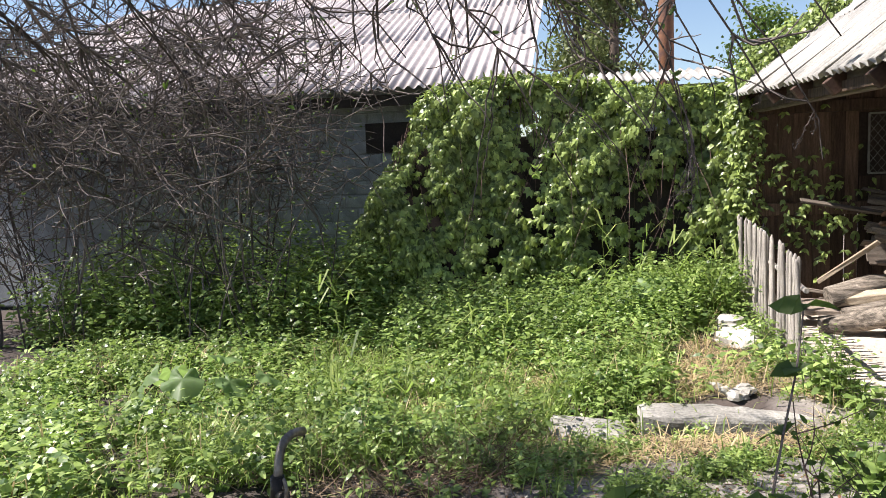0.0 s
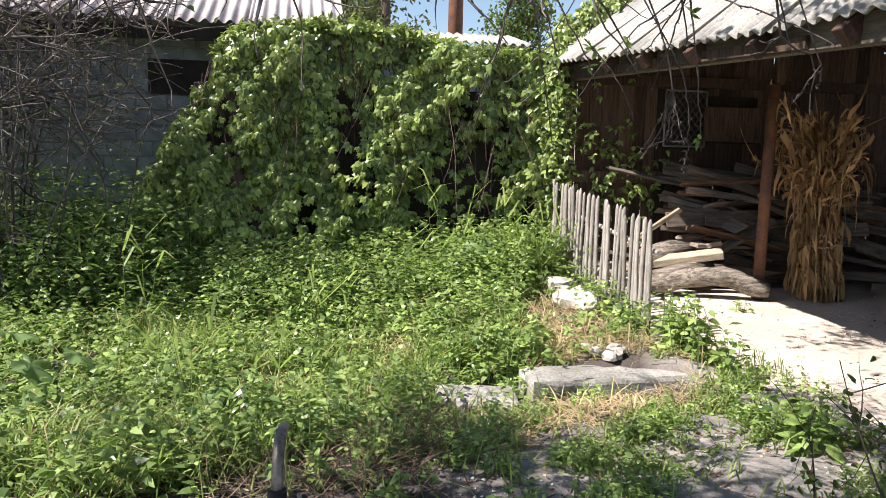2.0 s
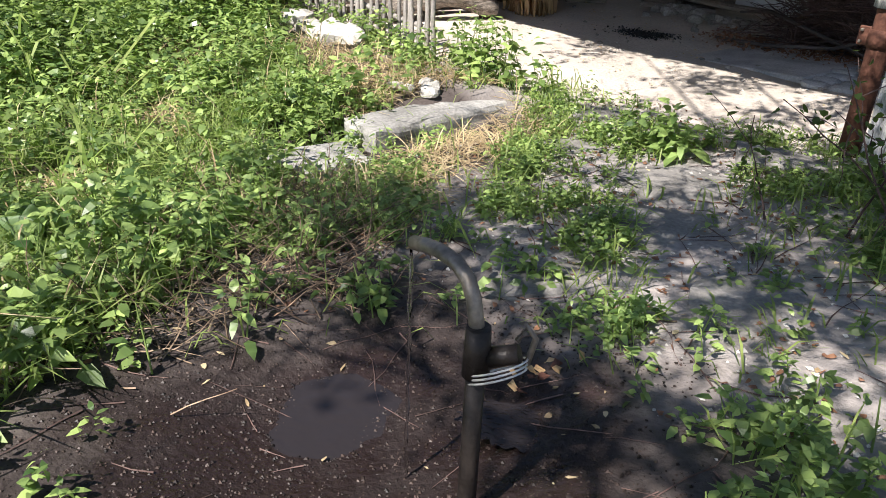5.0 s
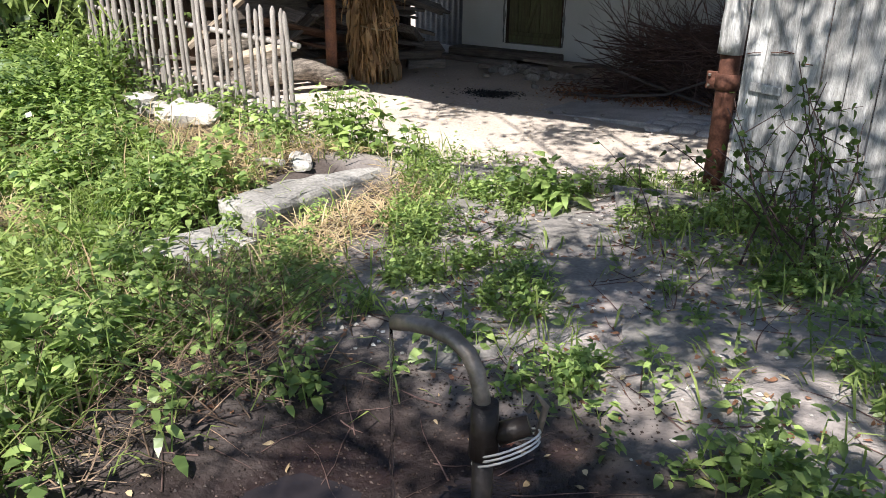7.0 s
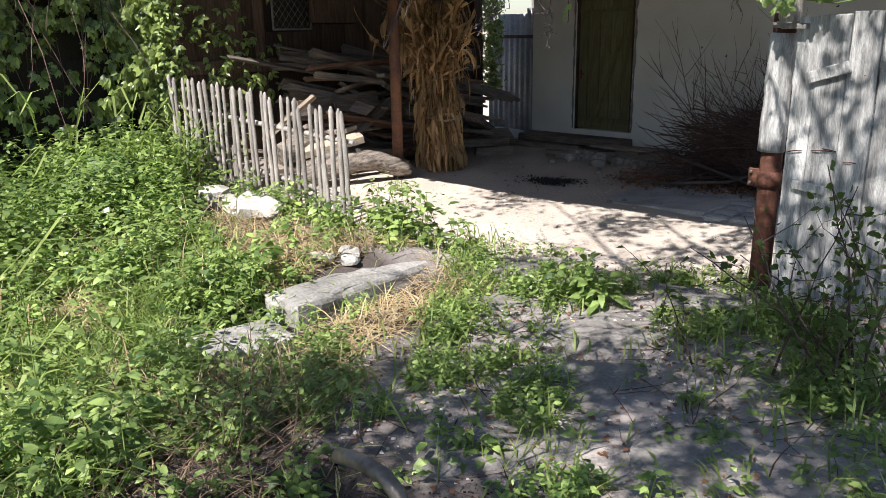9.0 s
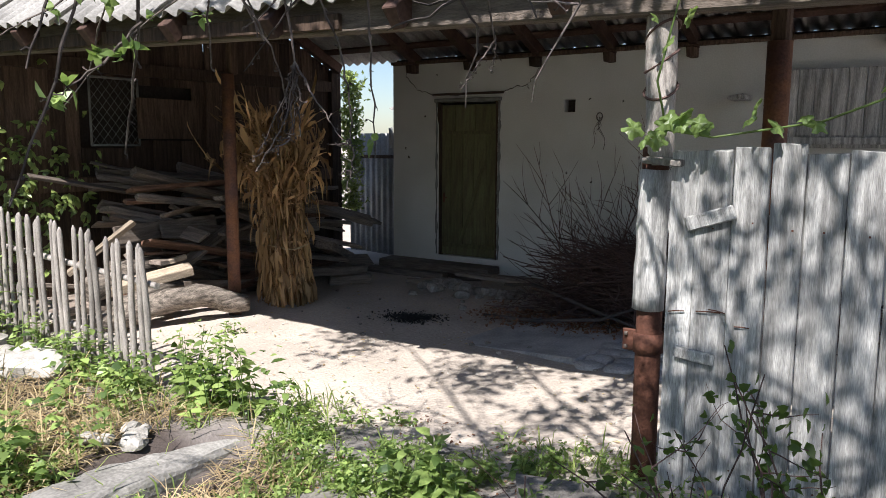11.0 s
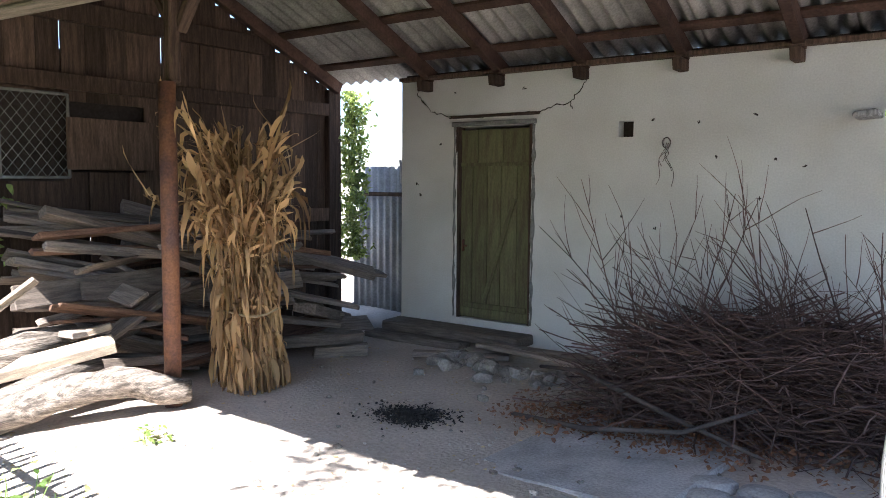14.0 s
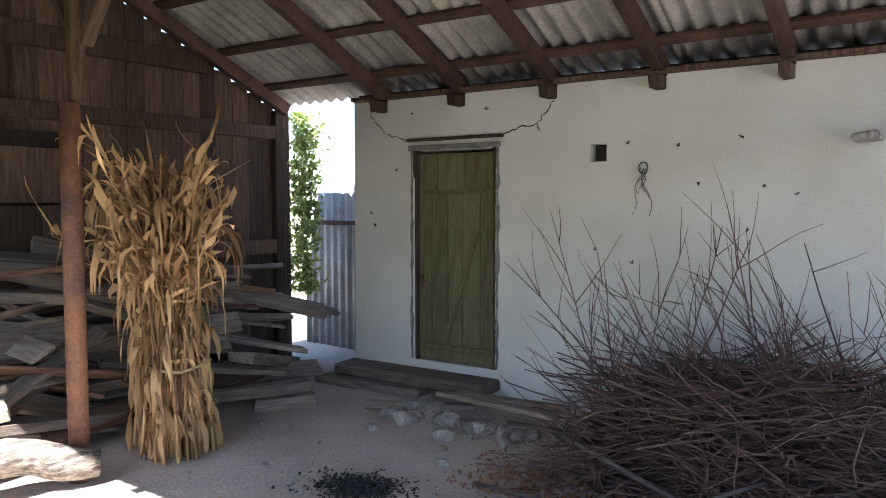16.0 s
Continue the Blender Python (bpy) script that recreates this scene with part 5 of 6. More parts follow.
TUFTS = [(3.05, -5.45, 0.35, 0.2), (3.75, -5.35, 0.28, 0.35), (3.3, -6.3, 0.35, 0.45), (3.0, -6.9, 0.35, 0.3), (3.75, -6.55, 0.25, 0.3), (4.95, -5.35, 0.4, 0.2), (5.35, -5.9, 0.3, 0.3),
         (4.3, -6.75, 0.2, 0.25), (2.6, -5.2, 0.4, 0.18), (5.75, -7.1, 0.22, 0.3), (5.55, -7.65, 0.2, 0.22), (4.9, -7.2, 0.15, 0.15), (4.25, -4.95, 0.3, 0.16), (6.2, -6.3, 0.4, 0.5), (3.1, -7.6, 0.5, 0.4),
         (3.6, -7.2, 0.25, 0.25), (6.0, -5.4, 0.6, 0.3), (3.45, -5.15, 0.3, 0.14), (4.5, -5.55, 0.22, 0.2), (5.05, -6.35, 0.2, 0.2)]
patch = np.clip(0.35 + 1.3 * lump(lx * 3.1 + 5, ly * 3.1) + 0.8 * lump(lx * 8, ly * 8 + 2), 0, 1)
k = (in_any(lx, ly, TUFTS) & (rng.uniform(size=len(lx)) < 0.70 * np.clip(patch + 0.1, 0, 1)) | (rng.uniform(size=len(lx)) < 0.13 * patch)) & (ly < -4.6) & (np.hypot((lx - 5.0) / 1.1, (ly + 8.5) / 1.0) > 0.95)
gx, gy = np.concatenate([gx, lx[k]]), np.concatenate([gy, ly[k]])
n = len(gx)
d = np.stack([rng.normal(0, 0.35, n), rng.normal(0, 0.35, n), np.ones(n)], 1)
L = rng.uniform(0.08, 0.30, n) * (1 + 0.4 * lump(gx * 2, gy * 2)) * np.where(gx > 2.7, 0.7, 1)
v, f = blades_np(np.stack([gx, gy, ground_z(gx, gy) - 0.005], 1), d, L, rng.uniform(0.004, 0.011, n), rng.uniform(0.1, 1.1, n))
thing("grass", label="patchy green grass tufts along the path", category="grass", kind="stuff", data=mesh_np("grass", v, f, M_GRASS))
# fine bright grass in the sunny part of the bed
x, y = bed(26000, rng, -0.8, -9.8, -6.2)
k = rng.uniform(size=len(x)) < np.clip(0.35 + 0.9 * lump(x * 1.9 + 4, y * 1.9), 0.03, 1) * np.where(in_any(x, y, STRAW), 0.1, 1)
x, y = x[k], y[k]
n = len(x)
v, f = blades_np(np.stack([x, y, ground_z(x, y)], 1), np.stack([rng.normal(0, 0.4, n), rng.normal(0, 0.4, n), np.ones(n)], 1), rng.uniform(0.15, 0.42, n), rng.uniform(0.006, 0.014, n), rng.uniform(0.2, 1.2, n))
thing("bright_grass", label="fine yellow-green grass among the garden weeds", category="grass", kind="stuff", data=mesh_np("bright_grass", v, f, M_GRASS))
# low weeds on the lane
k = (in_any(lx, ly, TUFTS) & (rng.uniform(size=len(lx)) < 0.24 * patch) | (rng.uniform(size=len(lx)) < 0.03 * patch)) & (ly < -4.6) & (np.hypot((lx - 4.7) / 0.9, (ly + 8.2) / 0.7) > 1)
x, y = lx[k], ly[k]
v, f = herbs(x, y, rng.uniform(0.05, 0.16, len(x)), rng, (0.03, 0.06), 12)
thing("lane_weeds", label="low green weeds between the path stones", category="weeds", kind="stuff", data=mesh_np("lane_weeds", v, f, M_HERB))

# dry straw and litter
x, y = scatter(26000, -1.0, 4.2, -8.6, -5.2, rng)
keep = in_any(x, y, STRAW + [(3.2, -7.2, 0.4, 0.4), (2.8, -6.0, 0.3, 0.6), (2.9, -6.6, 0.3, 0.4), (2.1, -6.05, 0.3, 0.5)])
k = keep & (rng.uniform(size=len(x)) < 0.85) & ~in_any(x, y, KERB)
x, y = x[k], y[k]
n = len(x)
d = np.stack([rng.normal(0, 1, n), rng.normal(0, 1, n), np.abs(rng.normal(0.05, 0.22, n))], 1)
v, f = blades_np(np.stack([x, y, ground_z(x, y) + rng.uniform(0.003, 0.05, n)], 1), d, rng.uniform(0.06, 0.28, n), rng.uniform(0.003, 0.010, n), rng.uniform(0, 0.3, n))
v[:, 2] = np.maximum(v[:, 2], ground_z(v[:, 0], v[:, 1]) + 0.004)
thing("straw", label="dry yellow straw and dead stems lying on the bed", category="straw", kind="stuff", data=mesh_np("straw", v, f, M_STRAW))
# dry upright stems standing among the weeds
x, y = bed(2600, rng)
n = len(x)
v, f = blades_np(np.stack([x, y, ground_z(x, y)], 1), np.stack([rng.normal(0, 0.4, n), rng.normal(0, 0.4, n), np.ones(n)], 1), rng.uniform(0.15, 0.5, n), rng.uniform(0.004, 0.010, n), rng.uniform(0, 0.8, n))
thing("dry_stems", label="dry yellow grass stems standing among green weeds", category="dry grass", kind="stuff", data=mesh_np("dry_stems", v, f, M_STRAW))
sticks = []
for k in range(1300):
    c = ((3.25, -8.05, 0.45, 0.35), (2.75, -7.5, 0.5, 0.3), (3.6, -8.6, 0.35, 0.35), (3.15, -7.5, 0.3, 0.2), (0.3, -6.6, 0.5, 0.2), (3.75, -7.9, 0.25, 0.4), (3.5, -7.6, 0.3, 0.25), (3.0, -7.75, 0.5, 0.4))[k % 8 if k < 1260 else 4]
    px, py = rng.normal(c[0], c[2] * 0.6), rng.normal(c[1], c[3] * 0.6)
    a = rng.uniform(0, 2 * np.pi)
    dd = np.array([math.cos(a), math.sin(a), abs(rng.normal(0.25, 0.6))])
    sticks.append(twig_path(np.array([px, py, G(px, py) + 0.01]), dd, rng.uniform(0.12, 0.42), 4, 0.14, rng, rng.uniform(0.0015, 0.004)))
v, f = tubes(sticks, 4)
thing("dead_stems", label="tangle of dead brown stems beside the wet ground", category="dead stems", kind="stuff", data=mesh_np("dead_stems", v, f, M_DRYSTEM))
# fallen leaves and chips in the yard and on the path
n = 1500
x, y = scatter(n, -0.5, 6.5, -8.5, -0.5, rng)
v, f = leaves_np(np.stack([x, y, ground_z(x, y) + 0.006], 1), np.stack([rng.normal(size=n), rng.normal(size=n), np.zeros(n)], 1), np.tile([0, 0, 1.0], (n, 1)) + rng.normal(0, 0.3, (n, 3)),
                 rng.uniform(0.01, 0.05, n), rng.uniform(0.006, 0.02, n), 0.2, 0.0)
v[:, 2] = np.maximum(v[:, 2], ground_z(v[:, 0], v[:, 1]) + 0.004)
thing("leaf_litter", label="scattered dry leaf scraps and chips on the dirt", category="litter", kind="stuff", data=mesh_np("leaf_litter", v, f, M_STRAW))


# brown leaf scraps and broken twigs on the lane
x, y = scatter(5200, 2.6, 7.2, -9.0, -4.5, rng)
k = (rng.uniform(size=len(x)) < np.clip(0.5 + 0.9 * lump(x * 4, y * 4 + 3), 0.05, 1)) & (damp_mask(x, y) < 0.3)
x, y = x[k], y[k]
n = len(x)
v, f = leaves_np(np.stack([x, y, ground_z(x, y) + 0.008], 1), np.stack([rng.normal(size=n), rng.normal(size=n), 0.1 * rng.normal(size=n)], 1), np.tile([0, 0, 1.0], (n, 1)) + rng.normal(0, 0.4, (n, 3)),
                 rng.uniform(0.012, 0.05, n), rng.uniform(0.008, 0.022, n), 0.3, 0.0)
v[:, 2] = np.maximum(v[:, 2], ground_z(v[:, 0], v[:, 1]) + 0.003)
thing("brown_litter", label="brown leaf scraps trodden into the lane", category="litter", kind="stuff", data=mesh_np("brown_litter", v, f, M_DEADLEAF))
sticks = []
for k in range(420):
    px, py, a = rng.uniform(2.8, 6.8), rng.uniform(-8.9, -4.9), rng.uniform(0, 2 * np.pi)
    q, r = twig_path(np.array([px, py, 0.0]), np.array([math.cos(a), math.sin(a), 0.0]), rng.uniform(0.08, 0.4), 4, 0.12, rng, rng.uniform(0.0015, 0.004))
    q[:, 2] = ground_z(q[:, 0], q[:, 1]) + 0.005
    sticks.append((q, r))
v, f = tubes(sticks, 4)
thing("fallen_twigs", label="thin broken twigs lying on the lane", category="twigs", kind="stuff", data=mesh_np("fallen_twigs", v, f, M_TWIG))


def bush(name, spots, label, seed, leaf=(0.05, 0.10), per=26, category="bush", material=M_HERB):
    """A leafy clump: several stems with whorls of leaves."""
    g = np.random.default_rng(seed)
    xs, ys, hs = (np.array(c, float) for c in zip(*spots))
    ob = thing(name, float(xs[0]), float(ys[0]), G(xs[0], ys[0]), label, category)
    v, f = herbs(xs, ys, hs, g, leaf, per, 0.2)
    part("foliage", mesh_np("foliage", v - np.array([xs[0], ys[0], G(xs[0], ys[0])]), f, material), None, ob)
    v, f = stems(xs, ys, hs, g, 0.004)
    tagged(part("stem", mesh_np("stem", v - np.array([xs[0], ys[0], G(xs[0], ys[0])]), f, M_HERB), None, ob), kind="stuff")
    return ob


br = random.Random(77)
bush("leafy_bush", [(1.85 + br.gauss(0, 0.22), -5.12 + br.gauss(0, 0.13), br.uniform(0.25, 0.52)) for _ in range(34)], "bright green leafy bush at the end of the stake fence", 1, (0.06, 0.13), 16)
bush("leafy_bush", [(0.55 + br.gauss(0, 0.4), -5.30 + br.gauss(0, 0.06), br.uniform(0.15, 0.36)) for _ in range(34)], "low green leaves growing through the stake fence", 2, (0.05, 0.11), 14)
bush("leafy_bush", [(-1.5 + br.gauss(0, 0.35), -5.45 + br.gauss(0, 0.18), br.uniform(0.4, 0.8)) for _ in range(46)], "dense green weeds crowding the fence", 3, (0.06, 0.13), 22)
bush("tall_grass_clump", [(3.75 + br.gauss(0, 0.08), -5.40 + br.gauss(0, 0.1), br.uniform(0.15, 0.3)) for _ in range(14)], "leafy green dock clump on the path", 4, (0.08, 0.16), 9)
bush("leafy_bush", [(5.72 + br.gauss(0, 0.10), -7.55 + br.gauss(0, 0.16), br.uniform(0.08, 0.2)) for _ in range(22)], "small green mugwort clump by the wet ground", 5, (0.04, 0.075), 14)
bush("leafy_bush", [(4.02 + br.gauss(0, 0.06), -7.72 + br.gauss(0, 0.06), br.uniform(0.1, 0.2)) for _ in range(9)], "small green seedling clump by the wet ground", 6, (0.05, 0.09), 10)
bush("leafy_bush", [(4.3 + br.gauss(0, 0.08), -7.18 + br.gauss(0, 0.06), br.uniform(0.06, 0.16)) for _ in range(10)], "small green seedling clump by the wet ground", 8, (0.04, 0.08), 10)
bush("leafy_bush", [(1.75 + br.gauss(0, 0.32), -6.75 + br.gauss(0, 0.22), br.uniform(0.15, 0.34)) for _ in range(60)], "lush green weed mound behind the concrete blocks", 9, (0.05, 0.10), 18)
bush("leafy_bush", [(3.15 + br.gauss(0, 0.35), -8.2 + br.gauss(0, 0.5), br.uniform(0.1, 0.32)) for _ in range(75)], "green weeds among dead stems", 10, (0.05, 0.09), 14)
bush("leafy_bush", [(0.35 + br.gauss(0, 0.10), -3.75 + br.gauss(0, 0.05), br.uniform(0.05, 0.12)) for _ in range(6)], "tiny green seedling in the yard dirt", 7, (0.04, 0.07), 8)


def reeds(name, cx, cy, n, h, label, seed, spread=0.12):
    g = np.random.default_rng(seed)
    ob = thing(name, cx, cy, G(cx, cy), label, "tall grass")
    st, ch = [], []
    for k in range(n):
        p = np.array([g.normal(0, spread), g.normal(0, spread), 0.0])
        H = h * g.uniform(0.6, 1.1)
        q, r = twig_path(p, np.array([g.normal(0, 0.1), g.normal(0, 0.1), 1.0]), H, 6, 0.05, g, 0.005)
        st.append((q, r))
        m = 5
        idx = g.integers(1, 7, m)
        a = g.uniform(0, 6.3, m)
        ch.append(blades_np(q[idx], np.stack([np.cos(a) * 0.7, np.sin(a) * 0.7, np.ones(m)], 1), g.uniform(0.25, 0.5, m), g.uniform(0.012, 0.026, m), g.uniform(0.5, 1.3, m)))
    v, f = tubes(st, 4)
    tagged(part("stalk", mesh_np("stalk", v, f, M_GRASS), None, ob), kind="stuff")
    v, f = join_np(ch)
    part("blades", mesh_np("blades", v, f, M_GRASS), None, ob)


for k, (x, y, n, h) in enumerate(((-1.2, -6.5, 3, 1.25), (-1.1, -6.1, 3, 0.95), (-0.9, -5.75, 5, 0.75), (-0.8, -5.45, 6, 0.85), (-0.5, -6.9, 3, 0.7), (0.2, -9.6, 3, 1.0), (0.5, -8.0, 3, 0.7), (2.6, -8.4, 4, 0.75), (2.3, -8.9, 4, 0.6), (-0.6, -10.3, 3, 1.1))):
    reeds("tall_grass", x, y, n, h, "tall pale green reed grass with drooping blades", 300 + k)


def big_leaf_plant(name, cx, cy, leaves, label):
    """A rosette of broad lobed leaves on stalks."""
    ob = thing(name, cx, cy, G(cx, cy), label, "plant")
    for k, (az, reach, height, size, tilt) in enumerate(leaves):
        a = radians(az)
        bm = bmesh.new()
        c = bm.verts.new((0, 0, 0))
        N = 26
        rim, mid = [], []
        for j in range(N):
            t = 2 * math.pi * j / N
            r = size * (0.55 - 0.34 * math.exp(-((t - math.pi) / 0.35) ** 2) + 0.05 * math.cos(5 * t) + 0.14 * math.cos(t))
            z = 0.10 * size * math.cos(5 * t) - 0.10 * size + random.Random(k * 50 + j).uniform(-.012, .012)
            mid.append(bm.verts.new((r * 0.5 * math.cos(t), r * 0.5 * math.sin(t), 0.03 * size * math.cos(5 * t))))
            rim.append(bm.verts.new((r * math.cos(t), r * math.sin(t), z)))
        for j in range(N):
            e = (j + 1) % N
            bm.faces.new((c, mid[j], mid[e]))
            bm.faces.new((mid[j], rim[j], rim[e], mid[e]))
        for fc in bm.faces:
            fc.smooth = True
        lf = part("leaf", bm, M_BIGLEAF, ob)
        lf.matrix_local = pose(reach * math.cos(a), reach * math.sin(a), height, 0, tilt, az)
        bar("leaf_stalk", [(0, 0, 0), (reach * 0.4 * math.cos(a), reach * 0.4 * math.sin(a), height * 0.8), (reach * math.cos(a), reach * math.sin(a), height)], [0.008, 0.006, 0.004], M_BIGLEAF, ob, 6)


big_leaf_plant("pumpkin_plant", 2.0, -10.35, [(20, 0.30, 0.40, 0.29, 42), (80, 0.42, 0.33, 0.26, 35), (150, 0.35, 0.44, 0.28, 15), (230, 0.42, 0.32, 0.30, 40), (300, 0.32, 0.38, 0.30, 48), (350, 0.62, 0.26, 0.25, 50), (110, 0.65, 0.3, 0.25, 30), (50, 0.8, 0.24, 0.22, 40)],
               "pumpkin plant with broad pale green lobed leaves")
big_leaf_plant("burdock", 2.75, -8.62, [(-40, 0.10, 0.26, 0.15, 60), (60, 0.10, 0.22, 0.11, 45), (170, 0.10, 0.25, 0.13, 35), (260, 0.09, 0.2, 0.12, 55)], "young burdock with drooping grey-green leaves")
big_leaf_plant("burdock", -1.05, -6.25, [(0, 0.2, 0.5, 0.34, 30), (70, 0.2, 0.55, 0.3, 20), (-60, 0.22, 0.42, 0.32, 35), (160, 0.2, 0.5, 0.3, 20)], "large-leaved burdock among the tall grass")

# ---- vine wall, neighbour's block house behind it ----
# the block wall's near-black colour stands for the shade under the leaves
vine_wall = thing("wall_vine", label="low masonry wall behind a creeper, coloured near black for its shade", category="wall", kind="structure", data=box_mesh("wall_vine", (0.25, 4.4, 2.45), M_DARK, 0.01, 0, 1))
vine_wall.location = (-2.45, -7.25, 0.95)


def vine_top(y):
    return np.interp(y, [-10.2, -9.7, -9.3, -9.0, -8.3, -7.7, -6.9, -6.2, -5.4, -4.8], [0.5, 1.5, 2.3, 2.72, 2.82, 2.88, 2.78, 2.62, 2.6, 2.6])


def creeper(n, ymin, ymax, rng, xbase, xbulge, top, zmin=-0.1, hollow=None):
    """Hanging palmate leaves on a wall: five leaflets from each leaf's middle."""
    y = rng.uniform(ymin, ymax, n * 3)
    z = zmin + (top(y) - zmin) * rng.uniform(0, 1, n * 3) ** 0.85
    keep = rng.uniform(size=len(y)) < np.clip(0.5 + 0.8 * lump(y * 3.1, z * 1.4) + 0.5 * lump(y * 7, z * 4), 0.05, 1) * (1 if hollow is None else hollow(y, z))
    y, z = y[keep][:n], z[keep][:n]
    n = len(y)
    x = xbase + xbulge * (0.5 + 0.5 * lump(y * 2.2, z * 2.2)) + rng.normal(0, 0.06, n)
    c = np.stack([x, y, z], 1)
    ch = []
    s = rng.uniform(0.06, 0.135, n)
    facing = np.stack([np.ones(n), rng.normal(-0.1, 0.5, n), rng.uniform(0.1, 0.9, n)], 1)
    side = np.stack([rng.normal(0, 0.15, n), np.ones(n), rng.normal(0, 0.15, n)], 1)
    roll = rng.normal(0, 0.45, n)
    for j in range(5):
        a = -1.15 + 0.575 * j
        ang = a + roll
        dd = side * np.sin(ang)[:, None] + np.array([0.45, 0, -1.0]) * np.cos(ang)[:, None]
        ch.append(leaves_np(c, dd, facing, s * (1 - 0.22 * abs(j - 2) / 2), s * 0.48))
    return join_np(ch)


def hollow_fn(y, z):
    a = np.exp(-(((y + 6.1) / 0.75) ** 4 + ((z - 0.9) / 0.85) ** 4))
    b = np.exp(-(((y + 7.5) / 0.35) ** 2 + ((z - 1.3) / 0.6) ** 2))
    c = np.exp(-(((y + 8.0) / 0.3) ** 2 + ((z - 2.0) / 0.4) ** 2))
    return np.clip(1 - 0.93 * a - 0.75 * b - 0.6 * c, 0.03, 1)


rng = np.random.default_rng(55)
vine = thing("creeper", -2.2, -7.3, 0, "dense green creeper hanging over a wall", "creeper")
off = np.array([-2.2, -7.3, 0])
v, f = creeper(8200, -10.1, -4.85, rng, -2.30, 0.55, vine_top, 0.0, hollow_fn)
part("foliage", mesh_np("foliage", v - off, f, M_VINE), None, vine)
# crest on top
y = rng.uniform(-9.2, -4.7, 2600)
c = np.stack([rng.uniform(-2.75, -1.95, 2600), y, vine_top(y) + rng.uniform(-0.12, 0.10, 2600)], 1)
v, f = join_np([leaves_np(c, np.stack([rng.normal(0.3, 0.6, 2600), rng.normal(0, 0.6, 2600), rng.normal(-0.1, 0.5, 2600)], 1), rng.normal(0, 0.4, (2600, 3)) + [0, 0, 1], rng.uniform(0.06, 0.13, 2600), rng.uniform(0.025, 0.05, 2600)) for _ in range(3)])
part("crest", mesh_np("crest", v - off, f, M_VINE), None, vine)
strands = []
for k in range(120):
    yy = rng.uniform(-9.6, -4.9)
    zt = float(vine_top(yy))
    strands.append(twig_path(np.array([-2.1, yy, zt]), np.array([0.05, rng.normal(0, 0.2), -1.0]), rng.uniform(0.8, 2.4), 8, 0.09, rng, 0.006))
v, f = tubes(strands, 4)
part("vine_stem", mesh_np("vine_stem", v - off, f, M_TWIG), None, vine)
# creeper round the shed's front corner and up its verge
corner = thing("creeper", -1.9, -5.0, 0, "green creeper climbing the shed corner and roof verge", "creeper")
n = 1500
y = rng.normal(-5.05, 0.10, n)
c = np.stack([rng.normal(-1.92, 0.10, n), y, rng.uniform(0.1, 2.75, n)], 1)
n2 = 2200
yy = rng.uniform(-5.0, -2.6, n2)
zz = np.array([roof_z(a) for a in yy])
c2 = np.stack([rng.normal(-2.28, 0.16, n2), yy, zz + rng.normal(0.14, 0.12, n2)], 1)
c3 = np.stack([rng.normal(-1.80, 0.03, 160), rng.normal(-4.3, 0.35, 160), rng.normal(1.2, 0.45, 160)], 1)
c = np.concatenate([c, c2, c3])
n = len(c)
ch = [leaves_np(c, np.stack([rng.normal(0.3, 0.5, n), rng.normal(-0.3, 0.7, n), rng.normal(-0.6, 0.5, n)], 1), np.stack([np.ones(n), rng.normal(-0.6, 0.4, n), rng.uniform(0.2, 1, n)], 1), rng.uniform(0.05, 0.11, n), rng.uniform(0.025, 0.05, n)) for _ in range(4)]
v, f = join_np(ch)
part("foliage", mesh_np("foliage", v - np.array([-1.9, -5.0, 0]), f, M_VINE), None, corner)
gapv = thing("creeper", -1.72, 0.55, 0, "green creeper seen through the gap beside the shed", "creeper")
n = 900
c = np.stack([rng.normal(-1.9, 0.07, n), rng.normal(0.45, 0.1, n), rng.uniform(0.6, 2.6, n)], 1)
v, f = join_np([leaves_np(c, unit(n, rng), unit(n, rng), rng.uniform(0.04, 0.09, n), rng.uniform(0.02, 0.045, n)) for _ in range(3)])
part("foliage", mesh_np("foliage", v - np.array([-1.72, 0.55, 0]), f, M_VINE), None, gapv)

house = thing("block_house", -3.2, -12.0, 0, "low grey block house with a wide pinkish corrugated roof", "house")
put("wall", box_mesh("wall", (0.3, 9.4, 3.3), M_BLOCK, 0.01), house, pose(-0.16, -0.55, 1.42))
bk = [box_mesh("block", (0.03, 0.385, 0.185), M_BLOCK, 0.008, 0.004, k) for k in range(4)]
for r in range(13):
    for cidx in range(12):
        yy = -13.3 + 0.4 * cidx + (0.2 if r % 2 else 0)
        zz = 0.45 + 0.2 * r - 0.1
        if -10.15 < yy < -9.4 and 2.0 < zz < 2.55:
            continue
        put("block", bk[(r * 5 + cidx * 3) % 4], house, pose(0.0, yy + 12.0, zz))
# solid near-black panel; its colour stands for the shade within the opening
win = put("window", box_mesh("window", (0.05, 0.75, 0.44), M_DARK, 0.004), house, pose(0.005, 2.25, 2.28), "ventilation opening drawn as a near-black panel for its inner shade")
sh = corrugated("roof_sheet", 1.2, 2.8, M_PINKROOF, 0.15, 0.026)
for i in range(9):
    for k in range(3):
        s = 0.25 - 2.6 * k * math.cos(radians(23))
        m = Matrix.Translation((0.42 - 2.55 * k * math.cos(radians(23)), -5.6 + 1.12 * i - 0.2, 2.93 + 2.55 * k * math.sin(radians(23)) + 0.012 * (2 - k))) @ pose(0, 0, 0, 0, 0, 90) @ pose(0, 0, 0, 23)
        put("roof_sheet", sh, house, m)
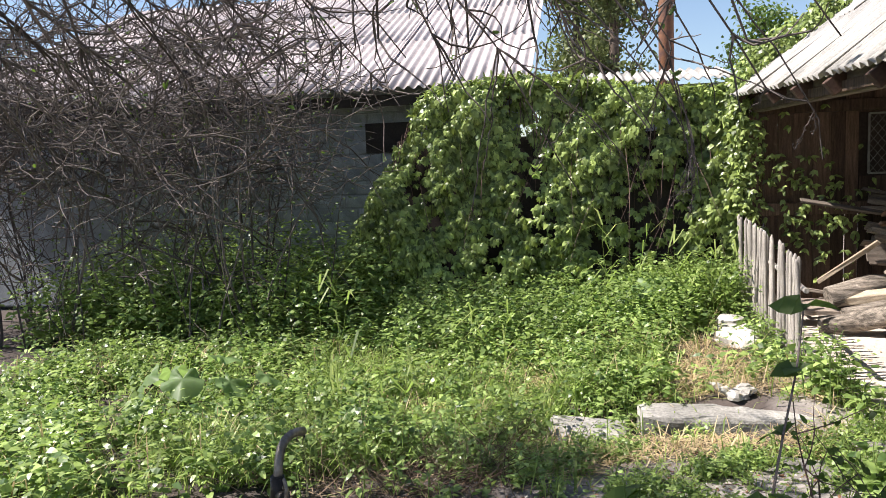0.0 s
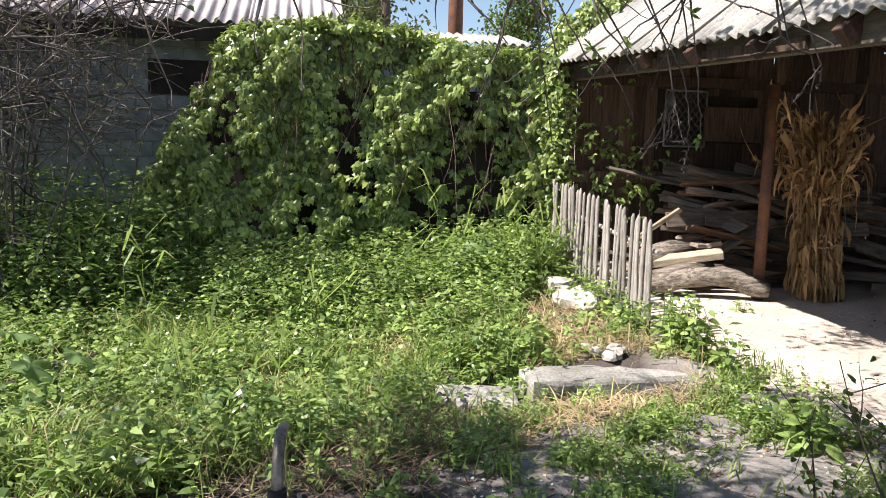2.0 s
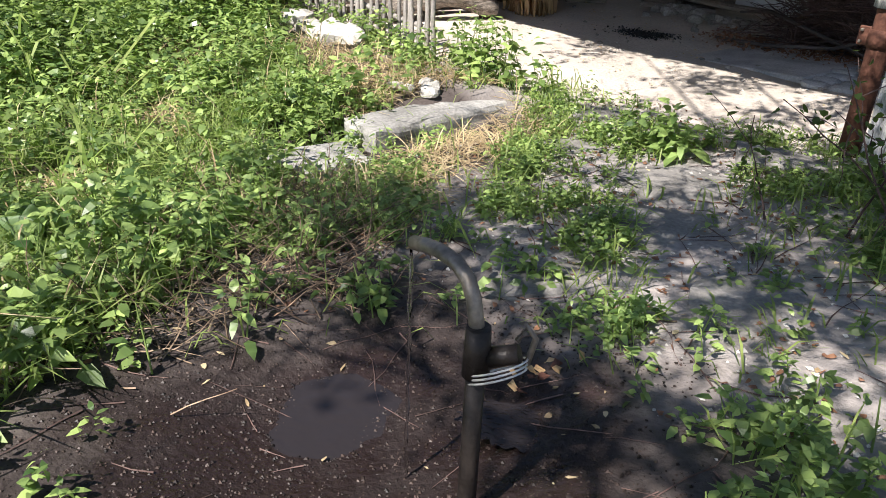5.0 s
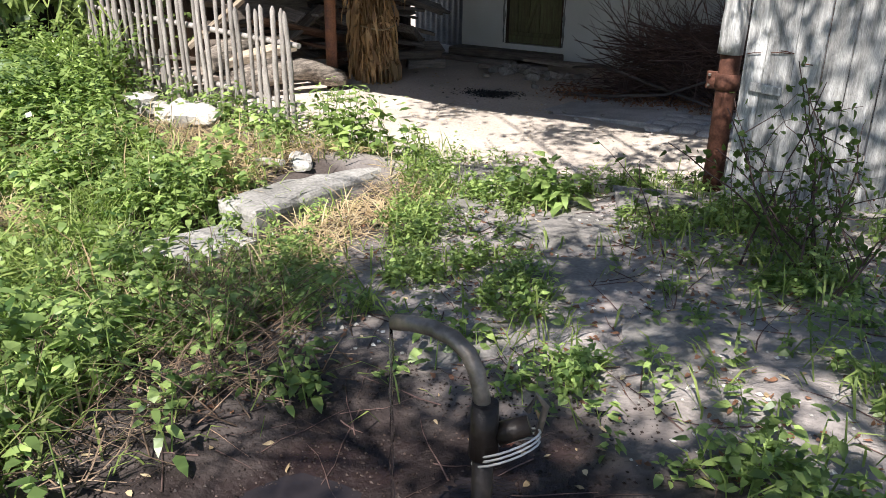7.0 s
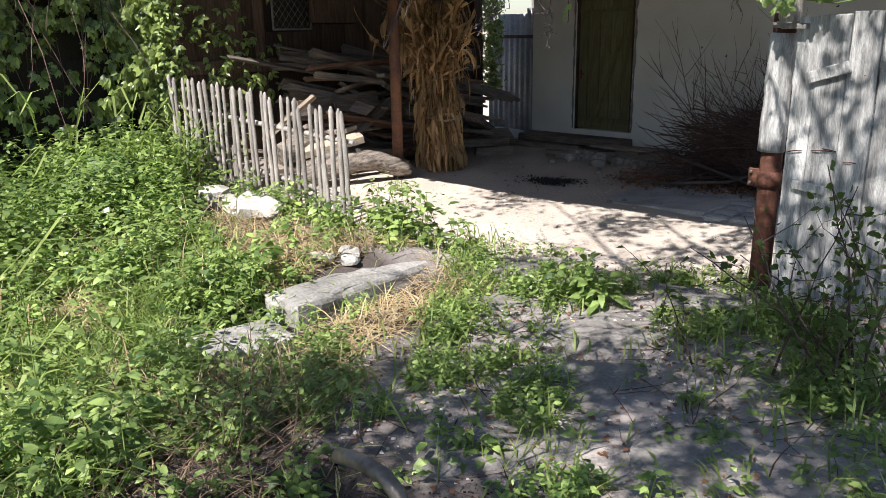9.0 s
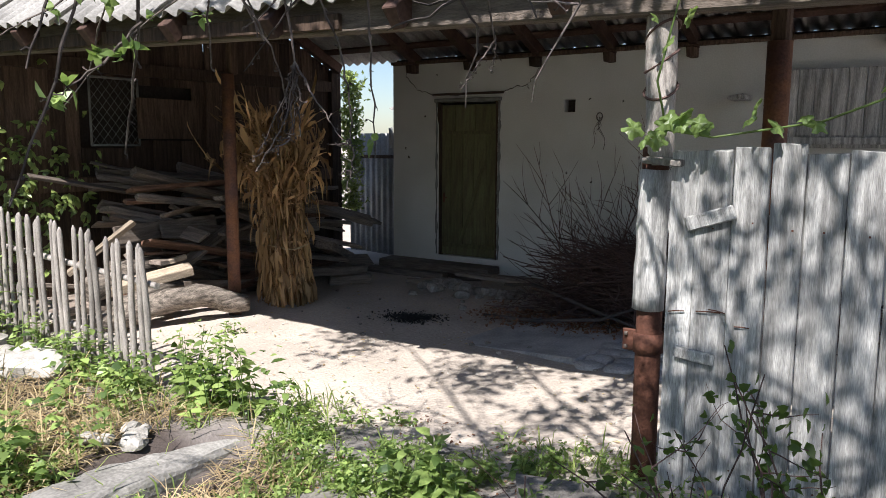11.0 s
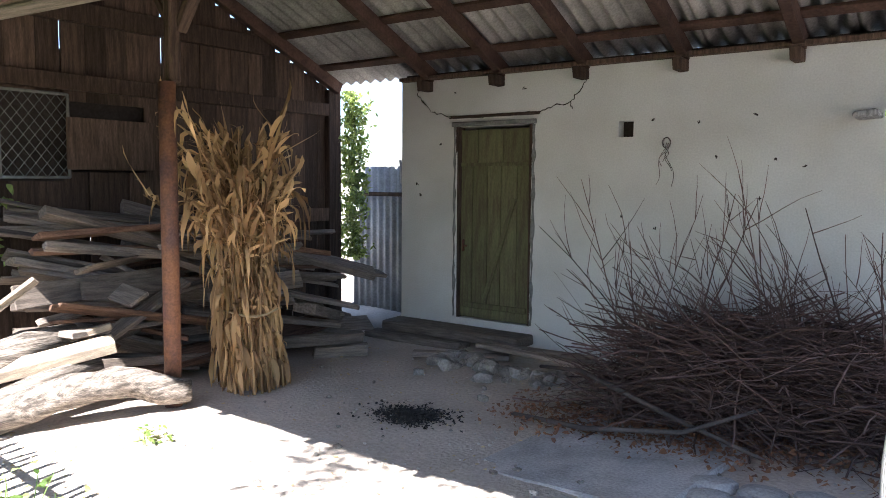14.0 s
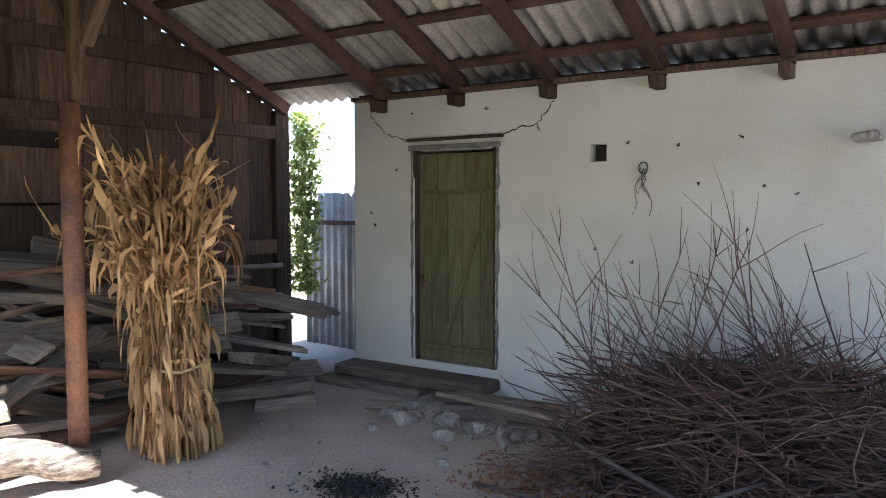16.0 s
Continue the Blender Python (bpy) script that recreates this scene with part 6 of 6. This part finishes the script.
# near-black strip that colours in the shade beneath the sheet edge
put("eave_shade_strip", box_mesh("eave_shade_strip", (0.03, 9.6, 0.16), M_DARK, 0.004), house, pose(0.28, -0.55, 2.80))
low = thing("low_roof", -5.0, -5.9, 0, "low pale corrugated roof behind the creeper", "roof")
put("sheet", corrugated("sheet", 2.6, 1.6, M_ASBESTOS), low, Matrix.Translation((0.5, -1.3, 3.05)) @ pose(0, 0, 0, 0, 0, 90) @ pose(0, 0, 0, 12))
put("wall", box_mesh("wall", (0.2, 2.4, 3.1), M_BLOCK, 0.01), low, pose(0.1, 0, 1.45))

pole = thing("utility_pole", -7.24, -5.35, -0.2, "tall rusty brown pole behind the garden", "pole")
bar("shaft", [(0, 0, 0), (0, 0, 9.5)], [0.15, 0.13], M_POST, pole)


# ---- trees ----
def limb_tree(name, x, y, trunk, limbs, label, rng, leaf_n, leaf_r, leaf_size, material, gaps=()):
    """Tapered trunk, limbs as given by their end points, twigs and many small leaves round the twig ends."""
    ob = thing(name, x, y, G(x, y) - 0.05, label, "tree")
    base = np.array([x, y, G(x, y) - 0.05])
    paths, ends = [], []
    top = np.array(trunk)
    s = np.linspace(0, 1, 8)[:, None]
    tp = s * top + 0.12 * np.sin(s * 5) * np.array([1, 0.6, 0])
    bar("trunk", tp, list(np.linspace(0.17, 0.10, 8)), M_BARK, ob, 10)
    for e in limbs:
        e = np.array(e, float) - base
        mid = (top + e) / 2 + np.array([0, 0, 0.35])
        ss = np.linspace(0, 1, 9)[:, None]
        p = (1 - ss) ** 2 * top + 2 * ss * (1 - ss) * mid + ss ** 2 * e + np.cumsum(rng.normal(0, 0.03, (9, 3)), 0)
        paths.append((p, np.linspace(0.05, 0.010, 9)))
        for j in range(16):
            i = rng.integers(3, 9)
            dd = (p[-1] - p[3]) / np.linalg.norm(p[-1] - p[3]) + rng.normal(0, 0.7, 3)
            q, r = twig_path(p[i], dd, rng.uniform(0.4, 1.1), 5, 0.18, rng, 0.008)
            paths.append((q, r))
            ends.append(q[2:])
    v, f = tubes(paths, 4)
    part("limb", mesh_np("limb", v, f, M_BARK), None, ob)
    ends = np.concatenate(ends)
    c = ends[rng.integers(0, len(ends), leaf_n)] + rng.normal(0, leaf_r, (leaf_n, 3))
    c = c[~in_any(c[:, 0] + x, c[:, 1] + y, gaps)]
    leaf_n = len(c)
    v, f = leaves_np(c, unit(leaf_n, rng), unit(leaf_n, rng) + [0, 0, 0.8], rng.uniform(*leaf_size, leaf_n), rng.uniform(*leaf_size, leaf_n) * 0.6)
    part("crown", mesh_np("crown", v, f, material), None, ob)
    return ob


rng = np.random.default_rng(404)
limbs = [(x, y, 4.5 + 0.9 * rng.uniform()) for x in (3.2, 4.3, 5.4, 6.5, 7.5) for y in (-11.2, -9.9, -8.6, -7.4, -6.4)]
limbs = [q for q in limbs if not (q[0] in (5.4, 4.3) and q[1] == -7.4) and not (q[0] == 3.2 and q[1] < -8)]
limbs = [(a + rng.normal(0, 0.3), b + rng.normal(0, 0.3), c) for a, b, c in limbs]
limb_tree("shade_tree", 8.9, -12.2, (-0.3, 0.5, 3.6), limbs, "spreading old fruit tree whose crown shades the path", rng, 24000, 0.12, (0.06, 0.11), M_TREE, [(5.5, -7.8, 0.85, 0.5), (6.3, -8.9, 0.4, 0.3)])


def drooping(name, root, tips, label, seed, leaves=30, twigs=10, r0=0.012, tw=(0.15, 0.6)):
    """A bare branch that hangs into view, with crooked twigs, buds and a few leaves."""
    g = np.random.default_rng(seed)
    root = np.array(root, float)
    ob = thing(name, *root, label, "branch")
    paths, ends = [], []
    for t in tips:
        t = np.array(t, float) - root
        mid = t * 0.5 + np.array([0, 0, 0.30 * np.linalg.norm(t) * 0.5])
        s = np.linspace(0, 1, 12)[:, None]
        p = 2 * s * (1 - s) * mid + s ** 2 * t + np.cumsum(g.normal(0, 0.012 if r0 > 0.007 else 0.034, (12, 3)), 0)
        paths.append((p, np.linspace(r0 * 1.3, min(0.005, r0 * 0.7), 12)))
        for j in range(twigs):
            i = g.integers(3, 12)
            dd = (p[-1] - p[5]) / (np.linalg.norm(p[-1] - p[5]) + 1e-6) * 0.6 + g.normal(0, 0.6, 3)
            q, r = twig_path(p[i], dd, g.uniform(*tw), 5, 0.25, g, min(0.0062, r0 * 0.7))
            paths.append((q, r))
            ends.append(q[1:])
    v, f = tubes(paths, 4)
    tagged(part("twig", mesh_np("twig", v, f, M_DEADTWIG), None, ob), kind="stuff")
    if leaves:
        e = np.concatenate(ends)
        c = e[g.integers(0, len(e), leaves)]
        v, f = leaves_np(c, unit(leaves, g), unit(leaves, g) + [0, 0, 0.6], g.uniform(0.03, 0.07, leaves), g.uniform(0.02, 0.045, leaves))
        tagged(part("leaf", mesh_np("leaf", v, f, M_TREE), None, ob), kind="stuff")
    return ob


def spray(strands, label, seed, leafy=0):
    """A drooping spray of thin knotty shoots: each strand runs from its start by a bend to its end, with spurs and buds."""
    g = np.random.default_rng(seed)
    root = np.array(strands[0][0], float)
    ob = thing("hanging_branch", *root, label, "branch")
    paths, buds = [], []
    for p0, p1, p2, r in strands:
        p0, p1, p2 = (np.array(q, float) - root for q in (p0, p1, p2))
        s = np.linspace(0, 1, 15)[:, None]
        p = (1 - s) ** 2 * p0 + 2 * s * (1 - s) * p1 + s ** 2 * p2
        p[1:-1] += g.normal(0, 0.0032, (13, 3))
        paths.append((p, np.linspace(r, r * 0.45, 15) * (1 + 0.25 * (np.arange(15) % 2))))
        for i in range(2, 15):
            if g.uniform() < 0.8:
                q, rr = twig_path(p[i], g.normal(0, 1, 3) + [0, 0, -0.3], g.uniform(0.006, 0.03), 3, 0.4, g, r * 0.6)
                paths.append((q, rr))
                buds.append(q[-1])
    v, f = tubes(paths, 5)
    tagged(part("twig", mesh_np("twig", v, f, M_SHOOT), None, ob), kind="stuff")
    c = np.array(buds)
    n = len(c)
    v, f = leaves_np(c, unit(n, g), unit(n, g), g.uniform(0.006, 0.014, n), g.uniform(0.004, 0.008, n))
    tagged(part("bud", mesh_np("bud", v, f, M_SHOOT), None, ob), kind="stuff")
    if leafy:
        k = g.integers(0, n, leafy)
        c = np.repeat(c[k], 5, 0)
        m = len(c)
        d = unit(m, g) + [0, 0, 0.2]
        v, f = leaves_np(c, d, unit(m, g) + [0, 0, 0.7], g.uniform(0.025, 0.055, m), g.uniform(0.016, 0.032, m), 0.2, 0.3)
        tagged(part("leaf", mesh_np("leaf", v, f, M_HERB), None, ob, "young green leaves"), kind="stuff")


M_SHOOT = mat("dark_fruit_shoots", (0.17, 0.14, 0.125), 0.85, 0.5, 18, 90, 0.0, col2=(0.07, 0.055, 0.05), island=0.4)
F = (3.94, -6.44, 1.84)
spray([((4.5, -7.7, 3.3), (3.98, -6.6, 2.5), F, 0.007),
       (F, (3.93, -6.43, 1.68), (3.86, -6.54, 1.50), 0.0035), (F, (3.90, -6.44, 1.72), (3.86, -6.53, 1.56), 0.003),
       (F, (3.92, -6.43, 1.70), (3.91, -6.44, 1.60), 0.0032), (F, (3.95, -6.43, 1.72), (3.95, -6.43, 1.61), 0.0032),
       (F, (3.90, -6.45, 1.75), (3.89, -6.46, 1.66), 0.0028), (F, (3.93, -6.43, 1.75), (3.93, -6.44, 1.62), 0.003),
       ((3.93, -6.44, 1.62), (3.90, -6.46, 1.59), (3.87, -6.49, 1.60), 0.0028), ((3.91, -6.44, 1.60), (3.88, -6.49, 1.56), (3.85, -6.54, 1.55), 0.0028),
       (F, (4.02, -6.46, 1.74), (4.19, -6.50, 1.60), 0.0032)],
      "drooping spray of thin knotty fruit tree shoots over the entrance", 11)
spray([((4.6, -7.7, 3.2), (4.15, -6.9, 2.5), (4.18, -6.56, 1.96), 0.006),
       ((4.18, -6.56, 1.96), (4.21, -6.47, 1.78), (4.205, -6.485, 1.60), 0.0036), ((4.205, -6.485, 1.60), (4.222, -6.47, 1.53), (4.20, -6.505, 1.45), 0.0030),
       ((4.205, -6.485, 1.60), (4.19, -6.51, 1.575), (4.178, -6.52, 1.592), 0.0026), ((4.21, -6.485, 1.51), (4.205, -6.49, 1.505), (4.196, -6.50, 1.506), 0.0022)],
      "long thin knotty shoot hanging over the entrance", 12)
spray([((5.2, -7.6, 3.6), (4.45, -6.3, 2.5), (4.40, -6.0, 1.92), 0.006), ((4.40, -6.0, 1.92), (4.35, -6.03, 1.84), (4.30, -6.05, 1.76), 0.003),
       ((4.40, -6.0, 1.92), (4.40, -5.99, 1.87), (4.385, -6.0, 1.82), 0.0026)], "thin crooked shoot tip hanging over the entrance", 17)
J = (4.55, -7.35, 2.25)
spray([((6.0, -8.3, 3.3), (5.0, -7.7, 2.7), J, 0.008), (J, (4.2, -7.15, 1.85), (3.88, -7.0, 1.56), 0.0045), (J, (4.50, -7.45, 1.85), (4.33, -7.52, 1.48), 0.004),
       (J, (4.35, -7.40, 1.95), (4.30, -7.46, 1.72), 0.004), (J, (4.25, -7.0, 2.0), (4.05, -6.85, 1.80), 0.004), (J, (3.9, -7.0, 2.05), (3.4, -6.8, 1.80), 0.004),
       ((4.2, -7.15, 1.85), (4.05, -7.2, 1.72), (3.95, -7.25, 1.68), 0.003), ((4.25, -7.0, 2.0), (4.3, -6.85, 1.85), (4.22, -6.75, 1.68), 0.003),
       ((3.9, -7.0, 2.05), (3.7, -7.1, 1.9), (3.5, -7.15, 1.86), 0.003)],
      "crooked fruit tree shoots with tufts of young green leaves", 71, 18)
J = (4.35, -6.6, 2.2)
spray([((5.8, -7.9, 3.4), (4.9, -7.0, 2.8), J, 0.008), (J, (4.3, -6.5, 1.9), (4.27, -6.45, 1.55), 0.004), (J, (4.0, -6.5, 2.0), (3.72, -6.45, 1.82), 0.004),
       (J, (3.5, -6.6, 2.1), (2.82, -6.56, 1.72), 0.004), (J, (4.15, -6.65, 2.0), (4.0, -6.7, 1.9), 0.0035), (J, (4.6, -6.4, 2.1), (4.75, -6.2, 1.95), 0.004)],
      "crooked fruit tree shoots with tufts of young green leaves", 72, 5)
drooping("hanging_branch", (5.2, -7.6, 3.6), [(4.4, -5.4, 2.15), (4.0, -5.8, 2.35)], "thin bare fruit tree branch hanging near the gate post", 15, 24, 7, 0.008)
drooping("hanging_branch", (6.3, -8.2, 3.6), [(4.3, -6.2, 2.0), (4.0, -6.9, 2.2), (4.3, -7.6, 2.2), (3.6, -7.0, 2.35), (3.9, -6.4, 2.3)], "thin crooked bare branch overhead", 13, 16, 16, 0.010)
drooping("hanging_branch", (6.6, -9.4, 3.6), [(3.7, -8.0, 2.35), (3.4, -8.7, 2.3), (3.8, -9.1, 2.2), (4.2, -9.6, 2.1), (3.2, -9.5, 2.4)], "thin crooked bare branch overhead", 14, 12, 20, 0.012)
drooping("hanging_branch", (5.5, -10.6, 3.6), [(2.9, -9.2, 2.25), (2.5, -9.8, 2.1), (2.8, -10.3, 1.9), (3.1, -8.6, 2.5), (2.4, -9.0, 2.45)], "thin crooked bare branch overhead", 16, 10, 22, 0.012)

for k, (root, tips) in enumerate((
        ((6.0, -7.4, 3.5), [(4.6, -6.3, 2.25), (4.2, -7.2, 2.35), (4.6, -7.9, 2.3), (4.0, -6.6, 2.5), (3.9, -7.6, 2.45)]),
        ((5.6, -9.2, 3.5), [(3.6, -8.2, 2.3), (3.5, -9.0, 2.25), (3.8, -9.8, 2.1), (3.2, -8.5, 2.5), (4.3, -8.6, 2.35)]),
        ((5.0, -10.6, 3.3), [(3.2, -9.6, 2.0), (2.8, -10.0, 1.8), (3.2, -10.6, 1.6), (2.6, -9.4, 2.3), (3.6, -10.2, 2.0)]),
        ((4.8, -8.0, 3.6), [(3.0, -7.0, 2.5), (2.8, -7.8, 2.6), (3.2, -8.4, 2.5), (2.9, -6.4, 2.5)]),
        ((4.4, -11.6, 3.4), [(2.6, -10.9, 1.7), (2.3, -11.4, 1.9), (3.0, -11.2, 1.5), (2.4, -10.4, 2.2)]))):
    drooping("hanging_branch", root, tips, "crooked bare fruit tree branch overhead", 40 + k, 14, 38 if k in (1, 2, 4) else 20, 0.013)

# dead thicket beside the block house
rng = np.random.default_rng(606)
thick = thing("dead_thicket", 1.0, -11.6, -0.3, "tall dense thicket of bare grey dead twigs", "thicket")
paths = []
for k in range(1250):
    y = rng.uniform(-16.5, -9.9)
    x = rng.uniform(-2.5, -0.1)
    z = rng.uniform(0.3, 3.9)
    if z < 1.7 and rng.uniform() < 0.8:
        continue
    a = rng.uniform(0.2, 2.4)
    d = np.array([rng.normal(0.1, 0.5), math.cos(a) * 1.0, rng.normal(0.05, 0.45)])
    L = rng.uniform(0.8, 2.0)
    p, r = twig_path(np.array([x, y - 0.5, z]), d, L, 8, 0.16, rng, rng.uniform(0.007, 0.017))
    p[:, 1] = np.minimum(p[:, 1], -9.1 + 0.25 * np.sin(p[:, 2] * 3))
    paths.append((p, r))
    for j in range(6):
        q, r2 = twig_path(p[rng.integers(2, 8)], d / np.linalg.norm(d) * 0.5 + rng.normal(0, 0.6, 3), rng.uniform(0.2, 0.75), 5, 0.2, rng, 0.006)
        paths.append((q, r2))
for k in range(60):
    y, x = rng.uniform(-16, -10.2), rng.uniform(-2.4, 0.0)
    paths.append(twig_path(np.array([x, y, -0.35]), np.array([rng.normal(0, 0.15), rng.normal(0, 0.2), 1.0]), rng.uniform(2.2, 4.2), 9, 0.08, rng, rng.uniform(0.010, 0.024)))
v, f = tubes(paths, 4)
tagged(part("twig", mesh_np("twig", v - np.array([1.0, -11.6, -0.3]), f, M_DEADTWIG), None, thick), kind="stuff")
n = 2600
c = np.stack([rng.uniform(-2.4, 0.0, n), rng.uniform(-16, -9.8, n), rng.uniform(0.3, 3.6, n)], 1)
v, f = leaves_np(c, unit(n, rng), unit(n, rng), rng.uniform(0.03, 0.06, n), rng.uniform(0.015, 0.03, n))
part("foliage", mesh_np("foliage", v - np.array([1.0, -11.6, -0.3]), f, M_TREE), None, thick)

# leafy thorn shrub by the gate
shrub = thing("thorn_shrub", 5.36, -6.12, G(5.36, -6.12), "straggly rose shrub with small leaves beside the gate", "shrub")
paths, ends = [], []
for k in range(17):
    b = np.array([rng.normal(0.05, 0.22), rng.normal(0.1, 0.28), 0.0])
    p, r = twig_path(b, np.array([rng.normal(-0.1, 0.45), rng.normal(0.1, 0.45), 1.0]), rng.uniform(0.35, 1.0), 7, 0.14, rng, 0.006)
    paths.append((p, r))
    ends.append(p[2:])
    for j in range(4):
        q, r2 = twig_path(p[rng.integers(2, 7)], rng.normal(0, 1, 3) + [0, 0, 0.3], rng.uniform(0.12, 0.35), 4, 0.2, rng, 0.003)
        paths.append((q, r2))
        ends.append(q)
v, f = tubes(paths, 4)
tagged(part("stem", mesh_np("stem", v, f, M_TWIG), None, shrub), kind="stuff")
e = np.concatenate(ends)
n = 620
c = e[rng.integers(0, len(e), n)] + rng.normal(0, 0.02, (n, 3))
v, f = leaves_np(c, unit(n, rng), unit(n, rng) + [0, 0, 0.7], rng.uniform(0.025, 0.055, n), rng.uniform(0.018, 0.035, n))
tagged(part("leaf", mesh_np("leaf", v, f, M_TREE), None, shrub), kind="stuff")

# young leafy suckers beside the start of the path
sucker = thing("apple_sucker", 6.38, -6.74, G(6.38, -6.74), "young leafy apple sucker beside the path", "sapling")
g = np.random.default_rng(31)
paths, lc, ld = [], [], []
for bx, by, dx, dy, L in ((0.0, 0.0, -0.1, 0.05, 1.35), (0.05, 0.1, 0.05, 0.25, 1.15), (-0.05, -0.1, -0.15, -0.25, 0.85), (0.08, 0.18, 0.1, 0.3, 0.8), (0.0, -0.22, 0.0, -0.35, 0.65)):
    p, r = twig_path(np.array([bx, by, -0.03]), np.array([dx, dy, 1.0]), L, 9, 0.06, g, 0.006)
    paths.append((p, r))
    for i in range(3, 10):
        for m in range(3):
            a = g.uniform(0, 6.3)
            lc.append(p[i])
            ld.append((math.cos(a), math.sin(a), g.uniform(-0.2, 0.6)))
v, f = tubes(paths, 5)
tagged(part("stem", mesh_np("stem", v, f, M_SHOOT), None, sucker), kind="stuff")
n = len(lc)
v, f = leaves_np(np.array(lc), np.array(ld), np.tile([0, 0, 1.0], (n, 1)) + g.normal(0, 0.4, (n, 3)), g.uniform(0.05, 0.10, n), g.uniform(0.035, 0.06, n), 0.25, 0.35)
tagged(part("leaf", mesh_np("leaf", v, f, M_TREE), None, sucker, "dark green oval leaves"), kind="stuff")

# grape shoot on the gate's top
grape = thing("grape_shoot", 4.62, -4.9, 1.6, "fresh grape vine shoot with toothed leaves on the gate", "vine")
g = np.random.default_rng(8)


def grape_leaf(size, seed):
    bm = bmesh.new()
    c = bm.verts.new((0, 0, 0))
    N, rim, mid = 30, [], []
    for j in range(N):
        t = 2 * math.pi * j / N
        r = size * (0.5 + 0.10 * math.cos(5 * t) + (0.03 if j % 2 else -0.02) - 0.28 * math.exp(-((t - math.pi) / 0.3) ** 2))
        mid.append(bm.verts.new((r * 0.5 * math.cos(t), r * 0.5 * math.sin(t), 0.02 * size * math.cos(5 * t))))
        rim.append(bm.verts.new((r * math.cos(t), r * math.sin(t), -0.12 * size * (1 + 0.5 * math.cos(3 * t + seed)))))
    for j in range(N):
        k = (j + 1) % N
        bm.faces.new((c, mid[j], mid[k]))
        bm.faces.new((mid[j], rim[j], rim[k], mid[k]))
    return bm


sh_path = [(0.02, -0.10, 0.05), (0.2, -0.06, 0.02), (0.4, -0.04, 0.05), (0.6, -0.03, 0.08), (0.8, -0.02, 0.16), (0.95, 0.0, 0.25)]
bar("shoot", sh_path, [0.005] * 6, M_HERB, grape, 6)
bar("shoot", [(0.02, -0.10, 0.05), (-0.02, -0.12, 0.25), (0.06, -0.11, 0.6), (0.02, -0.12, 0.9)], [0.005, 0.005, 0.004, 0.003], M_HERB, grape, 6)
for k in range(26):
    if k < 15:
        q = Vector(sh_path[k % 6]) + Vector((g.uniform(-.08, .08), g.uniform(-.08, .02), g.uniform(-.02, .10)))
        size = g.uniform(0.06, 0.10)
    elif k < 20:
        q = Vector((-0.10 + 0.05 * (k - 15), -0.16, 0.06 + 0.035 * g.normal()))
        size = 0.09
    else:
        q = Vector((g.uniform(-.05, .15), -0.13, g.uniform(0.2, 0.9)))
        size = g.uniform(0.05, 0.09)
    lf = part("leaf", grape_leaf(size, k), M_HERB, grape)
    lf.matrix_local = pose(*q, g.uniform(20, 75), g.uniform(-30, 30), g.uniform(-80, 80))

# far trees
def far_tree(x, y, h, w, label, seed, n=9000, material=M_FARTREE):
    g = np.random.default_rng(seed)
    ob = thing("tree", x, y, -0.3, label, "tree")
    s = np.linspace(0, 1, 8)
    bar("trunk", [(0.1 * math.sin(4 * t), 0, h * 0.9 * t) for t in s], list(np.linspace(0.22, 0.05, 8)), M_BARK, ob, 8)
    paths, cs = [], []
    for k in range(90):
        z = h * g.uniform(0.12, 0.95)
        a = g.uniform(0, 6.3)
        L = w * (0.35 + 0.65 * math.sin(math.pi * min(1, z / h))) * g.uniform(0.4, 1.0)
        p, r = twig_path(np.array([0, 0, z]), np.array([math.cos(a), math.sin(a), 0.9]), L, 6, 0.15, g, 0.03)
        paths.append((p, r))
        cs.append(p[2:])
    v, f = tubes(paths, 4)
    part("limb", mesh_np("limb", v, f, M_BARK), None, ob)
    cs = np.concatenate(cs)
    c = cs[g.integers(0, len(cs), n)] + g.normal(0, 0.22, (n, 3))
    v, f = leaves_np(c, unit(n, g) + [0, 0, -0.5], unit(n, g), g.uniform(0.09, 0.2, n), g.uniform(0.05, 0.1, n))
    part("crown", mesh_np("crown", v, f, material), None, ob)


far_tree(-14.0, -6.0, 11, 2.1, "tall slender poplar with pale dusty leaves", 1, 15000)
far_tree(-15.5, -7.0, 10, 2.0, "tall slender poplar with pale dusty leaves", 2, 13000)
far_tree(-17.0, -1.5, 6.5, 2.2, "round green garden tree behind the sheds", 3, 7000, M_TREE)
far_tree(-6.0, 16.0, 6.0, 2.2, "round green garden tree behind the sheds", 4, 5000, M_TREE)
